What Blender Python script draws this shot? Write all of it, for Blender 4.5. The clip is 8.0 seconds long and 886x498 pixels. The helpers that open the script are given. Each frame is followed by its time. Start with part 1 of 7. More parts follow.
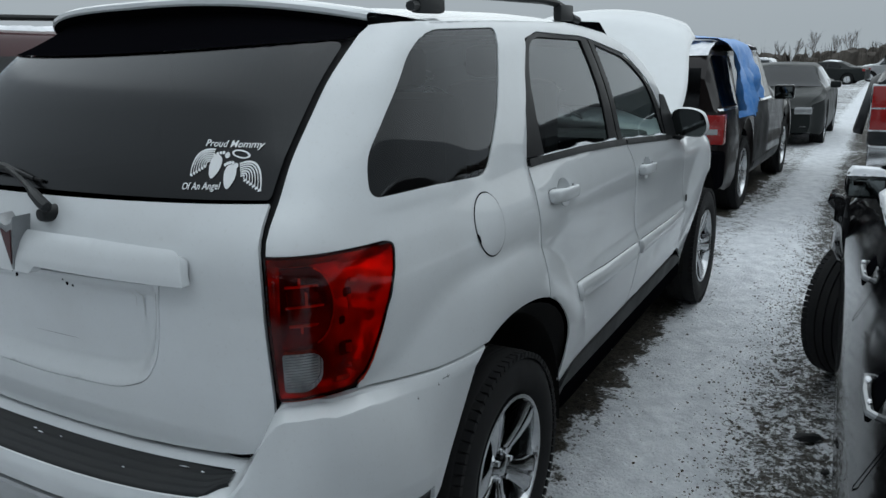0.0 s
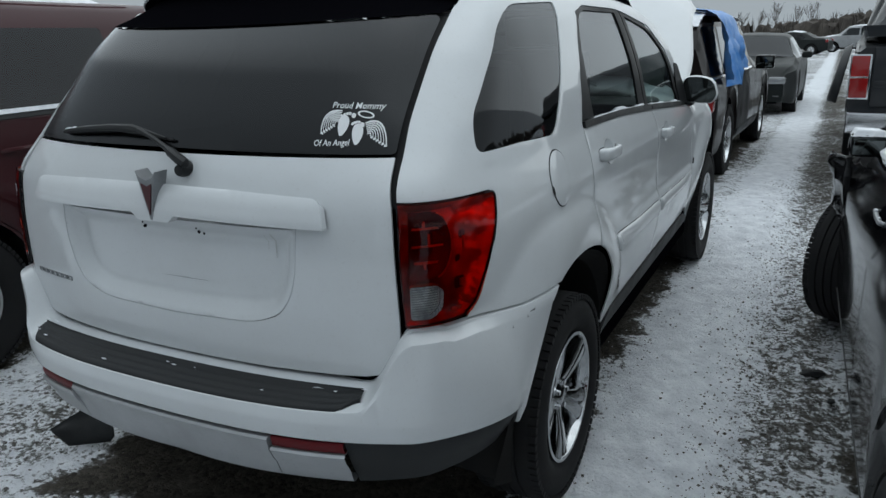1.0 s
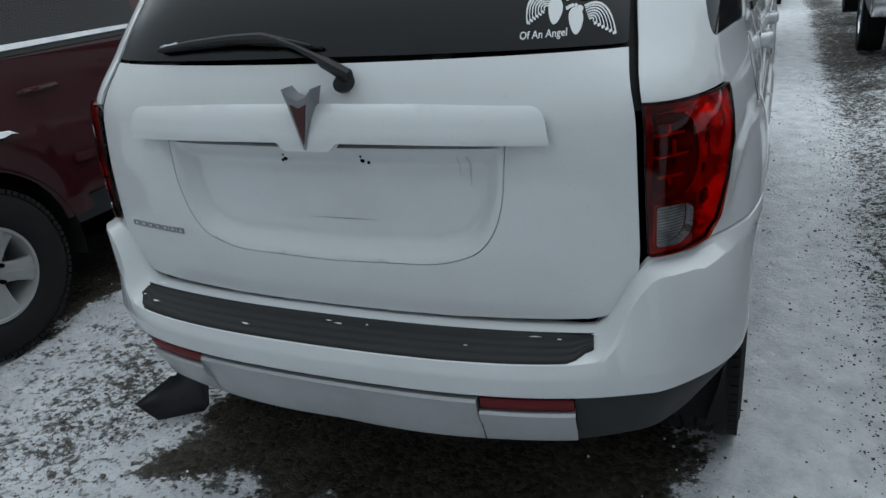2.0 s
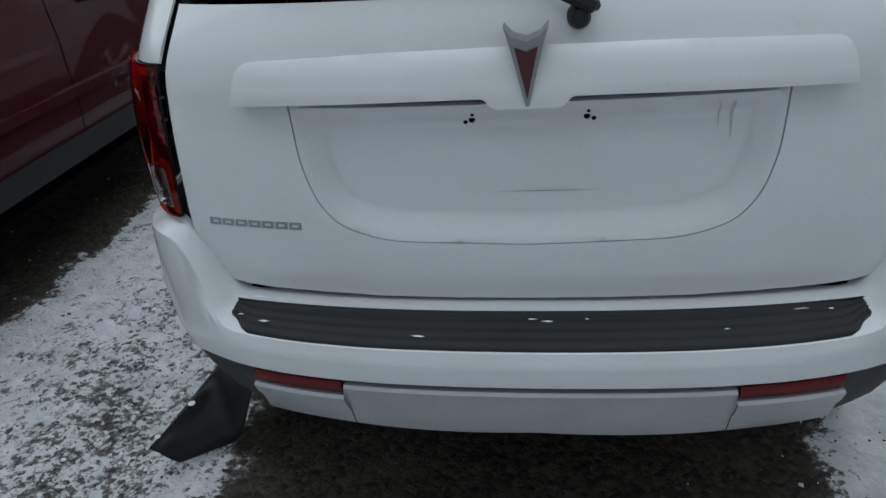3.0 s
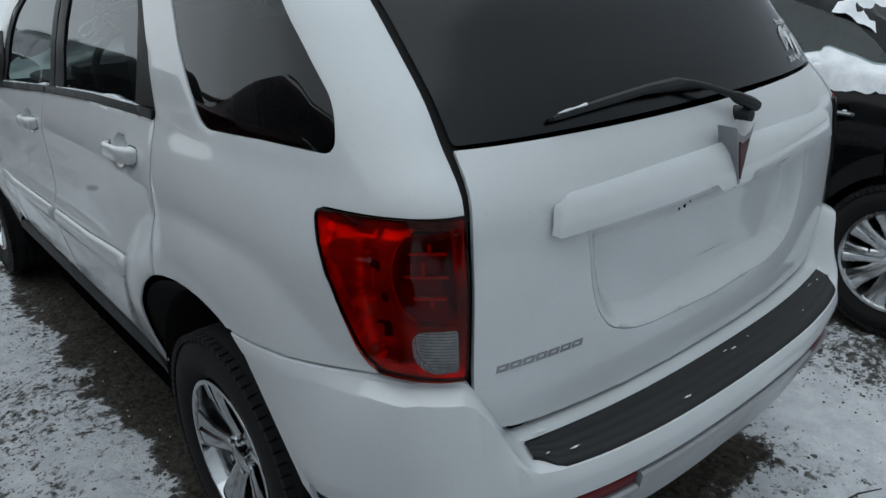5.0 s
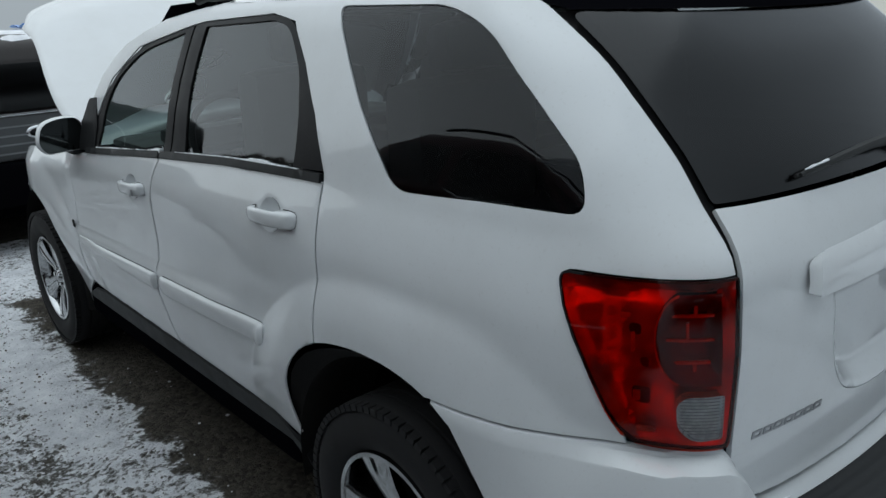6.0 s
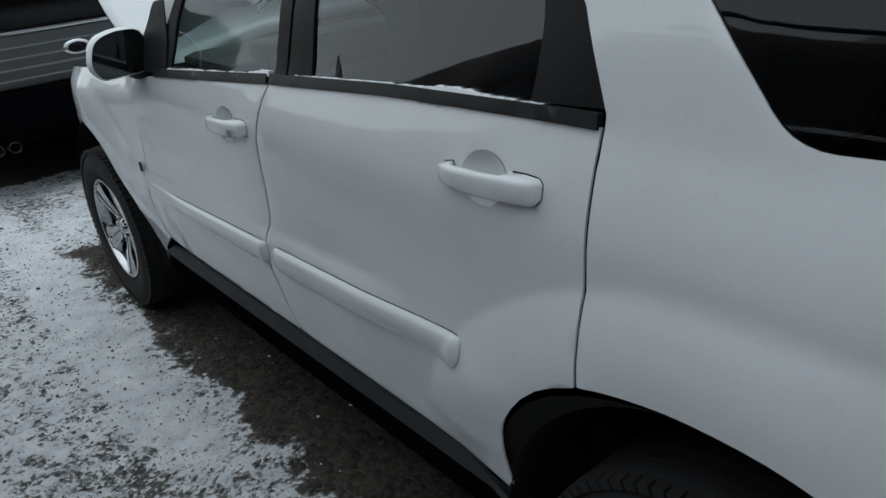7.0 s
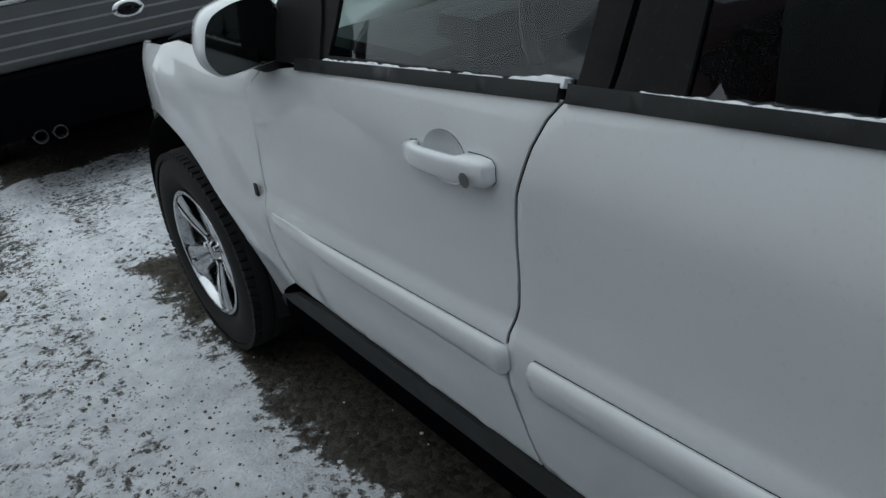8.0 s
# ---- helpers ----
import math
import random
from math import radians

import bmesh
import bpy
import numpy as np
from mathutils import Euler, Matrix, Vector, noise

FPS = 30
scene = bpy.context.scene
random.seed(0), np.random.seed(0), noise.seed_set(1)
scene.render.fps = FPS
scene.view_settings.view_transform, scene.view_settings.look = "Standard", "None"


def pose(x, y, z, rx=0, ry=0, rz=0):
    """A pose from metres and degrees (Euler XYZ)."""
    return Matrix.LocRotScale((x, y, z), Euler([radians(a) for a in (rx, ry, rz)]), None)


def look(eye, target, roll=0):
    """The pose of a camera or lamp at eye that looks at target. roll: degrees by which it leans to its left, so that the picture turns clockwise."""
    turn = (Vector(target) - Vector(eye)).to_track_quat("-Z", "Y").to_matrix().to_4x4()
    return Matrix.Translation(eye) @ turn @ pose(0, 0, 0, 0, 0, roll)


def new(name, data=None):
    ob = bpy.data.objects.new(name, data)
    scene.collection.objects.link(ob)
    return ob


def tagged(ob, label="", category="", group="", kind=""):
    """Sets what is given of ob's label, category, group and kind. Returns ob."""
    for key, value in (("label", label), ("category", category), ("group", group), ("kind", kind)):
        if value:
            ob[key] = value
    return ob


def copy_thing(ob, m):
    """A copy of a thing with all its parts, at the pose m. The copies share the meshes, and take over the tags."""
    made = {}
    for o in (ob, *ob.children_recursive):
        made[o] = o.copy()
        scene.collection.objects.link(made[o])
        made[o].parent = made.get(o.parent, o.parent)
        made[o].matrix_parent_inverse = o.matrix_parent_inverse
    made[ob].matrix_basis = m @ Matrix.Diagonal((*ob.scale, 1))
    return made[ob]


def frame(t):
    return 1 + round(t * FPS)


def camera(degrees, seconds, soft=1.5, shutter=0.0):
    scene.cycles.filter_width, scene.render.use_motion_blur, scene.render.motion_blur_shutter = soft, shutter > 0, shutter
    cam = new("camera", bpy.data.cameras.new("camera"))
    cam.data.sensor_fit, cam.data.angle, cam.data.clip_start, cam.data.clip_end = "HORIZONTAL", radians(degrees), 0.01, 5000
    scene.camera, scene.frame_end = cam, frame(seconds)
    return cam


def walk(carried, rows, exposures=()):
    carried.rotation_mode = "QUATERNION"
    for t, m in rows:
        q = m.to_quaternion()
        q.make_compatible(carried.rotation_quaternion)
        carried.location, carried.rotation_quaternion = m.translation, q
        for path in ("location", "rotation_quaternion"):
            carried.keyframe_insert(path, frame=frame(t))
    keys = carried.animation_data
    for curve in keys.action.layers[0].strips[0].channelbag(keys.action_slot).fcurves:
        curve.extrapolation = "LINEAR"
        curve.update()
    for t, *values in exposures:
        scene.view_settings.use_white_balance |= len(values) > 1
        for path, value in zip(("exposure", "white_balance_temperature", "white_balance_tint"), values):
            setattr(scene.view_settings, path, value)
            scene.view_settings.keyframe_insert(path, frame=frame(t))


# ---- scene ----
cam = camera(60.6, 8.0)
PATH = [
    (0, (1.749, -1.867, 1.592), (0.781, -0.194, 1.08), -2.1),
    (0.5, (1.776, -2.046, 1.612), (0.883, -0.355, 1.027), -0.8),
    (1, (1.591, -2.256, 1.609), (0.705, -0.561, 1.025), -2.1),
    (1.5, (1.319, -2.299, 1.584), (0.388, -0.64, 0.966), -0.8),
    (1.7, (1.159, -2.257, 1.563), (0.268, -0.607, 0.868), -3.2),
    (2.8, (0.231, -2.153, 1.487), (-0.147, -0.396, 0.609), -5.0),
    (3, (0.035, -2.098, 1.503), (-0.246, -0.347, 0.578), -4.9),
    (3.5, (-0.395, -1.975, 1.522), (-0.32, -0.243, 0.525), -3.4),
    (4, (-0.793, -1.956, 1.542), (-0.134, -0.346, 0.556), -2.2),
    (4.5, (-1.152, -1.829, 1.575), (-0.145, -0.298, 0.772), -3.5),
    (4.7, (-1.288, -1.757, 1.602), (-0.194, -0.285, 0.803), -2.8),
    (5.8, (-1.836, -1.431, 1.66), (-0.563, -0.02, 1.037), -1.7),
    (6, (-1.83, -1.319, 1.642), (-0.571, 0.108, 1.026), -2.4),
    (6.2, (-1.782, -1.174, 1.595), (-0.596, 0.304, 0.956), -3.6),
    (6.5, (-1.734, -0.929, 1.608), (-0.623, 0.536, 0.821), -4.3),
    (7, (-1.67, -0.426, 1.558), (-0.552, 0.998, 0.708), -5.2),
    (7.2, (-1.694, -0.241, 1.574), (-0.539, 1.112, 0.661), -6.0),
    (7.5, (-1.591, 0.056, 1.528), (-0.505, 1.455, 0.598), -7.2),
    (8, (-1.558, 0.545, 1.509), (-0.534, 1.971, 0.549), -6.7),
]
walk(cam, [(t, look(eye, target, roll)) for t, eye, target, roll in PATH])

# ---- light: an overcast winter sky ----
world = bpy.data.worlds.new("overcast_sky")
scene.world = world
world.use_nodes = True
wn, wl = world.node_tree.nodes, world.node_tree.links
sky = wn.new("ShaderNodeTexSky")
sky.sky_type, sky.sun_disc, sky.sun_elevation, sky.sun_rotation = "NISHITA", False, radians(76), radians(10)
sky.air_density, sky.dust_density = 1.0, 4.0
hsv = wn.new("ShaderNodeHueSaturation")
hsv.inputs["Saturation"].default_value = 0.12
cloud = wn.new("ShaderNodeMix")
cloud.data_type = "RGBA"
cloud.inputs[0].default_value = 0.88
# an overcast dome: dim at the horizon, brighter overhead
dome = wn.new("ShaderNodeTexGradient")
dome.texture_mapping.mapping_x = "Z"
height = wn.new("ShaderNodeValToRGB")
height.color_ramp.elements[0].color = (4.7, 5.4, 5.9, 1)
height.color_ramp.elements[1].color = (10.8, 12.4, 13.6, 1)
low = height.color_ramp.elements.new(0.38)
low.color = (4.7, 5.45, 6.0, 1)
wl.new(dome.outputs[0], height.inputs[0])
wl.new(height.outputs[0], cloud.inputs[7])
wl.new(sky.outputs[0], hsv.inputs["Color"])
wl.new(hsv.outputs[0], cloud.inputs[6])
wl.new(cloud.outputs[2], wn["Background"].inputs["Color"])
wn["Background"].inputs["Strength"].default_value = 0.083
sun_data = bpy.data.lights.new("sun", "SUN")
sun_data.energy, sun_data.angle, sun_data.color = 1.4, radians(120), (0.90, 0.98, 1.0)
sun = new("sun", sun_data)
sun.matrix_world = look((0, 0, 30), (4, -22, 0))
scene.view_settings.exposure = 0.0

# ---- materials ----


class Nodes:
    """A node material being put together."""

    def __init__(self, name, color=(0.5, 0.5, 0.5), rough=0.5, metal=0.0, coat=0.0, spec=0.5):
        self.mat = bpy.data.materials.new(name)
        self.mat.use_nodes = True
        self.t = self.mat.node_tree
        self.b = self.t.nodes["Principled BSDF"]
        self.set("Base Color", (*color, 1))
        self.set("Roughness", rough)
        self.set("Metallic", metal)
        self.set("Coat Weight", coat)
        self.set("Specular IOR Level", spec)
        self.coord = None

    def set(self, key, v):
        self.b.inputs[key].default_value = v

    def node(self, kind):
        return self.t.nodes.new(kind)

    def link(self, a, b):
        self.t.links.new(a, b)

    def where(self):
        if self.coord is None:
            self.coord = self.node("ShaderNodeTexCoord")
        return self.coord.outputs["Object"]

    def noise(self, scale, detail=4, rough=0.6, stretch=None):
        n = self.node("ShaderNodeTexNoise")
        n.inputs["Scale"].default_value, n.inputs["Detail"].default_value, n.inputs["Roughness"].default_value = scale, detail, rough
        src = self.where()
        if stretch:
            m = self.node("ShaderNodeMapping")
            m.inputs["Scale"].default_value = stretch
            self.link(src, m.inputs[0])
            src = m.outputs[0]
        self.link(src, n.inputs["Vector"])
        return n.outputs["Fac"]

    def ramp(self, fac, *stops):
        r = self.node("ShaderNodeValToRGB")
        e = r.color_ramp.elements
        while len(e) < len(stops):
            e.new(0.5)
        for k, (p, c) in zip(e, stops):
            k.position, k.color = p, (*c, 1) if len(c) == 3 else c
        self.link(fac, r.inputs[0])
        return r.outputs[0]

    def bump(self, fac, strength=0.3, dist=0.002, under=None):
        b = self.node("ShaderNodeBump")
        b.inputs["Strength"].default_value, b.inputs["Distance"].default_value = strength, dist
        self.link(fac, b.inputs["Height"])
        if under is not None:
            self.link(under, b.inputs["Normal"])
        return b.outputs[0]

    def mix(self, fac, a, b, kind="MIX"):
        m = self.node("ShaderNodeMix")
        m.data_type, m.blend_type = "RGBA", kind
        for sock, v in ((m.inputs[0], fac), (m.inputs[6], a), (m.inputs[7], b)):
            if isinstance(v, (int, float)):
                sock.default_value = v
            elif isinstance(v, tuple):
                sock.default_value = (*v, 1)
            else:
                self.link(v, sock)
        return m.outputs[2]

    def calc(self, op, a, b=0.0, clamp=False):
        m = self.node("ShaderNodeMath")
        m.operation, m.use_clamp = op, clamp
        for sock, v in zip(m.inputs, (a, b)):
            if isinstance(v, (int, float)):
                sock.default_value = v
            else:
                self.link(v, sock)
        return m.outputs[0]

    def to(self, key, out):
        self.link(out, self.b.inputs[key])


def grimy(name, color, dirt, rough, coat=0.0, metal=0.0, amount=0.25, scale=3.0, spec=0.5, film_rough=0.22, coat_ior=1.5, coat_rough=0.03):
    """Paint, plastic or metal with road film, fine specks and uneven gloss."""
    n = Nodes(name, color, rough, metal, coat, spec)
    film = n.ramp(n.noise(scale, 6, 0.65), (0.42, (0, 0, 0)), (0.75, (1, 1, 1)))
    specks = n.ramp(n.noise(scale * 42, 2, 0.5), (0.63, (0, 0, 0)), (0.70, (1, 1, 1)))
    c = n.mix(n.calc("MULTIPLY", film, amount), color, dirt)
    c = n.mix(n.calc("MULTIPLY", specks, amount * 0.7), c, dirt)
    n.to("Base Color", c)
    n.to("Roughness", n.calc("ADD", n.calc("MULTIPLY", film, film_rough), rough))
    n.to("Normal", n.bump(n.noise(scale * 60, 2), 0.04, 0.001))
    n.set("Coat Roughness", coat_rough)
    n.set("Coat IOR", coat_ior)
    return n.mat


def glass_material(name, tint, gloss=0.03, ior=1.5):
    """Thin pane: what passes straight through is tinted, the rest mirrors by Fresnel."""
    m = bpy.data.materials.new(name)
    m.use_nodes = True
    t = m.node_tree
    t.nodes.remove(t.nodes["Principled BSDF"])
    clear, shine, fres, mixn = (t.nodes.new("ShaderNodeBsdf" + k) if k in ("Transparent", "Glossy") else t.nodes.new("ShaderNode" + k) for k in ("Transparent", "Glossy", "Fresnel", "MixShader"))
    clear.inputs[0].default_value = (*tint, 1)
    shine.inputs["Roughness"].default_value = gloss
    shine.inputs[0].default_value = (0.95, 0.97, 1, 1)
    fres.inputs[0].default_value = ior
    t.links.new(fres.outputs[0], mixn.inputs[0])
    t.links.new(clear.outputs[0], mixn.inputs[1])
    t.links.new(shine.outputs[0], mixn.inputs[2])
    t.links.new(mixn.outputs[0], t.nodes["Material Output"].inputs[0])
    return m


WHITE = grimy("white_paint", (0.60, 0.62, 0.635), (0.36, 0.34, 0.31), 0.50, coat=1.0, amount=0.15, film_rough=0.05, spec=0.2)
WHITE_INNER = grimy("white_jamb_paint", (0.7, 0.71, 0.7), (0.3, 0.28, 0.25), 0.45, amount=0.5)
SILVER = grimy("silver_paint", (0.37, 0.38, 0.39), (0.20, 0.19, 0.175), 0.38, coat=0.3, metal=0.45, amount=0.35)
BLACK_PLASTIC = grimy("black_plastic", (0.012, 0.013, 0.014), (0.07, 0.07, 0.065), 0.45, amount=0.25, scale=6, spec=0.25)
GREY_PLASTIC = grimy("grey_cladding", (0.015, 0.0165, 0.018), (0.065, 0.063, 0.06), 0.5, amount=0.3, scale=5, spec=0.25)
RUBBER = grimy("tyre_rubber", (0.009, 0.009, 0.010), (0.034, 0.032, 0.029), 0.8, amount=0.35, scale=9, spec=0.3)
BLACK_TRIM = grimy("black_window_trim", (0.010, 0.010, 0.011), (0.06, 0.06, 0.06), 0.4, amount=0.2, spec=0.12)
# glossless near-black: shade of gaps and hollows put into the colour
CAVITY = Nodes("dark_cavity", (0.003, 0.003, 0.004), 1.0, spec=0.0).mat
BADGE_GREY = grimy("dull_chrome", (0.30, 0.31, 0.32), (0.15, 0.15, 0.15), 0.3, metal=0.8, amount=0.3)
LINER = grimy("wheel_liner", (0.009, 0.009, 0.009), (0.035, 0.03, 0.026), 0.9, amount=0.4, spec=0.2)
CHROME = grimy("chrome", (0.72, 0.73, 0.75), (0.3, 0.28, 0.26), 0.10, metal=1.0, amount=0.18)
POLISHED = grimy("chrome_wheel", (0.46, 0.47, 0.48), (0.10, 0.09, 0.08), 0.07, metal=1.0, amount=0.3, scale=9, film_rough=0.15)
ALLOY = grimy("alloy_wheel", (0.62, 0.63, 0.64), (0.14, 0.125, 0.11), 0.16, metal=0.95, amount=0.35, scale=7)
REFLECTOR_RED = grimy("red_reflector", (0.11, 0.004, 0.007), (0.05, 0.02, 0.02), 0.35, coat=0.05, amount=0.3, spec=0.2)
BADGE_RED = grimy("badge_red", (0.05, 0.003, 0.006), (0.06, 0.02, 0.02), 0.35, coat=0.1, amount=0.15)
DECAL = Nodes("white_vinyl", (0.72, 0.73, 0.74), 0.55).mat
GLASS_DOOR = glass_material("tinted_door_glass", (0.40, 0.43, 0.43), ior=1.62)
GLASS_DARK = glass_material("privacy_glass", (0.25, 0.265, 0.27), gloss=0.02, ior=1.43)
GLASS_REAR = glass_material("rear_privacy_glass", (0.004, 0.0045, 0.005), gloss=0.20, ior=1.43)
GLASS_FAR = glass_material("far_tinted_glass", (0.05, 0.06, 0.06), gloss=0.05, ior=1.32)
GLASS_CLEAR = glass_material("clear_glass", (0.72, 0.82, 0.80))
LENS_RED = glass_material("red_lens", (0.86, 0.040, 0.010), gloss=0.04, ior=1.30)
LENS_CLEAR = glass_material("clear_lens", (0.75, 0.76, 0.76), gloss=0.05)
MIRROR = Nodes("mirror_silver", (0.09, 0.10, 0.10), 0.05, 1.0).mat
SEAT = grimy("seat_fabric", (0.11, 0.11, 0.112), (0.12, 0.12, 0.12), 0.9, amount=0.3)


def lamp_reflector():
    n = Nodes("lamp_reflector", (0.85, 0.85, 0.85), 0.22, 0.6)
    n.to("Base Color", n.ramp(n.noise(9, 2), (0.36, (0.22, 0.22, 0.22)), (0.66, (0.92, 0.92, 0.92))))
    return n.mat


LAMP_BACK = lamp_reflector()
# near-black paint for what the mirrored bowl reflects
LAMP_BOWL = grimy("dark_reflection_bowl", (0.04, 0.04, 0.04), (0.09, 0.09, 0.09), 0.12, amount=0.4, scale=14, spec=0.5)
LAMP_RIDGE = grimy("lamp_ridge", (0.48, 0.48, 0.48), (0.06, 0.06, 0.06), 0.3, amount=0.8, scale=26)
LENS_BOWL = grimy("reversing_bowl", (0.80, 0.81, 0.81), (0.10, 0.10, 0.10), 0.3, amount=0.9, scale=30)


def snow_material():
    n = Nodes("snow", (0.80, 0.82, 0.85), 0.75)
    n.to("Base Color", n.ramp(n.noise(14, 6), (0.3, (0.66, 0.68, 0.71)), (0.6, (0.83, 0.84, 0.87))))
    n.to("Normal", n.bump(n.noise(120, 4), 0.35, 0.006))
    return n.mat


SNOW = snow_material()


def ground_material():
    """Gravel yard under thin, trodden snow; bare where the cars keep the snow off."""
    n = Nodes("snowy_gravel", (0.3, 0.3, 0.3), 0.85, spec=0.10)
    sep = n.node("ShaderNodeSeparateXYZ")
    n.link(n.where(), sep.inputs[0])
    x, y = sep.outputs[0], sep.outputs[1]
    stone = n.node("ShaderNodeTexVoronoi")
    stone.inputs["Scale"].default_value = 55
    n.link(n.where(), stone.inputs["Vector"])
    fine = n.node("ShaderNodeTexVoronoi")
    fine.inputs["Scale"].default_value = 130
    n.link(n.where(), fine.inputs["Vector"])
    gravel = n.ramp(n.noise(3.0, 8, 0.7), (0.3, (0.020, 0.018, 0.015)), (0.55, (0.052, 0.047, 0.040)), (0.75, (0.12, 0.110, 0.097)))
    gravel = n.mix(0.32, gravel, n.ramp(stone.outputs["Color"], (0.1, (0.016, 0.013, 0.010)), (0.9, (0.19, 0.17, 0.14))))
    snow = n.ramp(n.noise(9, 8, 0.7), (0.3, (0.56, 0.58, 0.61)), (0.5, (0.73, 0.75, 0.78)), (0.7, (0.88, 0.90, 0.92)))
    slush = n.ramp(n.noise(60, 5, 0.7), (0.38, (0.060, 0.057, 0.052)), (0.62, (0.30, 0.30, 0.295)))
    # cover: wide patches, trodden clots, single grains showing through, and lanes swept by wheels
    patch = n.noise(0.95, 5, 0.6)
    clots = n.noise(13, 7, 0.72)
    grains = n.noise(62, 4, 0.75)
    crumbs = n.noise(34, 6, 0.8)
    bent_x = n.calc("ADD", x, n.calc("MULTIPLY", n.calc("SUBTRACT", patch, 0.5), 0.5))
    lane = n.calc("SUBTRACT", 1.0, n.calc("MULTIPLY", n.calc("ABSOLUTE", n.calc("SUBTRACT", bent_x, 1.58)), 2.0), True)
    lane2 = n.calc("SUBTRACT", 1.0, n.calc("MULTIPLY", n.calc("ABSOLUTE", n.calc("SUBTRACT", bent_x, -1.32)), 1.7), True)
    cover = n.calc("ADD", n.calc("MULTIPLY", patch, 0.80), n.calc("MULTIPLY", crumbs, 0.75))
    cover = n.calc("ADD", cover, n.calc("MULTIPLY", n.calc("SUBTRACT", clots, 0.5), 1.15))
    cover = n.calc("ADD", cover, n.calc("MULTIPLY", n.calc("SUBTRACT", grains, 0.5), 0.70))
    single = n.node("ShaderNodeSeparateColor")
    n.link(stone.outputs["Color"], single.inputs[0])
    cover = n.calc("ADD", cover, n.calc("MULTIPLY", n.calc("SUBTRACT", single.outputs[0], 0.5), 0.30))
    cover = n.calc("ADD", cover, 0.335)
    cover = n.calc("SUBTRACT", cover, n.calc("MULTIPLY", lane, 0.26))
    cover = n.calc("SUBTRACT", cover, n.calc("MULTIPLY", lane2, 0.15))
    drift = n.calc("SUBTRACT", 1.0, n.calc("MULTIPLY", n.calc("ABSOLUTE", n.calc("SUBTRACT", x, 1.10)), 3.2), True)
    drift2 = n.calc("SUBTRACT", 1.0, n.calc("MULTIPLY", n.calc("ABSOLUTE", n.calc("SUBTRACT", x, -1.12)), 6.0), True)
    ahead = n.calc("MULTIPLY", n.calc("SUBTRACT", y, 1.2), 1.5, True)
    cover = n.calc("ADD", cover, n.calc("MULTIPLY", drift, 0.55))
    cover = n.calc("ADD", cover, n.calc("MULTIPLY", n.calc("MULTIPLY", drift2, ahead), 0.30))

    driven = n.calc("MULTIPLY", n.calc("SUBTRACT", y, 3.5), 0.35, True)
    cover = n.calc("SUBTRACT", cover, n.calc("MULTIPLY", driven, 0.17))

    def kept_bare(cx, cy, hx, hy):
        wob = n.calc("MULTIPLY", n.calc("SUBTRACT", n.noise(4.5, 5, 0.65), 0.5), 0.5)
        dx = n.calc("SUBTRACT", n.calc("ABSOLUTE", n.calc("SUBTRACT", x, cx)), hx)
        dy = n.calc("SUBTRACT", n.calc("ABSOLUTE", n.calc("SUBTRACT", y, cy)), hy)
        d = n.calc("ADD", n.calc("MAXIMUM", dx, dy), wob)
        return n.calc("MULTIPLY", n.calc("SUBTRACT", 0.0, d), 5.5, True)

    for cx, cy, hx, hy in ((-0.075, 1.45, 0.885, 2.26), (-2.95, 1.3, 0.92, 2.4), (2.65, 0.7, 0.9, 2.3), (-0.30, 7.95, 0.92, 2.55)):
        cover = n.calc("SUBTRACT", cover, n.calc("MULTIPLY", kept_bare(cx, cy, hx, hy), 1.2))
    thin = n.ramp(cover, (0.58, (0, 0, 0)), (0.88, (1, 1, 1)))
    fac = n.ramp(cover, (0.84, (0, 0, 0)), (1.10, (1, 1, 1)))
    n.to("Base Color", n.mix(fac, n.mix(thin, gravel, slush), snow))
    n.to("Roughness", n.ramp(fac, (0, (0.8, 0.8, 0.8)), (1, (0.7, 0.7, 0.7))))
    h = n.calc("ADD", n.calc("MULTIPLY", stone.outputs["Distance"], -0.6), n.calc("MULTIPLY", fine.outputs["Distance"], -0.3))
    h = n.calc("ADD", h, n.calc("ADD", n.calc("MULTIPLY", crumbs, 1.0), n.calc("MULTIPLY", clots, 1.9)))
    n.to("Normal", n.bump(h, 0.85, 0.016))
    return n.mat


GROUND = ground_material()

# ---- building helpers ----


def smooth(a, b, v):
    t = min(1.0, max(0.0, (v - a) / (b - a)))
    return t * t * (3 - 2 * t)


def table(points, blur=0.015):
    """A softened piecewise-linear function of one number."""
    xs, ys_ = np.array([p[0] for p in points], float), np.array([p[1] for p in points], float)
    q = np.arange(xs[0] - 0.2, xs[-1] + 0.2, 0.005)
    v = np.interp(q, xs, ys_)
    k = max(1, int(blur / 0.005))
    ker = np.ones(2 * k + 1) / (2 * k + 1)
    for _ in range(2):
        v = np.convolve(np.pad(v, k, mode="edge"), ker, mode="valid")
    lo, n = q[0], len(q)

    def f(x):
        i = (x - lo) / 0.005
        if i <= 0:
            return float(v[0])
        if i >= n - 1:
            return float(v[-1])
        j = int(i)
        return float(v[j] + (v[j + 1] - v[j]) * (i - j))

    return f


def mesh_object(name, verts, faces, mat, parent=None, label="", angle=38, flat=False):
    me = bpy.data.meshes.new(name)
    me.from_pydata([tuple(v) for v in verts], [], faces)
    me.update()
    for m in (mat if isinstance(mat, (list, tuple)) else (mat,)):
        me.materials.append(m)
    if not flat:
        me.polygons.foreach_set("use_smooth", [True] * len(me.polygons))
        me.set_sharp_from_angle(angle=radians(angle))
    ob = new(name, me)
    if parent is not None:
        ob.parent = parent
    if label:
        tagged(ob, label)
    return ob


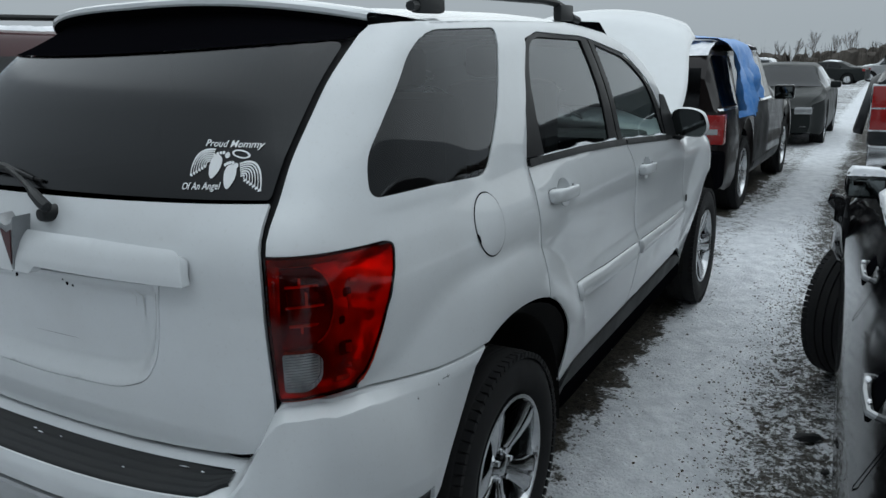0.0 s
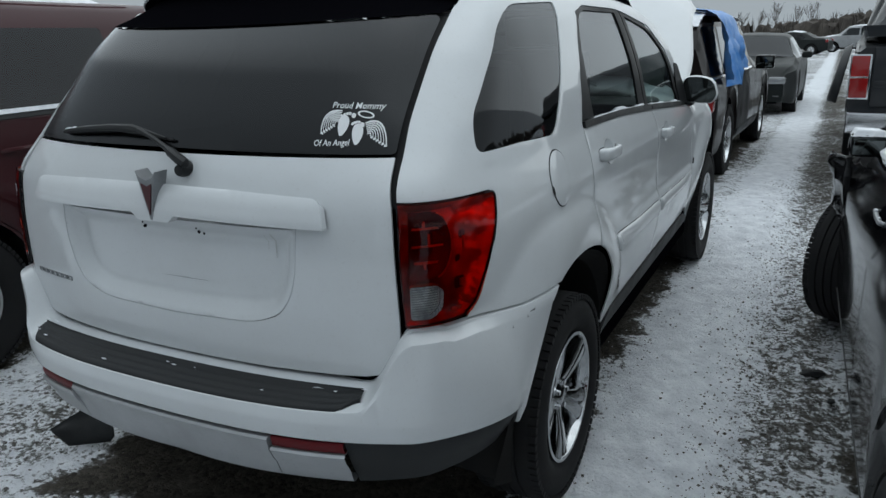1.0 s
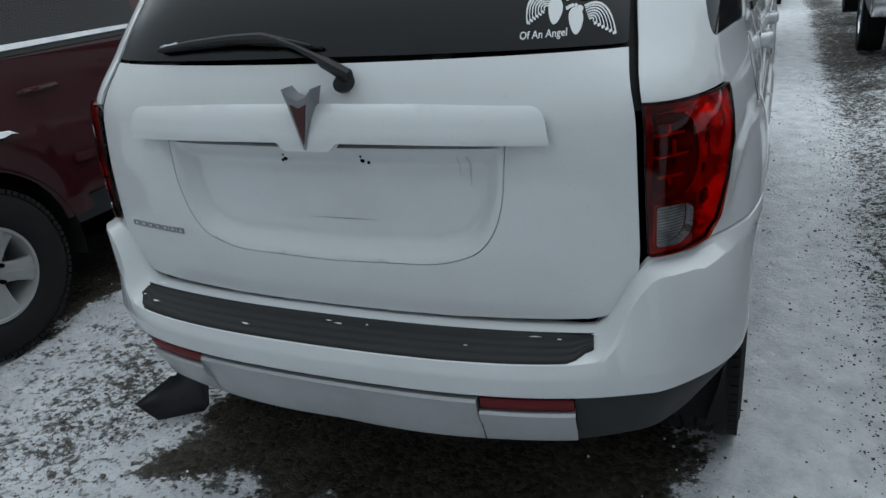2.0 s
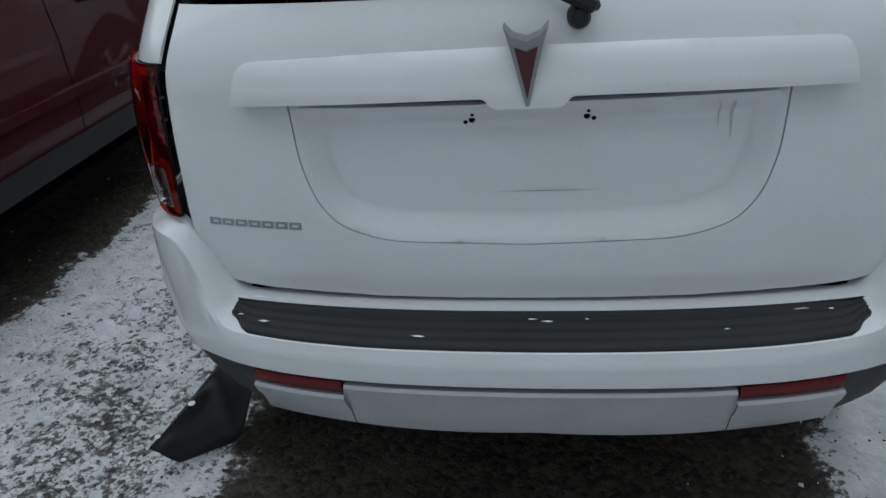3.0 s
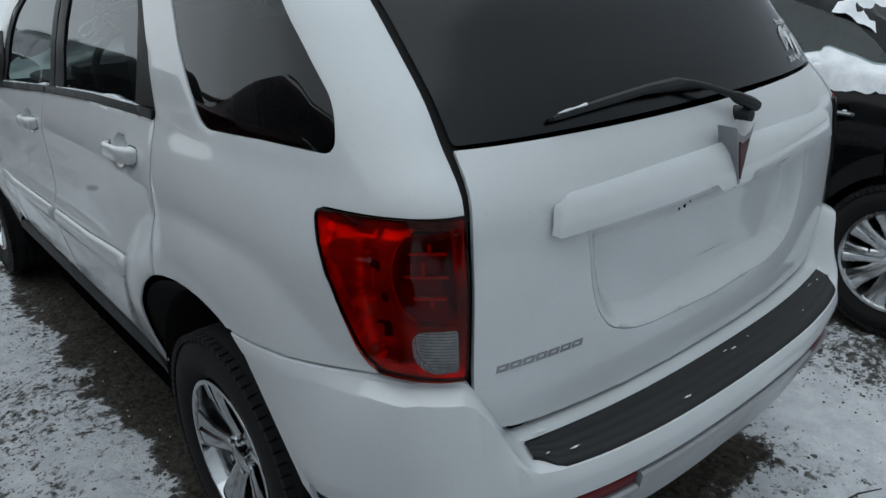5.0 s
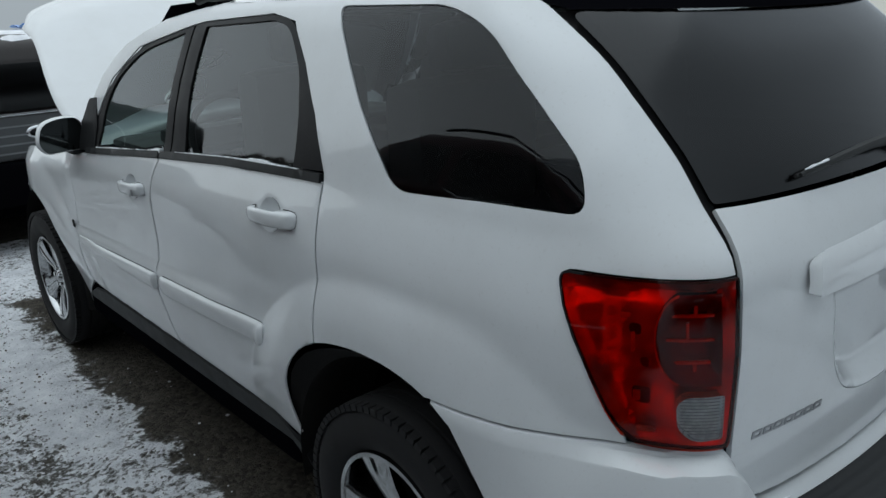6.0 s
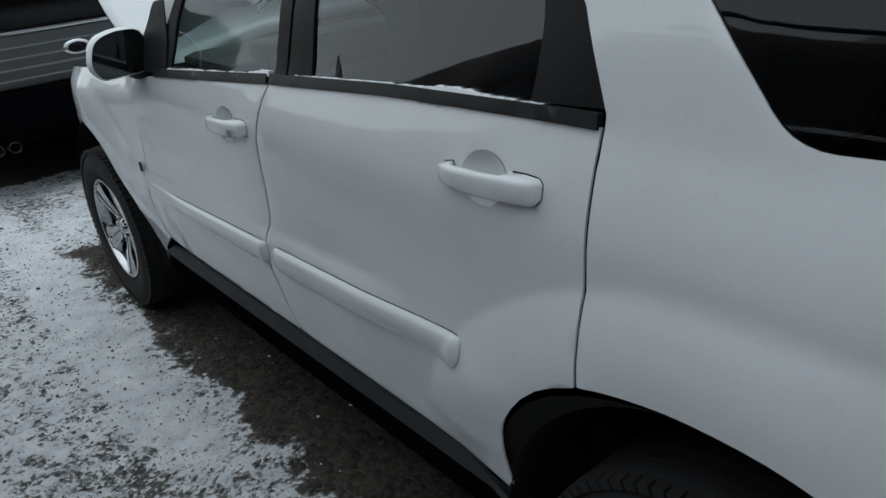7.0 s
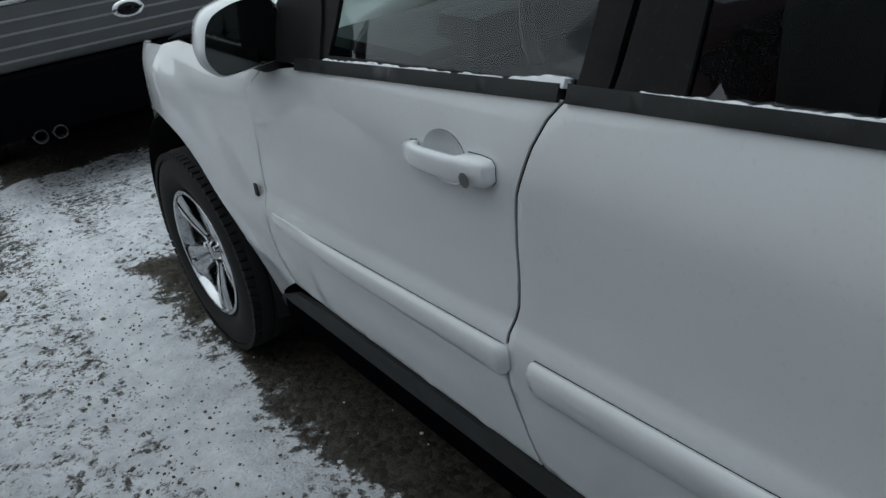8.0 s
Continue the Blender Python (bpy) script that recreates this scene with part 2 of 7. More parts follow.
def part(name, bm, mat, parent=None, label="", angle=38, m=None):
    """Links a bmesh as one mesh object under a thing or a part."""
    bmesh.ops.recalc_face_normals(bm, faces=bm.faces)
    me = bpy.data.meshes.new(name)
    if m is not None:
        bm.transform(m)
    bm.to_mesh(me)
    bm.free()
    me.materials.append(mat)
    me.polygons.foreach_set("use_smooth", [True] * len(me.polygons))
    me.set_sharp_from_angle(angle=radians(angle))
    ob = new(name, me)
    if parent is not None:
        ob.parent = parent
    if label:
        tagged(ob, label)
    return ob


def thing(name, label, category, m=None, group="", kind=""):
    ob = new(name)
    ob.empty_display_size = 0.2
    if m is not None:
        ob.matrix_world = m
    return tagged(ob, label, category, group, kind)


def sub(name, parent):
    """A part that is made of pieces of its own."""
    ob = new(name)
    ob.empty_display_size = 0.05
    ob.parent = parent
    return ob


def box(bm, x0, x1, y0, y1, z0, z1, bevel=0.0, seg=2):
    made = bmesh.ops.create_cube(bm, size=1, matrix=Matrix.Translation(((x0 + x1) / 2, (y0 + y1) / 2, (z0 + z1) / 2)) @ Matrix.Diagonal((x1 - x0, y1 - y0, z1 - z0, 1)))
    if bevel:
        edges = {e for v in made["verts"] for e in v.link_edges}
        bmesh.ops.bevel(bm, geom=list(edges), offset=bevel, segments=seg, affect="EDGES", profile=0.6)
    return bm


def tube(points, radius, sides=8, cap=True):
    """A round bar along points; radius is one number or one for each point."""
    bm = bmesh.new()
    rings = []
    pts = [Vector(p) for p in points]
    for i, p in enumerate(pts):
        d = (pts[min(i + 1, len(pts) - 1)] - pts[max(i - 1, 0)]).normalized()
        a = d.orthogonal().normalized() if i == 0 else (a - a.dot(d) * d).normalized()
        b = d.cross(a)
        r_ = radius[i] if isinstance(radius, (list, tuple)) else radius
        rings.append([bm.verts.new(p + r_ * (math.cos(k * math.tau / sides) * a + math.sin(k * math.tau / sides) * b)) for k in range(sides)])
    for r0_, r1_ in zip(rings, rings[1:]):
        for k in range(sides):
            bm.faces.new((r0_[k], r0_[(k + 1) % sides], r1_[(k + 1) % sides], r1_[k]))
    if cap:
        bm.faces.new(rings[0][::-1])
        bm.faces.new(rings[-1])
    return bm


def lathe(profile, steps=48, axis_x=True):
    """Turns (radius, along) pairs about the x axis."""
    verts, faces = [], []
    n = len(profile)
    for k in range(steps):
        a = k * math.tau / steps
        for r_, h in profile:
            verts.append((h, r_ * math.cos(a), r_ * math.sin(a)))
    for k in range(steps):
        k2 = (k + 1) % steps
        for i in range(n - 1):
            faces.append((k * n + i, k2 * n + i, k2 * n + i + 1, k * n + i + 1))
    return verts, faces


def inside(poly, px, py):
    """Which of the points lie inside the polygon."""
    res = np.zeros(len(px), bool)
    ax, ay = poly[:, 0], poly[:, 1]
    bx, by = np.roll(ax, -1), np.roll(ay, -1)
    for x0, y0, x1, y1 in zip(ax, ay, bx, by):
        if y0 == y1:
            continue
        cross = ((y0 > py) != (y1 > py)) & (px < (x1 - x0) * (py - y0) / (y1 - y0) + x0)
        res ^= cross
    return res


def along(poly, step):
    """The open line with points added."""
    out = []
    for a, b in zip(poly, poly[1:]):
        k = max(1, int(math.hypot(b[0] - a[0], b[1] - a[1]) / step))
        out += [(a[0] + (b[0] - a[0]) * j / k, a[1] + (b[1] - a[1]) * j / k) for j in range(k)]
    return out + [poly[-1]]


def densify(poly, step):
    out = []
    for i, a in enumerate(poly):
        b = poly[(i + 1) % len(poly)]
        k = max(1, int(math.hypot(b[0] - a[0], b[1] - a[1]) / step))
        out += [(a[0] + (b[0] - a[0]) * j / k, a[1] + (b[1] - a[1]) * j / k) for j in range(k)]
    return out


def rounded(poly, radius, seg=5):
    """Rounds the corners of a polygon; radius is one number or one for each corner."""
    out, n = [], len(poly)
    for i in range(n):
        a, p, b = (Vector(poly[(i + k) % n]) for k in (-1, 0, 1))
        r_ = radius[i] if isinstance(radius, (list, tuple)) else radius
        r_ = min(r_, 0.45 * (a - p).length, 0.45 * (b - p).length)
        if r_ <= 0:
            out.append(tuple(p))
            continue
        s, e = p + (a - p).normalized() * r_, p + (b - p).normalized() * r_
        out += [tuple((1 - t) ** 2 * s + 2 * t * (1 - t) * p + t * t * e) for t in (k / seg for k in range(seg + 1))]
    return out


def inset(poly, d):
    """The closed counter-clockwise or clockwise outline drawn in by d."""
    n = len(poly)
    area = sum(poly[i][0] * poly[(i + 1) % n][1] - poly[(i + 1) % n][0] * poly[i][1] for i in range(n))
    k = 1 if area > 0 else -1
    out = []
    for i in range(n):
        a, p, b = (Vector(poly[(i + j) % n]) for j in (-1, 0, 1))
        e, f = (p - a).normalized(), (b - p).normalized()
        m = Vector((-(e.y + f.y), e.x + f.x)) * k
        out.append(tuple(p + m.normalized() * d) if m.length > 1e-6 else tuple(p))
    return out


from mathutils.geometry import delaunay_2d_cdt


def sheet(name, poly, surface, mat, parent, side=1, holes=(), step=0.03, lip=0.012, label="", edge=0.02, proud=0.0):
    """A pressed panel: the polygon of the (a, b) plane, without its holes, laid on surface(a, b), with a turned-in rim."""
    loops = [densify(poly, edge)] + [densify(h, edge) for h in holes]
    arrs = [np.array(l) for l in loops]
    lo, hi = arrs[0].min(0), arrs[0].max(0)
    gx, gy = np.meshgrid(np.arange(lo[0] + step / 2, hi[0], step), np.arange(lo[1] + step / 2, hi[1], step))
    gx, gy = gx.ravel(), gy.ravel()
    keep = inside(arrs[0], gx, gy)
    for h in arrs[1:]:
        keep &= ~inside(h, gx, gy)
    allb = np.vstack(arrs)
    gx, gy = gx[keep], gy[keep]
    if len(gx):
        d = np.min(np.hypot(gx[:, None] - allb[None, :, 0], gy[:, None] - allb[None, :, 1]), axis=1)
        gx, gy = gx[d > step * 0.42], gy[d > step * 0.42]
    pts, edges = [], []
    for l in loops:
        k = len(pts)
        pts += l
        edges += [(k + i, k + (i + 1) % len(l)) for i in range(len(l))]
    nb = len(pts)
    pts += list(zip(gx.tolist(), gy.tolist()))
    vs, _, fs, orig, _, _ = delaunay_2d_cdt([Vector(p) for p in pts], edges, [], 0, 1e-7)
    cx = np.array([sum(vs[i][0] for i in f) / len(f) for f in fs])
    cy = np.array([sum(vs[i][1] for i in f) / len(f) for f in fs])
    ok = inside(arrs[0], cx, cy)
    for h in arrs[1:]:
        ok &= ~inside(h, cx, cy)

    def lay(a, b):
        p = Vector(surface(a, b))
        e = 0.004
        n = (Vector(surface(a + e, b)) - Vector(surface(a - e, b))).cross(Vector(surface(a, b + e)) - Vector(surface(a, b - e)))
        return p, (n.normalized() if n.length > 0 else Vector((1, 0, 0)))

    verts, norms = [], []
    for v in vs:
        p, n = lay(v[0], v[1])
        verts.append(p + n * proud)
        norms.append(n)
    faces = [tuple(f) for f, k in zip(fs, ok) if k]
    if lip:
        # rim: the panel's own border edges, turned inwards with a small radius
        count = {}
        for f in faces:
            for i in range(len(f)):
                e = (f[i], f[(i + 1) % len(f)])
                count[e] = count.get(e, 0) + 1
        border = [e for e in count if (e[1], e[0]) not in count]
        rim1, rim2 = {}, {}
        for a, b in border:
            for i in (a, b):
                if i not in rim1:
                    rim1[i] = len(verts)
                    verts.append(verts[i] - norms[i] * 0.003)
                    rim2[i] = len(verts)
                    verts.append(verts[i] - norms[i] * lip)
        for a, b in border:
            faces.append((b, a, rim1[a], rim1[b]))
            faces.append((rim1[b], rim1[a], rim2[a], rim2[b]))
        # soften the very edge
        for i in rim1:
            verts[i] = verts[i] - norms[i] * 0.0012
    if side < 0:
        verts = [Vector((-v.x, v.y, v.z)) for v in verts]
        faces = [f[::-1] for f in faces]
    return mesh_object(name, verts, faces, mat, parent, label, angle=50)

# ---- the white wagon: its outer skin ----
HALF = table([(0.25, 0.80), (0.40, 0.842), (0.55, 0.868), (0.66, 0.879), (0.70, 0.881), (0.80, 0.880), (0.88, 0.877), (0.94, 0.879), (1.00, 0.881), (1.065, 0.8795), (1.10, 0.8745), (1.14, 0.8655), (1.18, 0.8545), (1.222, 0.841), (1.235, 0.8375), (1.27, 0.8315),
              (1.35, 0.818), (1.43, 0.798), (1.51, 0.772), (1.60, 0.738), (1.66, 0.70), (1.70, 0.64), (1.74, 0.55)], 0.006)
REAR = table([(0.40, -0.80), (0.70, -0.84), (0.90, -0.85), (1.05, -0.848), (1.17, -0.836), (1.25, -0.815), (1.30, -0.787), (1.36, -0.752), (1.41, -0.717), (1.47, -0.674),
              (1.53, -0.632), (1.58, -0.577), (1.63, -0.517), (1.72, -0.39)], 0.02)
RAIL = table([(-0.6, 1.62), (-0.45, 1.635), (-0.2, 1.657), (0.3, 1.667), (0.94, 1.668), (1.3, 1.628), (1.6, 1.55), (1.77, 1.46), (1.93, 1.30), (2.05, 1.16)], 0.04)
HUB_Z, HUB_R, HUB_F = 0.355, 0.0, 2.857


def half_width(y, z):
    v = HALF(z)
    if y < -0.1:
        v -= 0.05 * min(1.0, (-0.1 - y) / 0.55) ** 1.5
    if y > 2.75:
        v -= 0.34 * (y - 2.75) ** 1.6
    if 0.45 < y < 2.4 and z < 1.2:
        h = z - (0.803 - 0.0345 * y)
        r = min(1.0, max(0.0, (h - 0.006) / 0.030))
        step_ = 0.010 * smooth(-0.26, -0.03, h) * (1 - r) - 0.005 * r * smooth(0.34, 0.10, h)
        v += smooth(0.60, 0.90, y) * smooth(2.4, 2.1, y) * step_
    if z < 1.08:
        for yc in (HUB_R, HUB_F):
            rho = math.hypot((y - yc) * 0.94, z - 0.34)
            inner = (y - yc) * (1 if yc < 1 else -1) > 0
            edge = 0.690 + 0.055 * smooth(0.0, 0.40, (yc - y) * (1 if yc < 1 else -1))
            v += (0.036 if yc < 1 else 0.024) * (1 - (1 - min(1.0, max(0.0, (edge - rho) / (edge - 0.545)))) ** 1.7) * (smooth(0.40, 0.74, z) if inner else 1.0)
    return v


EDGE_X = table([(0.3, 0.70), (1.17, 0.70), (1.24, 0.686), (1.285, 0.680), (1.38, 0.664), (1.507, 0.648), (1.59, 0.635), (1.66, 0.62), (1.8, 0.60)], 0.015)
WRAP = table([(0.3, 0.0), (1.22, 0.0), (1.285, 0.025), (1.38, 0.054), (1.507, 0.100), (1.59, 0.135), (1.65, 0.160), (1.75, 0.18)], 0.02)


def rear_face(x, z):
    k = smooth(1.17, 1.30, z)
    q = abs(x) / 0.7
    return REAR(z) + 0.075 * (1 - k) * q ** 2.5 + 0.095 * k * q * q + WRAP(z) * min(1.1, abs(x) / EDGE_X(z)) ** 8


CORNER = 1.0


def corner_y(z):
    k = smooth(1.17, 1.30, z)
    return REAR(z) + 0.075 * (1 - k) + 0.095 * k + 0.25


def skin(u, z):
    """The shell by its girth: u runs from the middle of the tail round the corner and forward along the flank."""
    a, s = abs(u), (1 if u >= 0 else -1)
    xe = EDGE_X(z)
    if a <= 0.70:
        return (u * xe / 0.70, rear_face(a * xe / 0.70, z), z)
    ye = rear_face(xe, z)
    ys = corner_y(z)
    if a <= CORNER:
        t = (a - 0.70) / (CORNER - 0.70)
        x0, x1 = xe, half_width(ys, z)
        wy = (half_width(ys + 0.02, z) - x1) / 0.02
        k = 0.27
        h00, h10, h01, h11 = 2 * t ** 3 - 3 * t ** 2 + 1, t ** 3 - 2 * t ** 2 + t, -2 * t ** 3 + 3 * t ** 2, t ** 3 - t ** 2
        up = smooth(1.12, 1.42, z)
        mx, my = 0.24 * (1 - up) + 0.18 * up, 0.10 * (1 - up) + 0.10 * up
        return (s * (h00 * x0 + h10 * mx + h01 * x1 + h11 * k * wy), h00 * ye + h10 * my + h01 * ys + h11 * k, z)
    y = ys + (a - CORNER)
    return (s * half_width(y, z), y, z)


def girth(y, z):
    """The u at which the flank reaches y."""
    ys = corner_y(z)
    if y >= ys:
        return CORNER + y - ys
    lo, hi = 0.70, CORNER
    for _ in range(30):
        m = (lo + hi) / 2
        lo, hi = (m, hi) if skin(m, z)[1] < y else (lo, m)
    return lo


def flank(y, z):
    return (half_width(y, z), y, z)


def offset(surface, d):
    def f(a, b):
        e = 0.004
        p = Vector(surface(a, b))
        n = (Vector(surface(a + e, b)) - Vector(surface(a - e, b))).cross(Vector(surface(a, b + e)) - Vector(surface(a, b - e))).normalized()
        return p + n * (d(a, b) if callable(d) else d)
    return f


ARCH = table([(0, 0.455), (15, 0.465), (35, 0.500), (50, 0.513), (62, 0.505), (75, 0.490), (90, 0.484), (105, 0.492), (113, 0.495), (125, 0.486), (142, 0.455), (170, 0.44), (190, 0.44)], 4)
ARCH_Z = 0.385


def arch(yc, a0, a1, n=14):
    """Points of a wheel arch from angle a0 to a1 (degrees, 0 ahead, 90 up)."""
    res = []
    for a in np.linspace(a0, a1, n):
        r0 = ARCH(a) if yc < 1 else 0.462
        res.append((yc + r0 * math.cos(radians(a)), ARCH_Z + r0 * math.sin(radians(a))))
    return res


car = thing("white_wagon", "white compact SUV with dented flank and raised hood on snowy gravel", "car")

# window outlines on the flank (y, z)
QUARTER_WIN = rounded([(0.294, 1.648), (-0.10, 1.642), (-0.235, 1.598), (-0.40, 1.455), (-0.50, 1.36), (-0.525, 1.276), (-0.29, 1.270), (-0.03, 1.255), (0.117, 1.422)], [0.03, 0.06, 0.06, 0.03, 0.05, 0.035, 0.0, 0.05, 0.02])
REAR_DOOR_WIN = rounded([(0.243, 1.262), (0.299, 1.396), (0.378, 1.514), (0.475, 1.615), (0.60, 1.634), (1.0, 1.618), (1.065, 1.61), (1.10, 1.42), (1.145, 1.206)], [0, .05, .05, .05, .03, 0, 0, 0, 0])
REAR_DOOR_GLASS = rounded([(0.39, 1.249), (0.372, 1.36), (0.40, 1.492), (0.492, 1.600), (0.585, 1.620), (0.990, 1.606), (1.025, 1.41), (1.045, 1.212)], [0, .05, .05, .05, .03, .01, 0, 0])
FRONT_DOOR_WIN = rounded([(1.155, 1.202), (1.112, 1.42), (1.077, 1.608), (1.48, 1.538), (1.70, 1.42), (1.855, 1.265), (1.93, 1.145)], [0, 0, 0, .1, .1, .08, 0])
FRONT_DOOR_GLASS = rounded([(1.205, 1.207), (1.165, 1.41), (1.126, 1.588), (1.47, 1.524), (1.675, 1.412), (1.79, 1.275), (1.82, 1.163)], [0, 0, .01, .1, .1, .05, 0])


BELT = table([(0.20, 1.237), (0.33, 1.234), (0.73, 1.219), (1.2, 1.187), (1.55, 1.157), (1.914, 1.126), (2.0, 1.118)], 0.03)


def belt_z(y):
    """The lower edge of the windows."""
    return BELT(y)


def edge_gap(poly, a, b):
    """Distance from a point to an outline."""
    p0 = np.array(poly)
    d = np.roll(p0, -1, 0) - p0
    q = np.array((a, b)) - p0
    t = np.clip((q * d).sum(1) / np.maximum((d * d).sum(1), 1e-9), 0, 1)
    return float(np.min(np.hypot(*(q - d * t[:, None]).T)))


lamp_outer = [(girth(y, z), z) for y, z in ((-0.640, 0.886), (-0.605, 0.94), (-0.556, 1.04), (-0.514, 1.12), (-0.490, 1.180))]
TAIL_LAMP = rounded([(0.690, 1.191), (0.697, 1.04), (0.704, 0.884)] + lamp_outer, [0.006, 0, 0.012, 0.02, 0, 0, 0, 0.042])
lamp_hole = [(girth(y - 0.006, z), z) for y, z in ((-0.632, 0.876), (-0.598, 0.94), (-0.549, 1.04), (-0.508, 1.12), (-0.484, 1.184))]
SEAM = [(-0.200, 0.838), (-0.288, 0.840), (-0.415, 0.847), (-0.54, 0.863), (-0.641, 0.876)]


def quarter_outline():
    pts = [(y, z) for y, z in ((0.2295, 0.835), (0.234, 0.88), (0.237, 0.96), (0.238, 1.06), (0.240, 1.18), (0.240, 1.255), (0.299, 1.396), (0.378, 1.514), (0.475, 1.615), (0.60, 1.636), (1.0, 1.62),
                               (1.08, 1.61), (1.48, 1.541), (1.70, 1.423), (1.855, 1.268), (1.945, 1.13))]
    pts += [(2.03, 1.13), (1.99, 1.24)] + [(y, RAIL(y) + 0.004) for y in (1.9, 1.8, 1.7, 1.6, 1.45, 1.3, 1.1, 0.94, 0.6, 0.3, 0.0, -0.2, -0.33)]
    d = along(pts, 0.03)
    us = [(girth(y, z), z) for y, z in d]
    us += [(0.696, 1.634), (0.694, 1.5), (0.690, 1.36), (0.690, 1.27), (0.692, 1.194)]
    tip, a_, b_ = Vector(lamp_hole[4]), Vector((0.692, 1.194)), Vector(lamp_hole[3])
    a_, b_ = tip + (a_ - tip).normalized() * 0.038, tip + (b_ - tip).normalized() * 0.026
    us += [tuple((1 - t) ** 2 * a_ + 2 * t * (1 - t) * tip + t * t * b_) for t in np.linspace(0, 1, 6)]
    us += lamp_hole[3::-1]
    us += [(girth(y, z), z) for y, z in ((-0.60, 0.874), (-0.54, 0.866), (-0.415, 0.850), (-0.288, 0.843), (-0.205, 0.841))]
    us += [(girth(y, z), z) for y, z in arch(HUB_R, 113, 64, n=12)]
    return us


qwin_u = [(girth(y, z), z) for y, z in densify(QUARTER_WIN, 0.03)]
qglass_u = [(girth(y, z), z) for y, z in densify(QUARTER_WIN, 0.03)]
HANDLES = ((0.334, 0.572, 1.120), (1.334, 1.554, 1.053))


def cup_middle(yb, yf, z0):
    return (yb + yf) / 2 + 0.014, z0


def cup_ring(ym, zm, k=1.0):
    return [(ym + 0.056 * k * math.cos(a), zm + 0.046 * k * math.sin(a)) for a in np.linspace(0, math.tau, 33)[:-1]]


for s, tag in ((1, "right"), (-1, "left")):
    sheet("quarter_panel", quarter_outline(), skin, WHITE, car, s, [qwin_u], step=0.019, lip=0.006)
    qc = np.mean(np.array(qglass_u), 0)
    sheet("quarter_window", [tuple(qc + (np.array(p) - qc) * 0.988) for p in qglass_u], offset(skin, -0.003), GLASS_DARK, car, s, step=0.05, lip=0.004, label="dark tinted quarter glass")
    # rear door
    rd = [(0.236, 0.835), (0.2405, 0.88), (0.2435, 0.96), (0.2445, 1.06), (0.2465, 1.18), (0.2465, 1.236), (0.75, belt_z(0.75)), (1.214, belt_z(1.214)),
          (1.240, 1.155), (1.262, 1.113), (1.290, 1.035), (1.300, 0.945), (1.306, 0.83), (1.323, 0.775), (1.328, 0.668), (1.306, 0.54), (1.288, 0.478), (1.0, 0.474), (0.60, 0.468), (0.47, 0.43)] + arch(HUB_R, 8, 62, n=11)
    sheet("rear_door", rd, flank, WHITE, car, s, [cup_ring(*cup_middle(*HANDLES[0]))], step=0.014, lip=0.006)
    fd = [(1.221, belt_z(1.221)), (1.60, belt_z(1.6)), (1.95, belt_z(1.95)), (2.10, 1.095), (2.19, 1.04), (2.215, 0.85), (2.225, 0.65), (2.20, 0.50), (2.06, 0.486), (1.7, 0.482), (1.296, 0.478),
          (1.313, 0.54), (1.335, 0.668), (1.330, 0.775), (1.313, 0.83), (1.307, 0.945), (1.297, 1.035), (1.269, 1.113), (1.247, 1.155)]

    def dented(y, z, side=s):
        x, yy, zz = flank(y, z)
        if side < 0:
            # crumpled leading edge and a long shallow crease
            d = 0.004 * math.exp(-(((y - 2.02) / 0.16) ** 2 + ((z - 1.02) / 0.09) ** 2)) + 0.006 * math.exp(-(((y - 1.75) / 0.25) ** 2 + ((z - 0.62) / 0.05) ** 2))
            d += 0.005 * math.exp(-(((y - 2.1) / 0.1) ** 2 + ((z - 0.56) / 0.06) ** 2)) * math.sin(y * 40)
            x -= d
        else:
            x -= 0.007 * math.exp(-(((y - 1.65) / 0.2) ** 2 + ((z - 0.64) / 0.07) ** 2)) * (1 + 0.2 * math.sin(y * 24))
        return (x, yy, zz)

    sheet("front_door", fd, dented, WHITE, car, s, [cup_ring(*cup_middle(*HANDLES[1]))], step=0.014, lip=0.006)
    ff = [(2.04, 1.116), (2.106, 1.098), (2.1935, 1.04), (2.2185, 0.85), (2.2285, 0.65), (2.2045, 0.50), (2.30, 0.44), (2.395, 0.36)] + arch(HUB_F, 172, 12, n=22)
    ff += [(3.42, 0.46), (3.56, 0.50), (3.62, 0.72), (3.58, 0.90), (3.3, 0.985), (2.9, 1.045), (2.5, 1.085)]

    def fender_skin(y, z, side=s):
        x, yy, zz = flank(y, z)
        x -= 0.05 * smooth(1.0 - 0.05 * (y - 2), 1.13, z) * smooth(2.0, 2.4, y)
        if side < 0:
            x -= 0.005 * math.exp(-(((y - 2.30) / 0.12) ** 2 + ((z - 0.98) / 0.08) ** 2)) - 0.006 * math.exp(-(((y - 2.16) / 0.08) ** 2 + ((z - 1.08) / 0.04) ** 2))
        return (x, yy, zz)

    sheet("front_fender", ff, fender_skin, WHITE, car, s, step=0.019, lip=0.02)
    # black window surrounds with their panes
    sheet("window_frame", REAR_DOOR_WIN, flank, BLACK_TRIM, car, s, [REAR_DOOR_GLASS], step=0.03, lip=0.01, proud=-0.003)
    sheet("rear_door_window", REAR_DOOR_GLASS, offset(flank, -0.010), GLASS_DOOR, car, s, step=0.06, lip=0, label="tinted rear door glass")
    sheet("window_frame", FRONT_DOOR_WIN, flank, BLACK_TRIM, car, s, [FRONT_DOOR_GLASS], step=0.03, lip=0.01, proud=-0.003)
    sheet("front_door_window", FRONT_DOOR_GLASS, offset(flank, -0.010), GLASS_CLEAR, car, s, step=0.06, lip=0, label="clear front door glass")
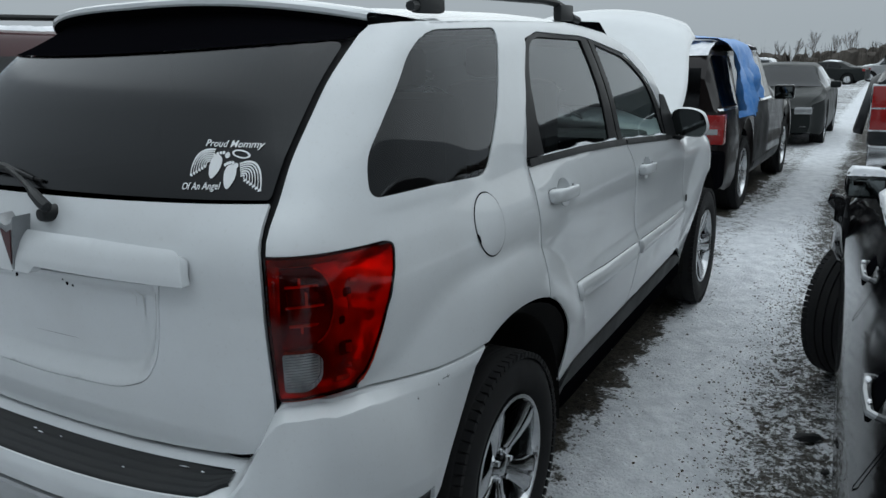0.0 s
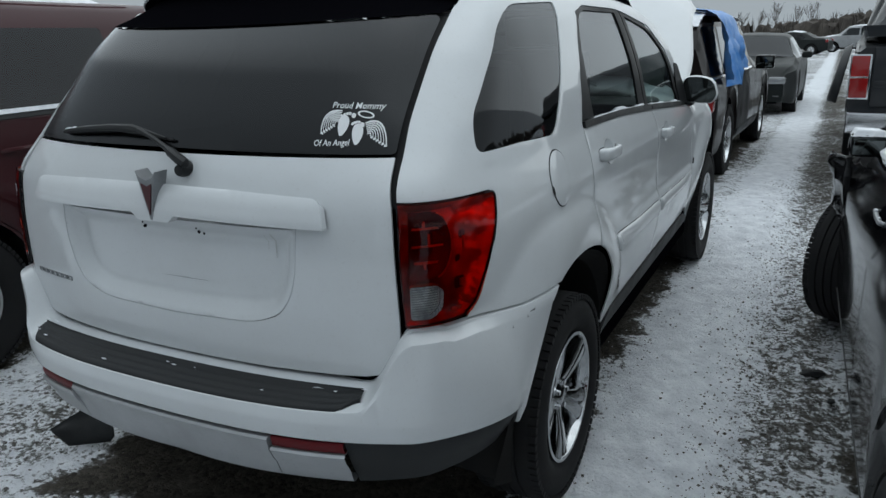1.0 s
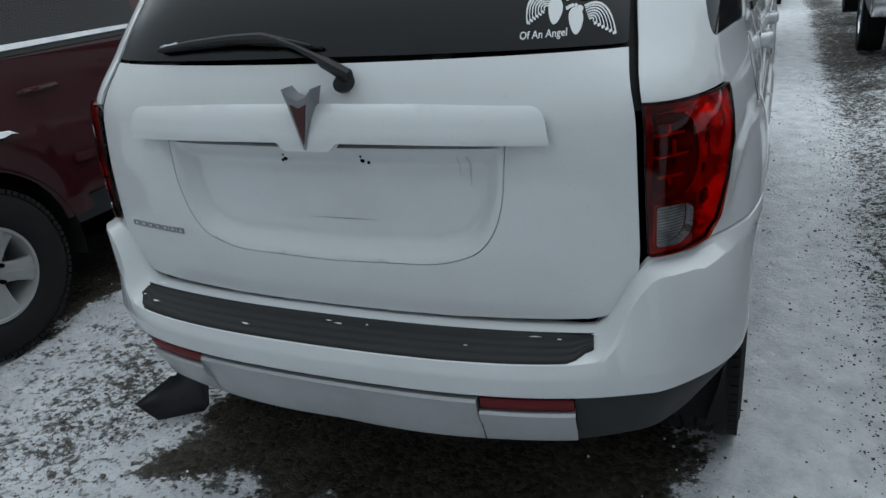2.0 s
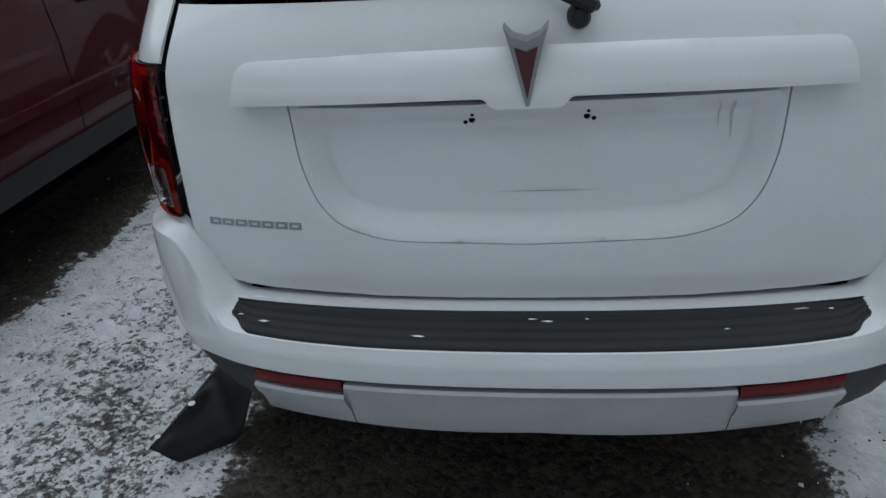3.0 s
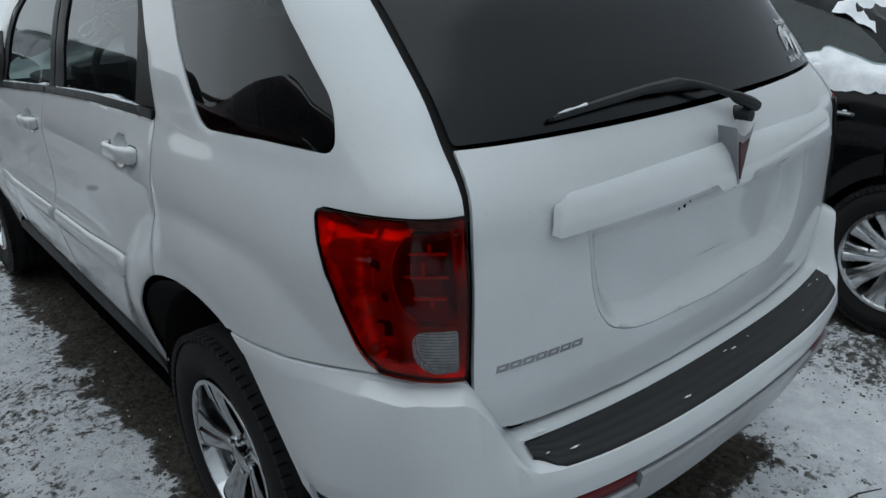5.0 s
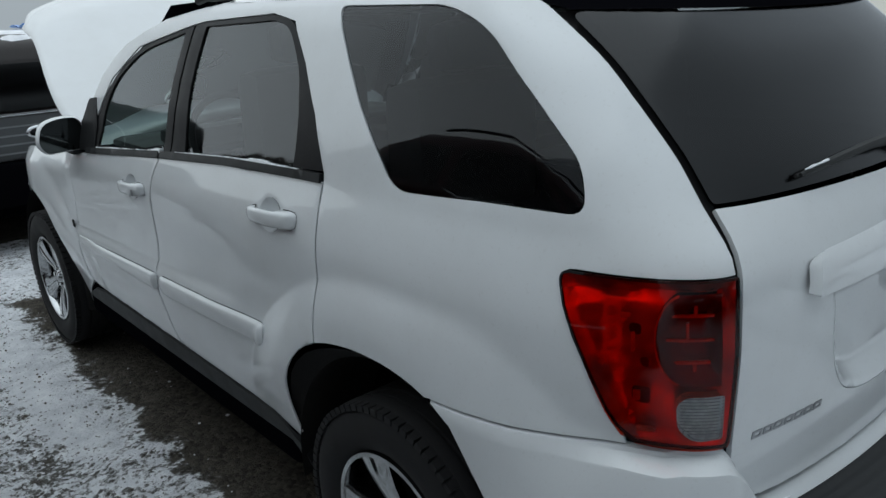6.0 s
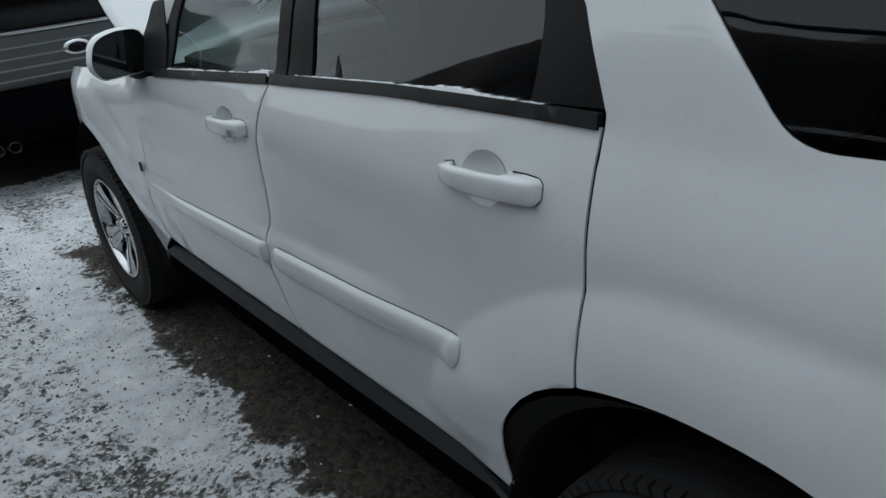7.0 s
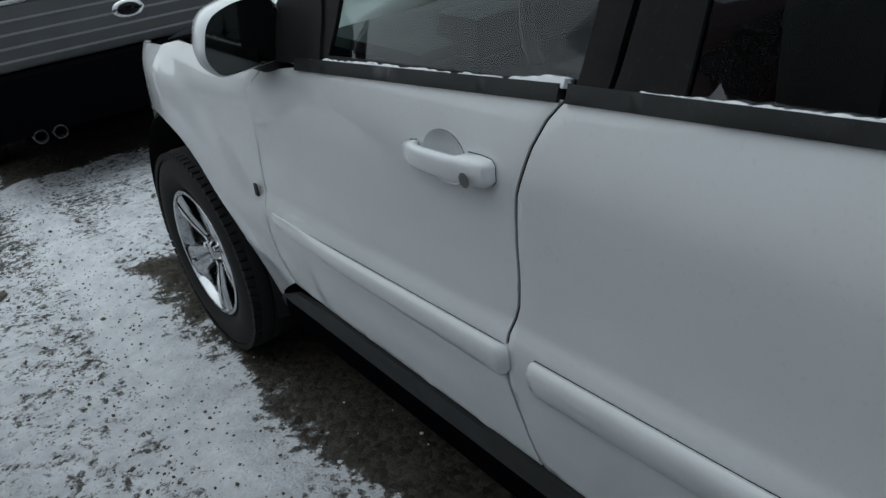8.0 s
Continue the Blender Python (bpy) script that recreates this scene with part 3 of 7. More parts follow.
    for y0, y1, nm in ((0.25, 1.211, "belt_moulding"), (1.226, 1.935, "belt_moulding")):
        ys_ = list(np.linspace(y0, y1, 14))
        sheet(nm, [(y, belt_z(y) - 0.004) for y in ys_] + [(y, belt_z(y) + 0.020) for y in ys_[::-1]], flank, BLACK_PLASTIC, car, s, step=0.02, lip=0.016, proud=0.007)
    for y0, y1, k in ((0.36, 1.10, 1), (1.22, 1.88, 2)):
        n_ = 110
        low = [(y0 + (y1 - y0) * i / n_, belt_z(y0 + (y1 - y0) * i / n_) + 0.014) for i in range(n_ + 1)]
        hi_ = [(y, z + 0.0055 + 0.004 * max(0.0, noise.noise(Vector((y * 90, k * 3.3, s))) + 0.4) + 0.014 * max(0.0, noise.noise(Vector((y * 6, k * 5.1, s))))) for y, z in low[::-1]]
        sheet("ledge_snow", low + hi_, flank, SNOW, car, s, step=0.008, lip=0.02, edge=0.009, proud=0.004, label="line of snow on the window ledge")
    # body-side mouldings with a chamfered top
    for y0, y1 in ((0.540, 1.262), (1.318, 2.185)):

        def moulded(y, b_, y0=y0, y1=y1):
            z = 0.803 - 0.0345 * y + b_
            x, yy, zz = flank(y, z)
            d = -b_
            ends_ = smooth(0.0, 0.02, y - y0) * (smooth(-0.01, 0.35, y1 - y) if y1 > 2 else 1.0)
            return (x + 0.001 + 0.019 * (0.3 + 0.7 * ends_) * (0.45 + 0.55 * smooth(0.0, 0.012, d)) - 0.008 * smooth(0.03, 0.07, d), yy, zz)

        def line(y, b_):
            return flank(y, 0.803 - 0.0345 * y + b_)

        sheet("moulding_gap", [(y0 + 0.012, -0.0028), (y1 - (0.06 if y1 > 2 else 0.002), -0.0028), (y1 - (0.06 if y1 > 2 else 0.002), -0.0006), (y0 + 0.012, -0.0006)], line, CAVITY, car, s, step=0.02, lip=0, edge=0.02, proud=0.0022)
        low_front = -0.030 if y1 > 2 else -0.068
        sheet("side_moulding", rounded([(y0, -0.068), (y1, low_front), (y1, 0.0), (y0, 0.0)], [0.03, 0.006, 0.006, 0.016]), moulded, WHITE, car, s, step=0.011, lip=0.020, edge=0.012)
    # sill cladding
    sill_top = [(2.43, 0.335), (2.34, 0.40), (2.22, 0.455), (2.06, 0.474), (1.7, 0.470), (1.0, 0.464), (0.58, 0.458), (0.485, 0.40), (0.46, 0.335)]
    sheet("sill_cladding", [(0.48, 0.29), (1.2, 0.285), (2.40, 0.285)] + sill_top, flank, GREY_PLASTIC, car, s, step=0.03, lip=0.05, proud=0.006)
    # door handles, each over its finger cup
    for hi, (yb, yf, z0) in enumerate(HANDLES):
        ym, zm = cup_middle(yb, yf, z0)
        prof = [(0.0, 0.45, 0.0), (0.03, 0.80, 0.012), (0.12, 0.95, 0.020), (0.18, 0.97, 0.023), (0.3, 1.0, 0.026), (0.62, 1.06, 0.027), (0.69, 1.08, 0.026), (0.72, 1.10, 0.024), (0.85, 1.12, 0.021), (0.965, 1.0, 0.018), (1.0, 0.6, 0.0)]
        bm = bmesh.new()
        rings = []
        for t, k, bow in prof:
            y = yf + (yb - yf) * t
            zc = z0 - 0.006 + 0.011 * t
            ring = []
            for a in range(16):
                c, sn = math.cos(a * math.tau / 16), math.sin(a * math.tau / 16)
                c, sn = math.copysign(abs(c) ** 0.6, c), math.copysign(abs(sn) ** 0.7, sn)
                base = flank(y, zc)[0]
                top = base + bow + 0.006
                low = base - 0.003 if t < 0.17 or t > 0.7 else top - 0.020
                ring.append(bm.verts.new((s * (low + (top - low) * (0.5 + 0.5 * c)), y, zc + 0.0205 * k * (math.copysign(1.0, sn) if low < base and c < 0.1 and abs(sn) > 1e-6 else sn))))
            rings.append(ring)
        for r0_, r1_ in zip(rings, rings[1:]):
            for k in range(16):
                bm.faces.new((r0_[k], r0_[(k + 1) % 16], r1_[(k + 1) % 16], r1_[k]))
        bm.faces.new(rings[0])
        bm.faces.new(rings[-1][::-1])
        handle = part("door_handle", bm, WHITE, car, angle=60)

        def dish(y, z, c=(ym, zm)):
            x, yy, zz = flank(y, z)
            d = math.hypot((y - c[0]) / 0.056, (z - c[1]) / 0.046)
            return (x - 0.020 * (1 - min(1, d) ** 2.2), yy, zz)

        sheet("finger_cup", cup_ring(ym, zm), dish, WHITE, handle, s, step=0.012, lip=0, edge=0.012)
        for t0, t1 in ((0.0, 0.125), (0.715, 1.0)):
            g = 0.0013
            up_, dn_ = [], []
            for t in np.linspace(t0, t1, 9):
                k = float(np.interp(t, [q[0] for q in prof], [q[1] for q in prof]))
                hh = 0.0205 * max(k, 0.62) + g
                y = yf + (yb - yf) * t + (g if t == 0 else -g if t == 1 else 0.0)
                zc = z0 - 0.006 + 0.011 * t
                up_.append((y, zc + hh))
                dn_.append((y, zc - hh))
            sheet("gasket", rounded(up_ + dn_[::-1], 0.004), flank, CAVITY, handle, s, step=0.01, lip=0, edge=0.01, proud=0.0012)
        if s < 0 and yb > 1:
            bm = bmesh.new()
            bmesh.ops.create_circle(bm, cap_ends=True, radius=0.0125, segments=20)
            part("lock_cylinder", bm, BADGE_GREY, handle, "dull metal key lock", m=Matrix.Translation((-(flank(yb + 0.035, z0)[0] + 0.0335), yb + 0.036, z0 - 0.004)) @ pose(0, 0, 0, 0, 90, 0))
    # tail lamp: red lens over a faceted reflector
    rev = rounded([(0.722, 0.990), (0.722, 0.905), (0.775, 0.905), (0.803, 0.928), (0.805, 0.975), (0.79, 0.990)], [0.008, 0.008, 0.02, 0.02, 0.015, 0.01])
    lens_skin = offset(skin, lambda u, z: 0.005 + 0.010 * math.sin(math.pi * min(1, max(0, (u - 0.69) / 0.27))))
    lamp = sheet("tail_lamp", TAIL_LAMP, lens_skin, LENS_RED, car, s, [rev], step=0.02, lip=0.0, label="red tail lamp with black rim and clear reversing lens")

    def pockets(u, z):
        # the shell meets the lens all round its edge
        return deep(u, z) * smooth(0.0, 0.022, edge_gap(TAIL_LAMP, u, z)) + 0.001

    def deep(u, z):
        # a shell that bows back behind the lens, with a fluted outer strip and a sloped top facet
        d = -0.012 - 0.012 * smooth(0.70, 0.80, u) * smooth(0.98, 0.86, u)
        d -= 0.004 * smooth(0.35, 0.65, 0.5 + 0.5 * math.sin(z * 70 + 22 * u)) * smooth(0.84, 0.87, u)
        return d - 0.016 * smooth(1.140, 1.180, z) - 0.008 * smooth(0.868, 0.884, u) * smooth(0.93, 0.905, u)

    # one deep bowl, round outside, its dark reflections painted in, cut into cells by bright dividers
    edge_ = [(0.7900 + 0.052 * math.cos(q), 1.083 + 0.084 * math.sin(q)) for q in np.linspace(-1.35, 1.35, 15)]
    pan = [(0.7205, 1.168), (0.7205, 1.000)] + edge_

    sheet("reflector", TAIL_LAMP, offset(skin, pockets), LAMP_BACK, lamp, s, [pan], step=0.010, lip=0.0)

    def bowl(u, z):
        q = math.hypot(max(0.0, u - 0.775) / 0.067, (z - 1.083) / 0.084)
        return -0.006 - 0.026 * smooth(1.0, 0.45, max(q, (0.775 - u) / 0.06))

    sheet("lamp_bowl", pan, offset(skin, bowl), LAMP_BOWL, lamp, s, step=0.010, lip=0.0, edge=0.01, label="lamp bowl with dark reflections put into its colour")
    rim_in = [(0.775 + (u - 0.775) * 0.955, 1.083 + (z - 1.083) * 0.955) for u, z in edge_]
    sheet("bowl_rim", edge_ + rim_in[::-1], offset(skin, -0.004), LAMP_RIDGE, lamp, s, step=0.012, lip=0.004, edge=0.01, label="bright rim of the bowl")
    for u0, u1, z0_, z1_ in ((0.724, 0.826, 1.1230, 1.1275), (0.724, 0.836, 1.0795, 1.0835), (0.740, 0.822, 1.0370, 1.0420), (0.766, 0.772, 1.1275, 1.155), (0.782, 0.787, 1.0835, 1.112), (0.768, 0.774, 1.014, 1.037)):
        sheet("divider", [(u0, z0_), (u1, z0_ - 0.002), (u1, z1_ - 0.002), (u0, z1_)], offset(skin, -0.018), LAMP_RIDGE, lamp, s, step=0.02, lip=0.008, edge=0.012)
    # small pale facets: glints painted in with the ridge colour
    for u0, z0_, w0, h0 in ((0.880, 1.120, 0.016, 0.006), (0.872, 1.060, 0.006, 0.034), (0.862, 0.968, 0.012, 0.018), (0.838, 0.905, 0.030, 0.010)):
        sheet("glint_facet", rounded([(u0, z0_), (u0 + w0, z0_ - 0.003), (u0 + w0, z0_ + h0), (u0, z0_ + h0)], 0.002), offset(skin, -0.003), LAMP_RIDGE, lamp, s, step=0.02, lip=0.006, edge=0.012)
    # dark reflections painted as cells on the outer panel
    for u0, z0_, w0, h0 in ((0.846, 0.960, 0.030, 0.034), (0.862, 1.088, 0.020, 0.022), (0.850, 1.030, 0.014, 0.020)):
        sheet("dark_cell", rounded([(u0, z0_), (u0 + w0, z0_ + 0.004), (u0 + w0, z0_ + h0), (u0, z0_ + h0)], 0.009), offset(skin, -0.008), LAMP_BOWL, lamp, s, step=0.012, lip=0.0, edge=0.01)
    rimp = inset(TAIL_LAMP, 0.0040)
    sheet("bezel", TAIL_LAMP, skin, BLACK_TRIM, lamp, s, [rimp], step=0.012, lip=0.006, edge=0.012, proud=0.0065, label="black rim")
    sheet("reversing_lens", rev, lens_skin, LENS_CLEAR, lamp, s, step=0.015, lip=0.02, label="clear ribbed reversing lens")
    sheet("reversing_bowl", rev, offset(skin, -0.008), LENS_BOWL, lamp, s, step=0.02, lip=0)
    for k in range(13):
        z = 0.910 + k * 0.0062
        sheet("rib", [(0.726, z), (0.797, z), (0.797, z + 0.0020), (0.726, z + 0.0020)], offset(skin, -0.001), BADGE_GREY, lamp, s, step=0.03, lip=0)

# ---- tail ----
RECESS = [(-0.432, 1.125), (-0.424, 1.012), (-0.405, 0.94), (-0.365, 0.886), (-0.28, 0.856), (0.0, 0.848)]
RECESS = rounded(RECESS + [(-x, z) for x, z in RECESS[-2::-1]], [0, 0.03, 0.05, 0.05, 0.05, 0, 0.05, 0.05, 0.05, 0.03, 0])
GATE = [(-0.672, 1.289), (-0.673, 1.25), (-0.676, 1.20), (-0.684, 1.05), (-0.690, 0.90), (-0.688, 0.84), (-0.672, 0.785), (-0.642, 0.748), (-0.59, 0.738), (-0.5, 0.735), (-0.27, 0.731), (0.0, 0.730)]
GATE = GATE + [(-x, z) for x, z in GATE[-2::-1]]
tailgate = sheet("tailgate", GATE, skin, WHITE, car, 1, [RECESS], step=0.026)


def recess_skin(x, z):
    d = edge_gap(RECESS, x, z) if z < 1.118 else 1.0
    d = min(d, abs(abs(x) - 0.43) if z > 1.05 else d)
    return (x, rear_face(x, z) + 0.040 * (0.12 * smooth(0.0, 0.012, d) + 0.88 * min(1.0, max(0.0, (d - 0.014) / 0.036))), z)


sheet("plate_recess", [tuple(np.array((0, 0.99)) + (np.array(p) - np.array((0, 0.99))) * np.array((0.992, 0.982))) for p in RECESS], recess_skin, WHITE, tailgate, 1, step=0.010, lip=0.02, label="recessed panel with bare plate screw holes")
gar = rounded([(-0.532, 1.130), (-0.075, 1.137), (-0.058, 1.118), (0.058, 1.118), (0.075, 1.137), (0.527, 1.130), (0.512, 1.203), (0.25, 1.212), (0.0, 1.215), (-0.25, 1.212), (-0.512, 1.203)], [.004, .008, .012, .012, .008, .004, .03, 0, 0, 0, .03])


def garnish_skin(x, z):
    return (x, rear_face(x, z) - 0.015 * smooth(1.224, 1.190, z) - 0.015 - 0.006 * smooth(1.19, 1.14, z), z)


sheet("garnish_bar", gar, garnish_skin, WHITE, tailgate, 1, step=0.016, lip=0.026, edge=0.014)
# arrowhead badge
badge = sub("badge", car)
yb = rear_face(0, 1.18) - 0.041


def prism(points, y0, y1):
    bm = bmesh.new()
    a = [bm.verts.new((x, y0, z)) for x, z in points]
    b = [bm.verts.new((x, y1, z)) for x, z in points]
    bm.faces.new(a)
    bm.faces.new(b[::-1])
    for i in range(len(points)):
        j = (i + 1) % len(points)
        bm.faces.new((a[i], b[i], b[j], a[j]))
    return bm


part("arrow_frame", prism([(-0.036, 1.252), (-0.022, 1.236), (0.0, 1.228), (0.022, 1.236), (0.036, 1.252), (0.026, 1.218), (0.003, 1.122), (-0.003, 1.122), (-0.026, 1.218)], yb + 0.04, yb - 0.004), BADGE_GREY, badge, "chrome arrowhead")
part("arrow_inlay", prism([(-0.019, 1.220), (0.0, 1.212), (0.019, 1.220), (0.0, 1.134)], yb, yb - 0.0065), BADGE_RED, badge, "dark red inlay")
# model name in raised chrome strokes, as plain bars
name_plate = sub("model_badge", car)
for k in range(7):
    x0 = -0.644 + k * 0.0293
    p = [(x0, 0.876), (x0 + 0.025, 0.876), (x0 + 0.027, 0.8905), (x0 + 0.002, 0.8905)]
    q = [(x0 + 0.0058, 0.8800), (x0 + 0.0196, 0.8800), (x0 + 0.0206, 0.8868), (x0 + 0.0068, 0.8868)]
    sheet("bar", p, skin, BADGE_GREY, name_plate, 1, [q], step=0.02, lip=0.004, edge=0.02, proud=0.003)
# screw holes and a scuff in the plate recess
for x in (-0.10, 0.10):
    for dx, dz, r_ in ((0, 0, 0.0058), (0.012 if x > 0 else -0.012, -0.006, 0.0042), (0.002, 0.012, 0.003)):
        bm = bmesh.new()
        bmesh.ops.create_circle(bm, cap_ends=True, radius=r_, segments=9)
        p = recess_skin(x + dx, 1.082 + dz)
        part("screw_hole", bm, CAVITY, tailgate, m=Matrix.Translation((p[0], p[1] - 0.003, p[2])) @ pose(0, 0, 0, 90, 0, 0))
sheet("scuff", [(-0.07, 0.9425), (0.03, 0.9415), (0.13, 0.9425), (0.03, 0.9437)], recess_skin, BADGE_GREY, tailgate, 1, step=0.02, lip=0, proud=0.0035)
# road-film runs below the garnish
STREAK = grimy("road_film", (0.40, 0.41, 0.40), (0.55, 0.56, 0.56), 0.5, amount=0.9, scale=25)
for x, w_, z1, z0 in ((0.345, 0.005, 1.100, 1.030), (0.322, 0.003, 1.095, 1.050)):
    sheet("film_run", [(x - w_ / 2, z1), (x - w_ / 5, z0), (x + w_ / 5, z0), (x + w_ / 2, z1)], recess_skin, STREAK, tailgate, 1, step=0.02, lip=0, edge=0.02, proud=0.0022)
# rear glass and its black border
GW = rounded([(-0.672, 1.296), (0.0, 1.302), (0.672, 1.296), (0.678, 1.42), (0.683, 1.53), (0.683, 1.618), (0.45, 1.610), (0.0, 1.608), (-0.45, 1.610), (-0.683, 1.618), (-0.683, 1.53), (-0.678, 1.42)], [.01, 0, .01, 0, 0, .02, 0, 0, 0, .02, 0, 0])
sheet("rear_window", GW, skin, GLASS_REAR, car, 1, step=0.04, lip=0.008, label="dark privacy glass with a white memorial decal")
# roof spoiler
def lip_edge(t):
    q = abs(t)
    return 0.612 * t, -0.45 + 0.21 * q ** 3, 1.734 - 0.054 * q ** 3


def roof_height(y, t):
    return RAIL(y) + (0.065 - 0.03 * smooth(0.9, 1.3, y)) * (1 - abs(t) ** 2.6)


sp = []
for i in range(33):
    t = -1 + 2 * i / 32
    x, yt, zt = lip_edge(t)
    x0, z0 = t * (half_width(-0.06, RAIL(-0.06)) - 0.004), roof_height(-0.06, t) + 0.003
    row = [(x0, -0.06, z0)]
    for k in (0.3, 0.6, 0.85):
        row.append((x0 + (x - x0) * k ** 1.5, -0.06 + (yt + 0.06) * k, z0 + (zt + 0.006 - z0) * k + 0.010 * math.sin(math.pi * k) * (1 - abs(t) ** 3)))
    row += [(x, yt + 0.012, zt + 0.005), (x, yt + 0.001, zt), (x, yt, zt - 0.010), (x, yt + 0.006, zt - 0.016)]
    sp.append(row)
m_ = len(sp[0])
v = [p for row in sp for p in row]
f = [(i * m_ + j, i * m_ + j + 1, (i + 1) * m_ + j + 1, (i + 1) * m_ + j) for i in range(32) for j in range(m_ - 1)]
spoiler = mesh_object("roof_spoiler", v, [t[::-1] for t in f], WHITE, car)
# underside sheet from lip to glass, in the near-black cavity colour
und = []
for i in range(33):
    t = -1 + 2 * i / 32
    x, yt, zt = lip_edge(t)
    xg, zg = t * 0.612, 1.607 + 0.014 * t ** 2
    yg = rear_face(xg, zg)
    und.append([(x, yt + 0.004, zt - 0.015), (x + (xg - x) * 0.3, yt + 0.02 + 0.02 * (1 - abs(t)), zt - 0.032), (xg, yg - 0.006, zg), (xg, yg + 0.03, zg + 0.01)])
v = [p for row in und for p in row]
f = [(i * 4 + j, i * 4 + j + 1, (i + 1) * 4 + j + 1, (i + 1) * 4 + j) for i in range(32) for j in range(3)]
mesh_object("underside", v, f, CAVITY, spoiler, "near-black underside of the spoiler")
# wiper
wiper = sub("rear_wiper", car)
rg = lambda x, z, d=0.0: (x, rear_face(x, z) - d, z)
v, f = lathe([(0.0, 0.034), (0.014, 0.032), (0.019, 0.02), (0.02, -0.01)], 20)
piv = mesh_object("pivot_cap", v, f, BLACK_PLASTIC, wiper)
piv.matrix_basis = Matrix.Translation(rg(0.085, 1.252)) @ pose(0, 0, 0, 0, 0, -90)
part("arm", tube([rg(0.112, 1.268, 0.030), rg(0.108, 1.271, 0.036), rg(0.085, 1.281, 0.038), rg(0.045, 1.298, 0.037), rg(0.03, 1.305, 0.036), rg(-0.03, 1.327, 0.034), rg(-0.09, 1.343, 0.031), rg(-0.14, 1.347, 0.024)], [0.008, 0.014, 0.0145, 0.013, 0.008, 0.006, 0.007, 0.004]), BLACK_PLASTIC, wiper)
part("blade", tube([rg(-0.46, 1.322, 0.018), rg(-0.43, 1.327, 0.020), rg(-0.34, 1.337, 0.024), rg(-0.22, 1.346, 0.026), rg(-0.13, 1.346, 0.026), rg(-0.08, 1.341, 0.024), rg(0.0, 1.326, 0.018)], [0.004, 0.007, 0.009, 0.010, 0.013, 0.007, 0.003]), BLACK_PLASTIC, wiper)
part("squeegee", tube([rg(-0.46, 1.318, 0.006), rg(-0.2, 1.335, 0.007), rg(0.02, 1.32, 0.006)], 0.004, 6), RUBBER, wiper)
part("frost", tube([rg(-0.45, 1.331, 0.024), rg(-0.43, 1.334, 0.026), rg(-0.41, 1.336, 0.027), rg(-0.385, 1.340, 0.030)], [0.001, 0.003, 0.002, 0.003], 6), SNOW, wiper, "rime on the blade")

# ---- rear bumper ----
BUMP_OUT = table([(0.0, 0.135), (0.30, 0.133), (0.45, 0.128), (0.56, 0.118), (0.66, 0.085), (0.78, 0.042), (0.9, 0.026), (1.05, 0.016), (1.25, 0.006), (1.5, 0.004)], 0.03)
WHITE_LOW = table([(0.0, 0.598), (0.55, 0.597), (0.72, 0.578), (0.86, 0.565), (1.0, 0.556), (1.18, 0.548), (1.34, 0.475), (1.5, 0.45)], 0.02)
END_U = girth(-0.205, 0.835)


def bumper_top(u):
    """Height of the cover's upper edge."""
    a = abs(u)
    k = smooth(0.594, 0.722, a)
    side_z = 0.878 if a < 0.80 else float(np.interp(a, [girth(y, z) for y, z in SEAM[::-1]], [z - 0.006 for y, z in SEAM[::-1]]))
    return 0.722 * (1 - k) + side_z * k, k


def bumper_section(u):
    a = abs(u)
    zt, k = bumper_top(u)
    o, zl = BUMP_OUT(a), WHITE_LOW(a)
    pts = [(-0.03 * (1 - k) - 0.012 * k, zt - 0.004 + 0.008 * k), (0.004 * (1 - k) - 0.001 * k, zt), (0.022 * (1 - k) + 0.001 * k, zt - 0.004 - 0.004 * k)]
    # a sloped shelf under the lamp, ending in a crease that fades towards the wheel
    shelf = 0.040 * smooth(1.06, 0.78, a)
    pts += [((o - 0.022) * (1 - k) + max(shelf, 0.002 + 0.15 * o) * k, (zt - 0.030) * (1 - k) + (zt - 0.026) * k)]
    pts += [((o - 0.008) * (1 - k) + max(shelf + 0.0015, 0.3 * o) * k, (zt - 0.036) * (1 - k) + (zt - 0.031) * k)]
    pts += [((o - 0.002) * (1 - k) + max(shelf + 0.005, 0.7 * o) * k, (zt - 0.050) * (1 - k) + (zl + 0.13) * k), (o + 0.002, zl + 0.062), (o + 0.003, zl + 0.052), (o - 0.003, zl + 0.006), (o - 0.010, zl), (o - 0.04, zl + 0.004)]
    return pts


def out_point(u, out, z):
    p = Vector(skin(u, z))
    q = Vector(skin(u + 0.01, z)) - Vector(skin(u - 0.01, z))
    n = Vector((q.y, -q.x, 0)).normalized()
    return p + n * out


def girth_strip(name, section, us, mat, parent, label="", angle=45):
    def ends(u, z):
        # the cover ends on the wheel arch, which lies farther forward the higher it is
        a = abs(u)
        if a <= 1.0:
            return u
        ya = HUB_R - math.sqrt(max(0.04, (0.455 + 0.04 * smooth(0.66, 0.80, z)) ** 2 - max(0.0, z - ARCH_Z) ** 2))
        ue = min(END_U, girth(ya, z))
        return math.copysign(1.0 + (a - 1.0) / (END_U - 1.0) * (ue - 1.0), u)

    rows = [[out_point(ends(u, z), o, z) for o, z in section(u)] for u in us]
    m_ = len(rows[0])
    verts = [p for r_ in rows for p in r_]
    faces = [(i * m_ + j, i * m_ + j + 1, (i + 1) * m_ + j + 1, (i + 1) * m_ + j) for i in range(len(rows) - 1) for j in range(m_ - 1)]
    return mesh_object(name, verts, faces, mat, parent, label, angle)


us = np.r_[np.linspace(-END_U, -0.72, 26), np.linspace(-0.705, -0.60, 10), np.linspace(-0.58, 0.58, 48), np.linspace(0.60, 0.705, 10), np.linspace(0.72, END_U, 26)]
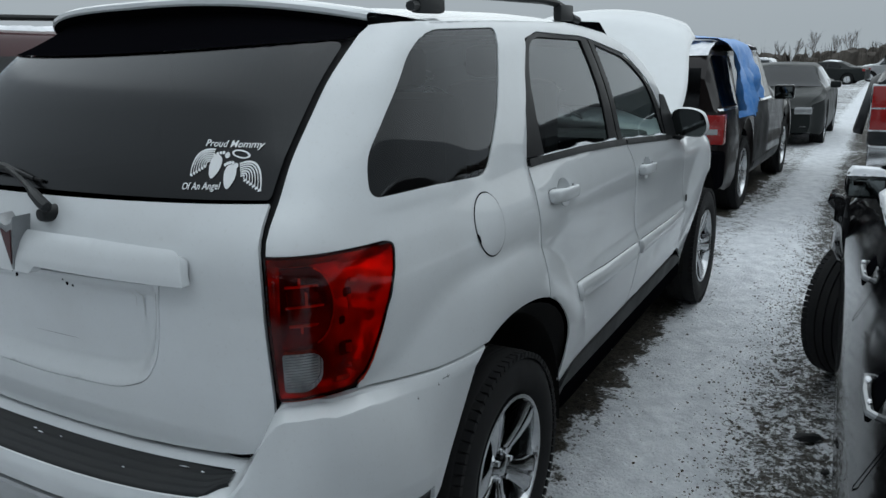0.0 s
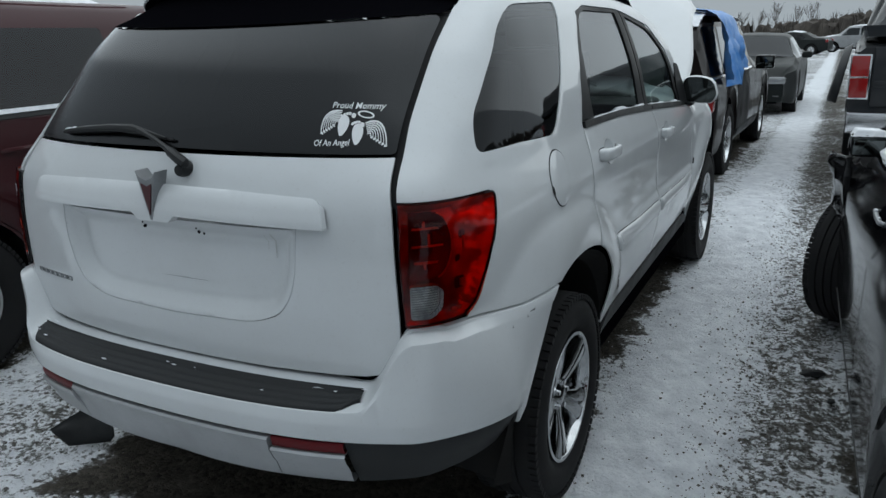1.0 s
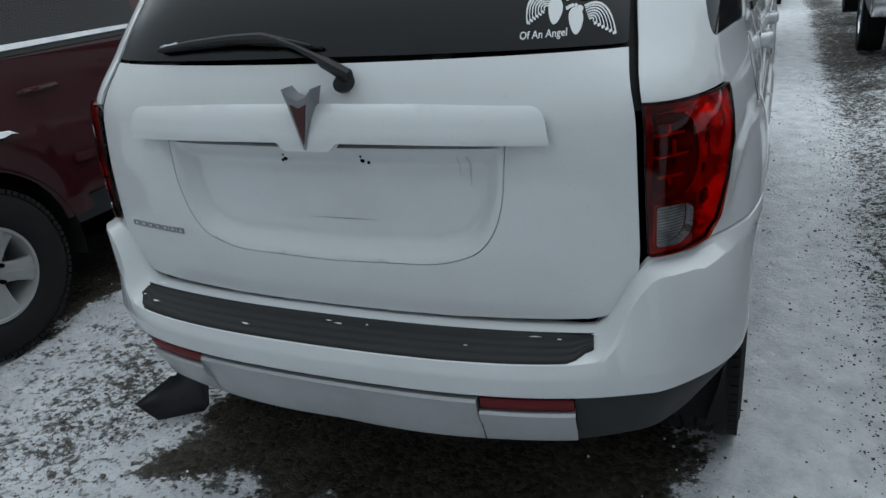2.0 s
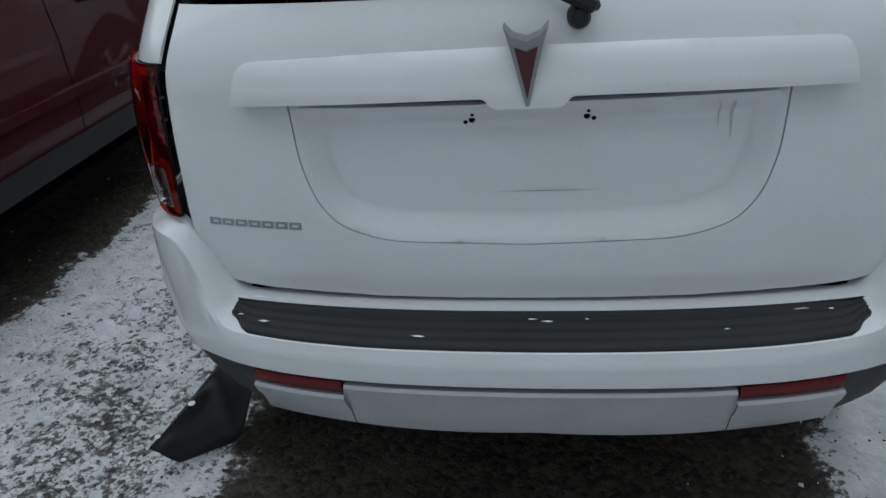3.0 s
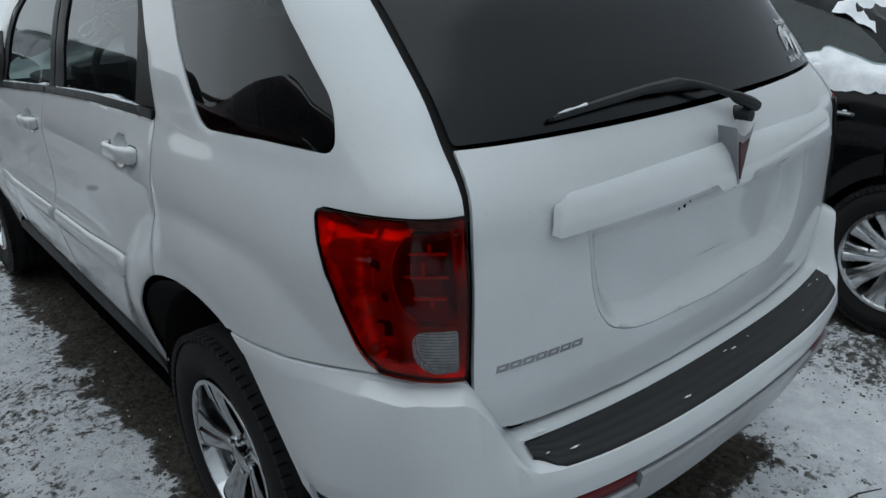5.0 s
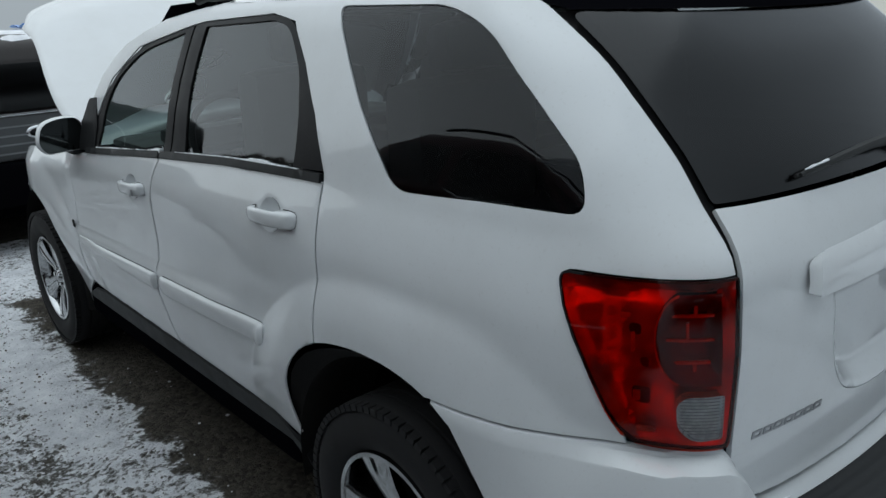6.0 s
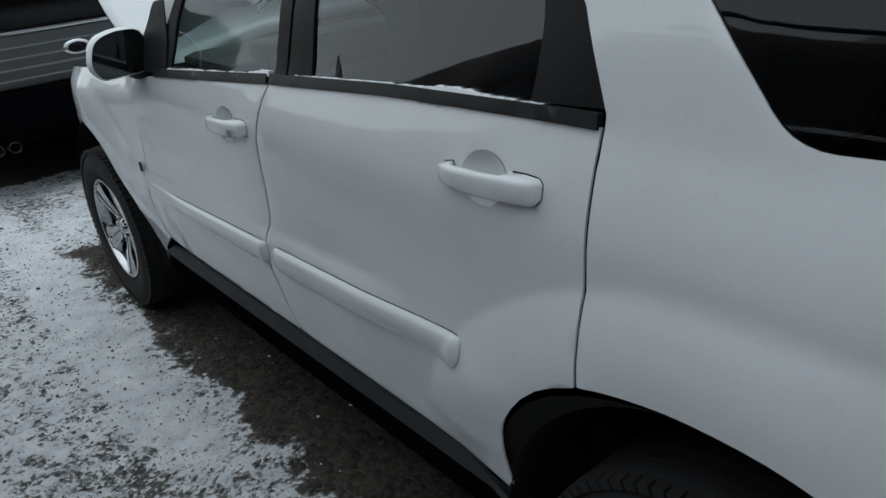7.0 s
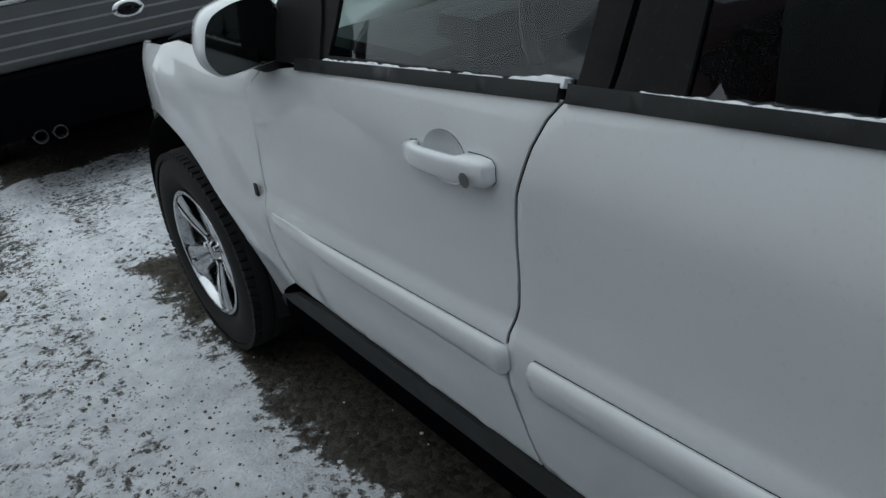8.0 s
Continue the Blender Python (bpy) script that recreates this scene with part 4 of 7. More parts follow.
bumper = girth_strip("rear_bumper", bumper_section, us, WHITE, car, angle=30)
# ribbed step pad
PU = 0.597


def pad_section(u):
    a = abs(u)
    zt, _ = bumper_top(min(a, 0.60))
    o = BUMP_OUT(a)
    k = smooth(PU, PU - 0.05, a)
    i0, o0 = 0.034, 0.034 + (o - 0.046) * (0.55 + 0.45 * k)
    res = [(i0, zt - 0.012), (i0 + 0.003, zt + 0.002)]
    n_ = 16
    for j in range(1, n_):
        t = j / n_
        zz = zt - 0.004 - 0.026 * ((i0 + (o0 - i0) * t) - 0.022) / (o - 0.044)
        res.append((i0 + (o0 - i0) * t, zz + 0.006 + (0.0022 if j % 4 in (1, 2) and 2 < j < 15 else 0.0)))
    res += [(o0, zt - 0.033 * (0.5 + 0.5 * k) + 0.004), (o0 + 0.001, zt - 0.045)]
    return res


girth_strip("step_pad", pad_section, np.linspace(-PU, PU, 70), GREY_PLASTIC, bumper, "dark ribbed plastic step pad with pale scrapes", 60)


# silver valance with notched ends, its red reflectors and black corner pieces
def valance_section(u):
    a = abs(u)
    o = BUMP_OUT(a)
    zt = WHITE_LOW(a) - 0.006 if a < 0.36 else WHITE_LOW(a) - 0.036
    zb = 0.452 - 0.005 * math.sin(a * 9)
    return [(o - 0.05, zt - 0.002), (o - 0.002, zt), (o + 0.004, zt - 0.006), (o + 0.002, zt - 0.012), (o - 0.004, zt - 0.03), (o - 0.016, (zt + zb) / 2), (o - 0.026, zb + 0.01), (o - 0.034, zb), (o - 0.07, zb + 0.004)]


for a, b, in ((-0.556, -0.362), (-0.360, 0.360), (0.362, 0.556)):
    if a == -0.360:
        valance = girth_strip("valance", valance_section, np.r_[a, np.linspace(a + 0.001, b - 0.001, 30), b], SILVER, bumper, "silver skid-style valance")
    else:
        girth_strip("valance_end", valance_section, np.linspace(a, b, 9), SILVER, bumper, "silver skid-style valance")


def reflector_section(u):
    o, zt = BUMP_OUT(abs(u)), WHITE_LOW(abs(u)) - 0.004
    return [(o - 0.03, zt), (o - 0.008, zt), (o - 0.005, zt - 0.004), (o - 0.006, zt - 0.026), (o - 0.009, zt - 0.03), (o - 0.03, zt - 0.03)]


for s in (-1, 1):
    girth_strip("reflector_strip", reflector_section, np.linspace(s * 0.554 if s < 0 else 0.366, -0.366 if s < 0 else 0.554, 8), REFLECTOR_RED, bumper, "dark red reflector strip")

    def corner_section(u):
        a = abs(u)
        o, zt = BUMP_OUT(a), WHITE_LOW(a) + 0.004
        zb = 0.44 + 0.0 * a
        return [(o - 0.035, zt), (o - 0.014, zt - 0.004), (o - 0.014, zt - 0.02), (o - 0.03, (zt + zb) / 2), (o - 0.06, zb), (o - 0.10, zb + 0.005)]

    rng = np.linspace(0.556, END_U - 0.05, 22)
    girth_strip("corner_valance", corner_section, rng if s > 0 else -rng[::-1], GREY_PLASTIC, bumper, "dark grey plastic corner")

# ---- roof, rails, screen, hood, nose ----
rv, rf, nx = [], [], 21
ysr = list(np.linspace(-0.075, 1.28, 36))
for y in ysr:
    xe, ze = half_width(y, RAIL(y)), RAIL(y)
    crown = 0.065 - 0.03 * smooth(0.9, 1.3, y)
    for i in range(nx):
        t = -1 + 2 * i / (nx - 1)
        rv.append((t * xe, y, ze + crown * (1 - abs(t) ** 2.6)))
rf = [(j * nx + i, j * nx + i + 1, (j + 1) * nx + i + 1, (j + 1) * nx + i) for j in range(len(ysr) - 1) for i in range(nx - 1)]
mesh_object("roof", rv, rf, WHITE, car)
for s in (-1, 1):
    rail = sub("roof_rail", car)
    rx = lambda y: s * (half_width(y, RAIL(y)) - 0.075)
    zr = lambda y: RAIL(y) + 0.045
    part("bar", tube([(rx(y), y, zr(y) + 0.038 * smooth(-0.02, 0.12, y) * smooth(1.20, 1.02, y)) for y in np.linspace(-0.05, 1.22, 26)], 0.014), BLACK_PLASTIC, rail)
    for y0 in (0.05, 1.08):
        bm = bmesh.new()
        box(bm, rx(y0) - 0.018, rx(y0) + 0.018, y0 - 0.07, y0 + 0.07, zr(y0) - 0.02, zr(y0) + 0.042, 0.012)
        part("foot", bm, BLACK_PLASTIC, rail)
wv = []
for j in range(12):
    t = j / 11
    y, z = 1.27 + 0.83 * t, 1.672 - 0.545 * t - 0.035 * t * (1 - t)
    xe = half_width(y, min(RAIL(y), z)) - 0.012
    wv += [(k * xe, y + 0.17 * (1 - k * k) * t + 0.02, z + 0.035 * (1 - k * k) * (1 - t)) for k in np.linspace(-1, 1, 15)]
wf = [(j * 15 + i, j * 15 + i + 1, (j + 1) * 15 + i + 1, (j + 1) * 15 + i) for j in range(11) for i in range(14)]
mesh_object("windscreen", wv, wf, GLASS_CLEAR, car)
hv = []
HN, HM = 26, 49
for j in range(HN):
    t = j / (HN - 1)
    for i in range(HM):
        k = -1 + 2 * i / (HM - 1)
        xe = 0.80 + 0.025 * smooth(0.0, 0.25, t) - 0.13 * smooth(0.25, 1.0, t)
        length = 1.50 - 0.09 * abs(k) ** 3 - 0.10 * smooth(0.84, 1.0, abs(k)) ** 2
        d = length * t
        lift = radians(26)
        yy, zz = 2.02 + 0.10 * (1 - k * k) * (1 - t), 1.08 + 0.06 * (1 - k * k)
        camber = 0.065 * (1 - abs(k) ** 2.2) - 0.035 * smooth(0.8, 1.0, t) - 0.02 * (2 * t - 1) ** 2 + 0.012 * smooth(0.42, 0.5, abs(k)) * (1 - t)
        hv.append((k * xe, yy + d * math.cos(lift) - camber * math.sin(lift), zz + d * math.sin(lift) + camber * math.cos(lift)))
hf = [(j * HM + i, j * HM + i + 1, (j + 1) * HM + i + 1, (j + 1) * HM + i) for j in range(HN - 1) for i in range(HM - 1)]
hood = mesh_object("hood", hv, hf, WHITE, car, "raised white hood")
sol = hood.modifiers.new("thickness", "SOLIDIFY")
sol.thickness, sol.offset = 0.022, -1
# solid near-black block stands in for the shaded engine bay
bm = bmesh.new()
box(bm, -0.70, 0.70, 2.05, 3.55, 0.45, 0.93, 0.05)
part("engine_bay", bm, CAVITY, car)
for name, dims in (("inner_wing", (-0.695, -0.625, 2.1, 3.3, 0.92, 0.96, 0.012)), ("inner_wing", (0.625, 0.695, 2.1, 3.3, 0.92, 0.96, 0.012)), ("lock_panel", (-0.60, 0.60, 3.36, 3.46, 0.86, 0.93, 0.02))):
    bm = bmesh.new()
    box(bm, *dims)
    part(name, bm, WHITE_INNER, car)
fv = []
for i in range(31):
    k = -1 + 2 * i / 30
    yy = 3.83 - 0.32 * abs(k) ** 3.2
    xx = 0.67 * k
    for z, o in ((0.93, -0.10), (0.86, -0.03), (0.70, 0.0), (0.52, 0.0), (0.36, -0.05), (0.28, -0.15)):
        fv.append((xx * (1 - 0.02 * abs(z - 0.6)), yy + o, z))
ffc = [(i * 6 + j, i * 6 + j + 1, (i + 1) * 6 + j + 1, (i + 1) * 6 + j) for i in range(30) for j in range(5)]
mesh_object("front_bumper", fv, [t[::-1] for t in ffc], WHITE, car)

# near-black inner body that closes the gaps, the shade inside put into its colour
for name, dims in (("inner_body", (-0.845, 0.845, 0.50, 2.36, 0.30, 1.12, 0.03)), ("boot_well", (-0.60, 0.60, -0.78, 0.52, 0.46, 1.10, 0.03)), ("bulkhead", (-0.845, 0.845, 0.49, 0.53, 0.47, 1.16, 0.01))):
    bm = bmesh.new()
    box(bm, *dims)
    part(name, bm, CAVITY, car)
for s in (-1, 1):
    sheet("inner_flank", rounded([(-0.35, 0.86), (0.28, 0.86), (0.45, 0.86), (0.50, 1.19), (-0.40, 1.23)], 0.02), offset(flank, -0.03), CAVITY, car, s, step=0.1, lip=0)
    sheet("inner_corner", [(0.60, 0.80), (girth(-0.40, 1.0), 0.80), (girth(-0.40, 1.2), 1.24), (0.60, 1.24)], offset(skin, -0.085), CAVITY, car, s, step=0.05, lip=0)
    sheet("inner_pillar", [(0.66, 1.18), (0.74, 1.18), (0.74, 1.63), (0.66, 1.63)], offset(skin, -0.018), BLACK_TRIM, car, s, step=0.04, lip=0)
    for yc in (HUB_R, HUB_F):
        lv = []
        angs = np.linspace(-8, 188, 26)
        for a in angs:
            for xx, r_ in ((half_width(yc + 0.47 * math.cos(radians(a)), max(0.3, HUB_Z + 0.47 * math.sin(radians(a)))) - 0.012, 0.503 + (0.012 * smooth(20, 45, a) * smooth(75, 50, a) if yc < 1 else -0.015)), (0.855, 0.466), (0.82, 0.472), (0.60, 0.455), (0.56, 0.40), (0.56, 0.0)):
                lv.append((s * xx, yc + r_ * math.cos(radians(a)), HUB_Z + 0.005 + r_ * math.sin(radians(a))))
        lf = [(i * 6 + j, i * 6 + j + 1, (i + 1) * 6 + j + 1, (i + 1) * 6 + j) for i in range(25) for j in range(5)]
        mesh_object("wheel_liner", lv, lf, LINER, car)

# fuel door on the right flank
fc = (-0.084, 1.130)
fuel_skin = lambda y, z: flank(y, z)
ring = [(fc[0] + 0.079 * math.cos(a), fc[1] + 0.083 * math.sin(a)) for a in np.linspace(0, math.tau, 40)[:-1]]
sheet("fuel_door", ring, flank, WHITE, car, 1, step=0.02, lip=0.012, edge=0.012, proud=0.0035)
ring2 = [(fc[0] + 0.083 * math.cos(a), fc[1] + 0.087 * math.sin(a)) for a in np.linspace(0, math.tau, 40)[:-1]]
sheet("fuel_gap", ring2, flank, CAVITY, car, 1, [ring], step=0.02, lip=0, edge=0.012, proud=0.0006)

sheet("finger_notch", rounded([(fc[0] - 0.084, fc[1] - 0.006), (fc[0] - 0.074, fc[1] - 0.016), (fc[0] - 0.072, fc[1] - 0.032), (fc[0] - 0.080, fc[1] - 0.040)], 0.004), flank, CAVITY, car, 1, step=0.02, lip=0, proud=0.0042)

# door mirrors
for s in (-1, 1):
    mir = sub("door_mirror", car)
    bm = bmesh.new()
    out = rounded([(0.842, 1.128), (1.0, 1.120), (1.028, 1.165), (1.005, 1.245), (0.93, 1.268), (0.85, 1.262), (0.836, 1.20)], [.02, .05, .05, .06, .05, .03, .02])
    rows = []
    for y, k, dx in ((2.012, 0.94, 0.0), (2.02, 1.0, 0.0), (2.05, 1.0, 0.0), (2.10, 0.93, -0.008), (2.14, 0.75, -0.02), (2.16, 0.4, -0.03)):
        c = np.array((0.93, 1.192))
        rows.append([bm.verts.new((s * (c[0] + (p[0] - c[0]) * k + dx), y, c[1] + (p[1] - c[1]) * k)) for p in out])
    for r0_, r1_ in zip(rows, rows[1:]):
        for i in range(len(out)):
            bm.faces.new((r0_[i], r0_[(i + 1) % len(out)], r1_[(i + 1) % len(out)], r1_[i]))
    bm.faces.new(rows[-1])
    part("shell", bm, WHITE, mir)
    c = np.array((0.93, 1.192))
    bm = bmesh.new()
    bm.faces.new([bm.verts.new((s * (c[0] + (p[0] - c[0]) * 0.97), 2.045, c[1] + (p[1] - c[1]) * 0.975)) for p in out])
    part("inner_rim", bm, BLACK_PLASTIC, mir)
    bm = bmesh.new()
    bm.faces.new([bm.verts.new((s * (c[0] + (p[0] - c[0]) * 0.935), 2.020 + 0.05 * (p[1] - c[1]), c[1] + (p[1] - c[1]) * 0.93)) for p in out])
    part("mirror_glass", bm, MIRROR, mir)
    bm = bmesh.new()
    box(bm, min(s * 0.80, s * 0.90), max(s * 0.80, s * 0.90), 2.02, 2.10, 1.105, 1.165, 0.012)
    part("stalk", bm, BLACK_PLASTIC, mir)
    sheet("sail", rounded([(1.84, 1.142), (2.10, 1.118), (2.045, 1.215), (1.93, 1.335), (1.85, 1.345), (1.845, 1.25)], 0.012), flank, BLACK_TRIM, mir, s, step=0.03, lip=0.012, proud=0.004)
    bm = bmesh.new()
    box(bm, min(s * 0.883, s * 0.889), max(s * 0.883, s * 0.889), 2.245, 2.262, 0.752, 0.785, 0.002)
    part("fender_marker", bm, GREY_PLASTIC, car, "small dark fender marker")


# ---- wheels ----
def wheel(name, parent, m, radius=0.357, width=0.225, rim=0.222, spokes=5, alloy=None, twin=True, wide=1.0, flare=False):
    """A tyre with grooved tread and a spoked rim; its outer face looks along +x."""
    w_ = sub(name, parent)
    w_.matrix_basis = m
    h = width / 2
    prof = [(rim - 0.004, h - 0.045), (rim + 0.004, h - 0.018), (rim + 0.02, h - 0.004), (rim + 0.05, h + 0.004), (radius - 0.055, h + 0.004), (radius - 0.03, h - 0.004), (radius - 0.016, h - 0.012), (radius - 0.004, h - 0.026)]
    for k in range(4):
        a = h - 0.03 - k * (width - 0.06) / 4
        b = a - (width - 0.06) / 4
        prof += [(radius, a - 0.004), (radius, b + 0.006), (radius - 0.008, b + 0.004), (radius - 0.008, b - 0.002)]
    prof += [(radius - 0.012, -h + 0.014), (radius - 0.05, -h - 0.002), (rim, -h + 0.03)]
    v, f = lathe(prof, 56)
    mesh_object("tyre", v, f, RUBBER, w_, angle=30)
    bm = bmesh.new()
    for k in range(76):
        a = k * math.tau / 76
        for sx in (1, -1):
            mtx = Matrix.Rotation(a + (0.03 if sx < 0 else 0), 4, "X") @ Matrix.Translation((sx * (h - 0.018), 0, radius - 0.012)) @ Matrix.Diagonal((0.034, 0.022, 0.018, 1))
            bmesh.ops.create_cube(bm, size=1, matrix=mtx)
    tagged(part("tread", bm, RUBBER, w_, angle=20), kind="stuff")
    al = alloy or ALLOY
    v, f = lathe([(rim, h - 0.05), (rim + 0.004, h - 0.012), (rim + 0.002, h - 0.006), (rim - 0.010, h - 0.006), (rim - 0.016, h - 0.02), (rim - 0.022, h - 0.07), (rim - 0.03, -h + 0.03)], 56)
    mesh_object("rim", v, f, al, w_)
    v, f = lathe([(0.0, h - 0.028), (0.026, h - 0.029), (0.032, h - 0.034), (0.045, h - 0.045), (0.062, h - 0.052), (0.066, h - 0.085)], 40)
    mesh_object("hub", v, f, al, w_)
    bm = bmesh.new()
    sect = ((0.045, 0.036, -0.044), (0.075, 0.030, -0.036), (0.12, 0.030, -0.026), (0.17, 0.036, -0.019), (rim - 0.008, 0.052, -0.016))
    if flare:
        sect = ((0.040, 0.036, -0.046), (0.075, 0.033, -0.036), (0.12, 0.042, -0.024), (0.17, 0.054, -0.015), (rim - 0.006, 0.066, -0.010))
    for k in range(spokes):
        rot = Matrix.Rotation(k * math.tau / spokes, 4, "X")
        rows = []
        for r_, hw, dz in sect:
            row = []
            hw *= wide
            for t, e in ((-1, -0.030), (-1, -0.006), (-0.72, 0.0), (-0.16, 0.0), (0, -0.007 if twin else 0.003), (0.16, 0.0), (0.72, 0.0), (1, -0.006), (1, -0.030)):
                row.append(bm.verts.new(rot @ Vector((h + dz + e, t * hw, r_))))
            rows.append(row)
        for r0_, r1_ in zip(rows, rows[1:]):
            for i in range(8):
                bm.faces.new((r0_[i], r1_[i], r1_[i + 1], r0_[i + 1]))
    part("spokes", bm, al, w_, angle=30)
    nut = None
    for k in range(5):
        a = (k + 0.5) * math.tau / 5
        if nut is None:
            bm = bmesh.new()
            bmesh.ops.create_cone(bm, cap_ends=True, segments=6, radius1=0.0105, radius2=0.0095, depth=0.03, matrix=Matrix.Rotation(math.pi / 2, 4, "Y"))
            nut = part("lug_nut", bm, CHROME if wide == 1.0 else CAVITY, w_)
            one = nut
        else:
            one = new("lug_nut", nut.data)
            one.parent = w_
        one.matrix_basis = Matrix.Translation((h - (0.044 if wide == 1.0 else 0.034), (0.047 if wide == 1.0 else 0.062) * math.sin(a), (0.047 if wide == 1.0 else 0.062) * math.cos(a)))
    v, f = lathe([(0.0, -0.02), (0.14, -0.02), (0.15, -0.03), (0.15, -0.05)], 32)
    mesh_object("brake_disc", v, f, LINER, w_)
    v, f = lathe([(0.0, -h + 0.04), (rim, -h + 0.04)], 32)
    mesh_object("backing", v, f, CAVITY, w_)
    return w_


for s in (-1, 1):
    for yc, spin in ((HUB_R, 20), (HUB_F, 47)):
        wheel("wheel", car, pose(s * 0.775, yc, HUB_Z) @ (pose(0, 0, 0) if s > 0 else pose(0, 0, 0, 0, 0, 180)) @ Matrix.Rotation(radians(spin), 4, "X"), alloy=POLISHED, flare=True)

# ---- cabin ----
for x0 in (-0.40, 0.40):
    for y0 in (1.05, 0.25):
        bm = bmesh.new()
        box(bm, x0 - 0.24, x0 + 0.24, y0, y0 + 0.5, 0.98, 1.12, 0.05)
        cushion = part("seat", bm, SEAT, car)
        bm = bmesh.new()
        box(bm, x0 - 0.23, x0 + 0.23, y0 - 0.14, y0 + 0.02, 1.08, 1.46, 0.06)
        part("backrest", bm, SEAT, cushion)
        bm = bmesh.new()
        box(bm, x0 - 0.13, x0 + 0.13, y0 - 0.15, y0 - 0.05, 1.475, 1.60, 0.04)
        part("headrest", bm, SEAT, cushion)
bm = bmesh.new()
box(bm, -0.72, 0.72, 1.72, 2.1, 1.02, 1.15, 0.04)
box(bm, -0.62, -0.18, 1.66, 1.8, 1.08, 1.20, 0.03)
part("dashboard", bm, BLACK_PLASTIC, car)
ringp = [(-0.40 + 0.185 * math.cos(a), 1.55 + 0.06 * math.sin(a), 1.15 + 0.175 * math.sin(a)) for a in np.linspace(0, math.tau, 33)]
part("steering_wheel", tube(ringp, 0.015, 8, False), BLACK_PLASTIC, car)
bm = bmesh.new()
box(bm, -0.10, 0.10, 1.60, 1.62, 1.50, 1.56, 0.01)
part("rear_view_mirror", bm, BLACK_PLASTIC, car)
bm = bmesh.new()
box(bm, -0.60, 0.60, -0.15, 1.20, 1.622, 1.628)
part("headliner", bm, WHITE_INNER, car)

# ---- memorial decal in the rear glass ----


def on_glass(px, py, d=0.0022):
    """From the sticker's own drawing plane to the glass."""
    x = 0.4660 + 0.000450 * (px - 225) + 0.000155 * (py - 125)
    z = 1.4086 + 0.0000067 * (px - 225) - 0.000437 * (py - 125)
    return offset(skin, d)(x * 0.70 / EDGE_X(z), z)


decal = sub("decal", car)
tagged(decal, "white vinyl memorial decal with footprints and wings")


def sticker(name, poly, holes=()):
    flipped = [(x, -y) for x, y in poly]
    sheet(name, flipped, lambda a, b: on_glass(a, -b), DECAL, decal, 1, [[(x, -y) for x, y in h] for h in holes], step=30, lip=0, edge=400)


def oval(cx, cy, rx, ry, turn=0, n=18):
    c, s_ = math.cos(radians(turn)), math.sin(radians(turn))
    return [(cx + rx * math.cos(a) * c - ry * math.sin(a) * s_, cy + rx * math.cos(a) * s_ + ry * math.sin(a) * c) for a in np.linspace(0, math.tau, n + 1)[:-1]]


sticker("halo", oval(407, 182, 44, 19, 14), [oval(407, 182, 34, 12, 14)])
for cx, cy, turn, toes in ((283, 235, 20, ((278, 184), (293, 178), (309, 174), (324, 173), (343, 185))), (357, 282, 14, ((335, 228), (346, 222), (358, 219), (372, 220), (386, 234)))):
    c, s_ = math.cos(radians(turn)), math.sin(radians(turn))
    heel = []
    for a in np.linspace(0, math.tau, 29)[:-1]:
        lx, ly = math.cos(a) * (28 + 8 * -math.sin(a)), math.sin(a) * 56
        heel.append((cx + lx * c - ly * s_, cy + lx * s_ + ly * c))
    sticker("footprint", heel)
    for k, (tx, ty) in enumerate(toes):
        sticker("toe", oval(tx, ty, 12 if k == 4 else 7, 14 if k == 4 else 8, turn, 10))
for a0, a1, c0, c1, e0, e1 in (((282, 158), (266, 212), (168, 142), (236, 204), (157, 276), (240, 230)), ((404, 226), (410, 282), (512, 182), (436, 268), (502, 350), (424, 294))):
    for k in range(7):
        t = k / 6
        A, C, E = (np.array(p) * (1 - t) + np.array(q) * t for p, q in ((a0, a1), (c0, c1), (e0, e1)))
        left_, right_ = [], []
        for q in np.linspace(0, 1, 9):
            p = A * (1 - q) ** 2 + 2 * C * q * (1 - q) + E * q * q
            tan = 2 * (C - A) * (1 - q) + 2 * (E - C) * q
            nn = np.array((-tan[1], tan[0])) / max(1e-6, np.hypot(*tan))
            wd = (3.4 if k else 5.0) * (0.55 + 0.45 * math.sin(math.pi * min(1, q + 0.15)))
            left_.append(tuple(p + nn * wd))
            right_.append(tuple(p - nn * wd))
        sticker("feather", left_ + right_[::-1])
    for k in range(6):
        t = (k + 0.5) / 6
        E = np.array(e0) * (1 - t) + np.array(e1) * t
        sticker("feather_tip", oval(E[0], E[1], 8, 5, 62 if e0[0] < 300 else 125, 10))
for words, x0, y0, x1, y1 in (("Proud Mommy", 224, 141, 508, 158), ("Of An Angel", 108, 338, 318, 337)):
    cu = bpy.data.curves.new("lettering", "FONT")
    cu.body, cu.size, cu.shear, cu.offset, cu.resolution_u = words, 1.0, 0.35, 0.012, 2
    tmp = new("lettering", cu)
    me = bpy.data.meshes.new_from_object(tmp.evaluated_get(bpy.context.evaluated_depsgraph_get()))
    bpy.data.objects.remove(tmp)
    wid = max(v.co.x for v in me.vertices)
    for v in me.vertices:
        t = v.co.x / wid
        v.co = Vector(on_glass(x0 + (x1 - x0) * t, y0 + (y1 - y0) * t - v.co.y * 46))
    me.materials.append(DECAL)
    ob = new("lettering", me)
    ob.parent = decal

# torn black liner that hangs behind the left rear wheel
fl = []
EDGE_A = ((-1.093, -0.59, 0.085), (-0.955, -0.335, 0.20), (-0.865, -0.36, 0.43))
EDGE_B = ((-1.03, -0.565, 0.006), (-0.88, -0.47, 0.012), (-0.70, -0.58, 0.43))


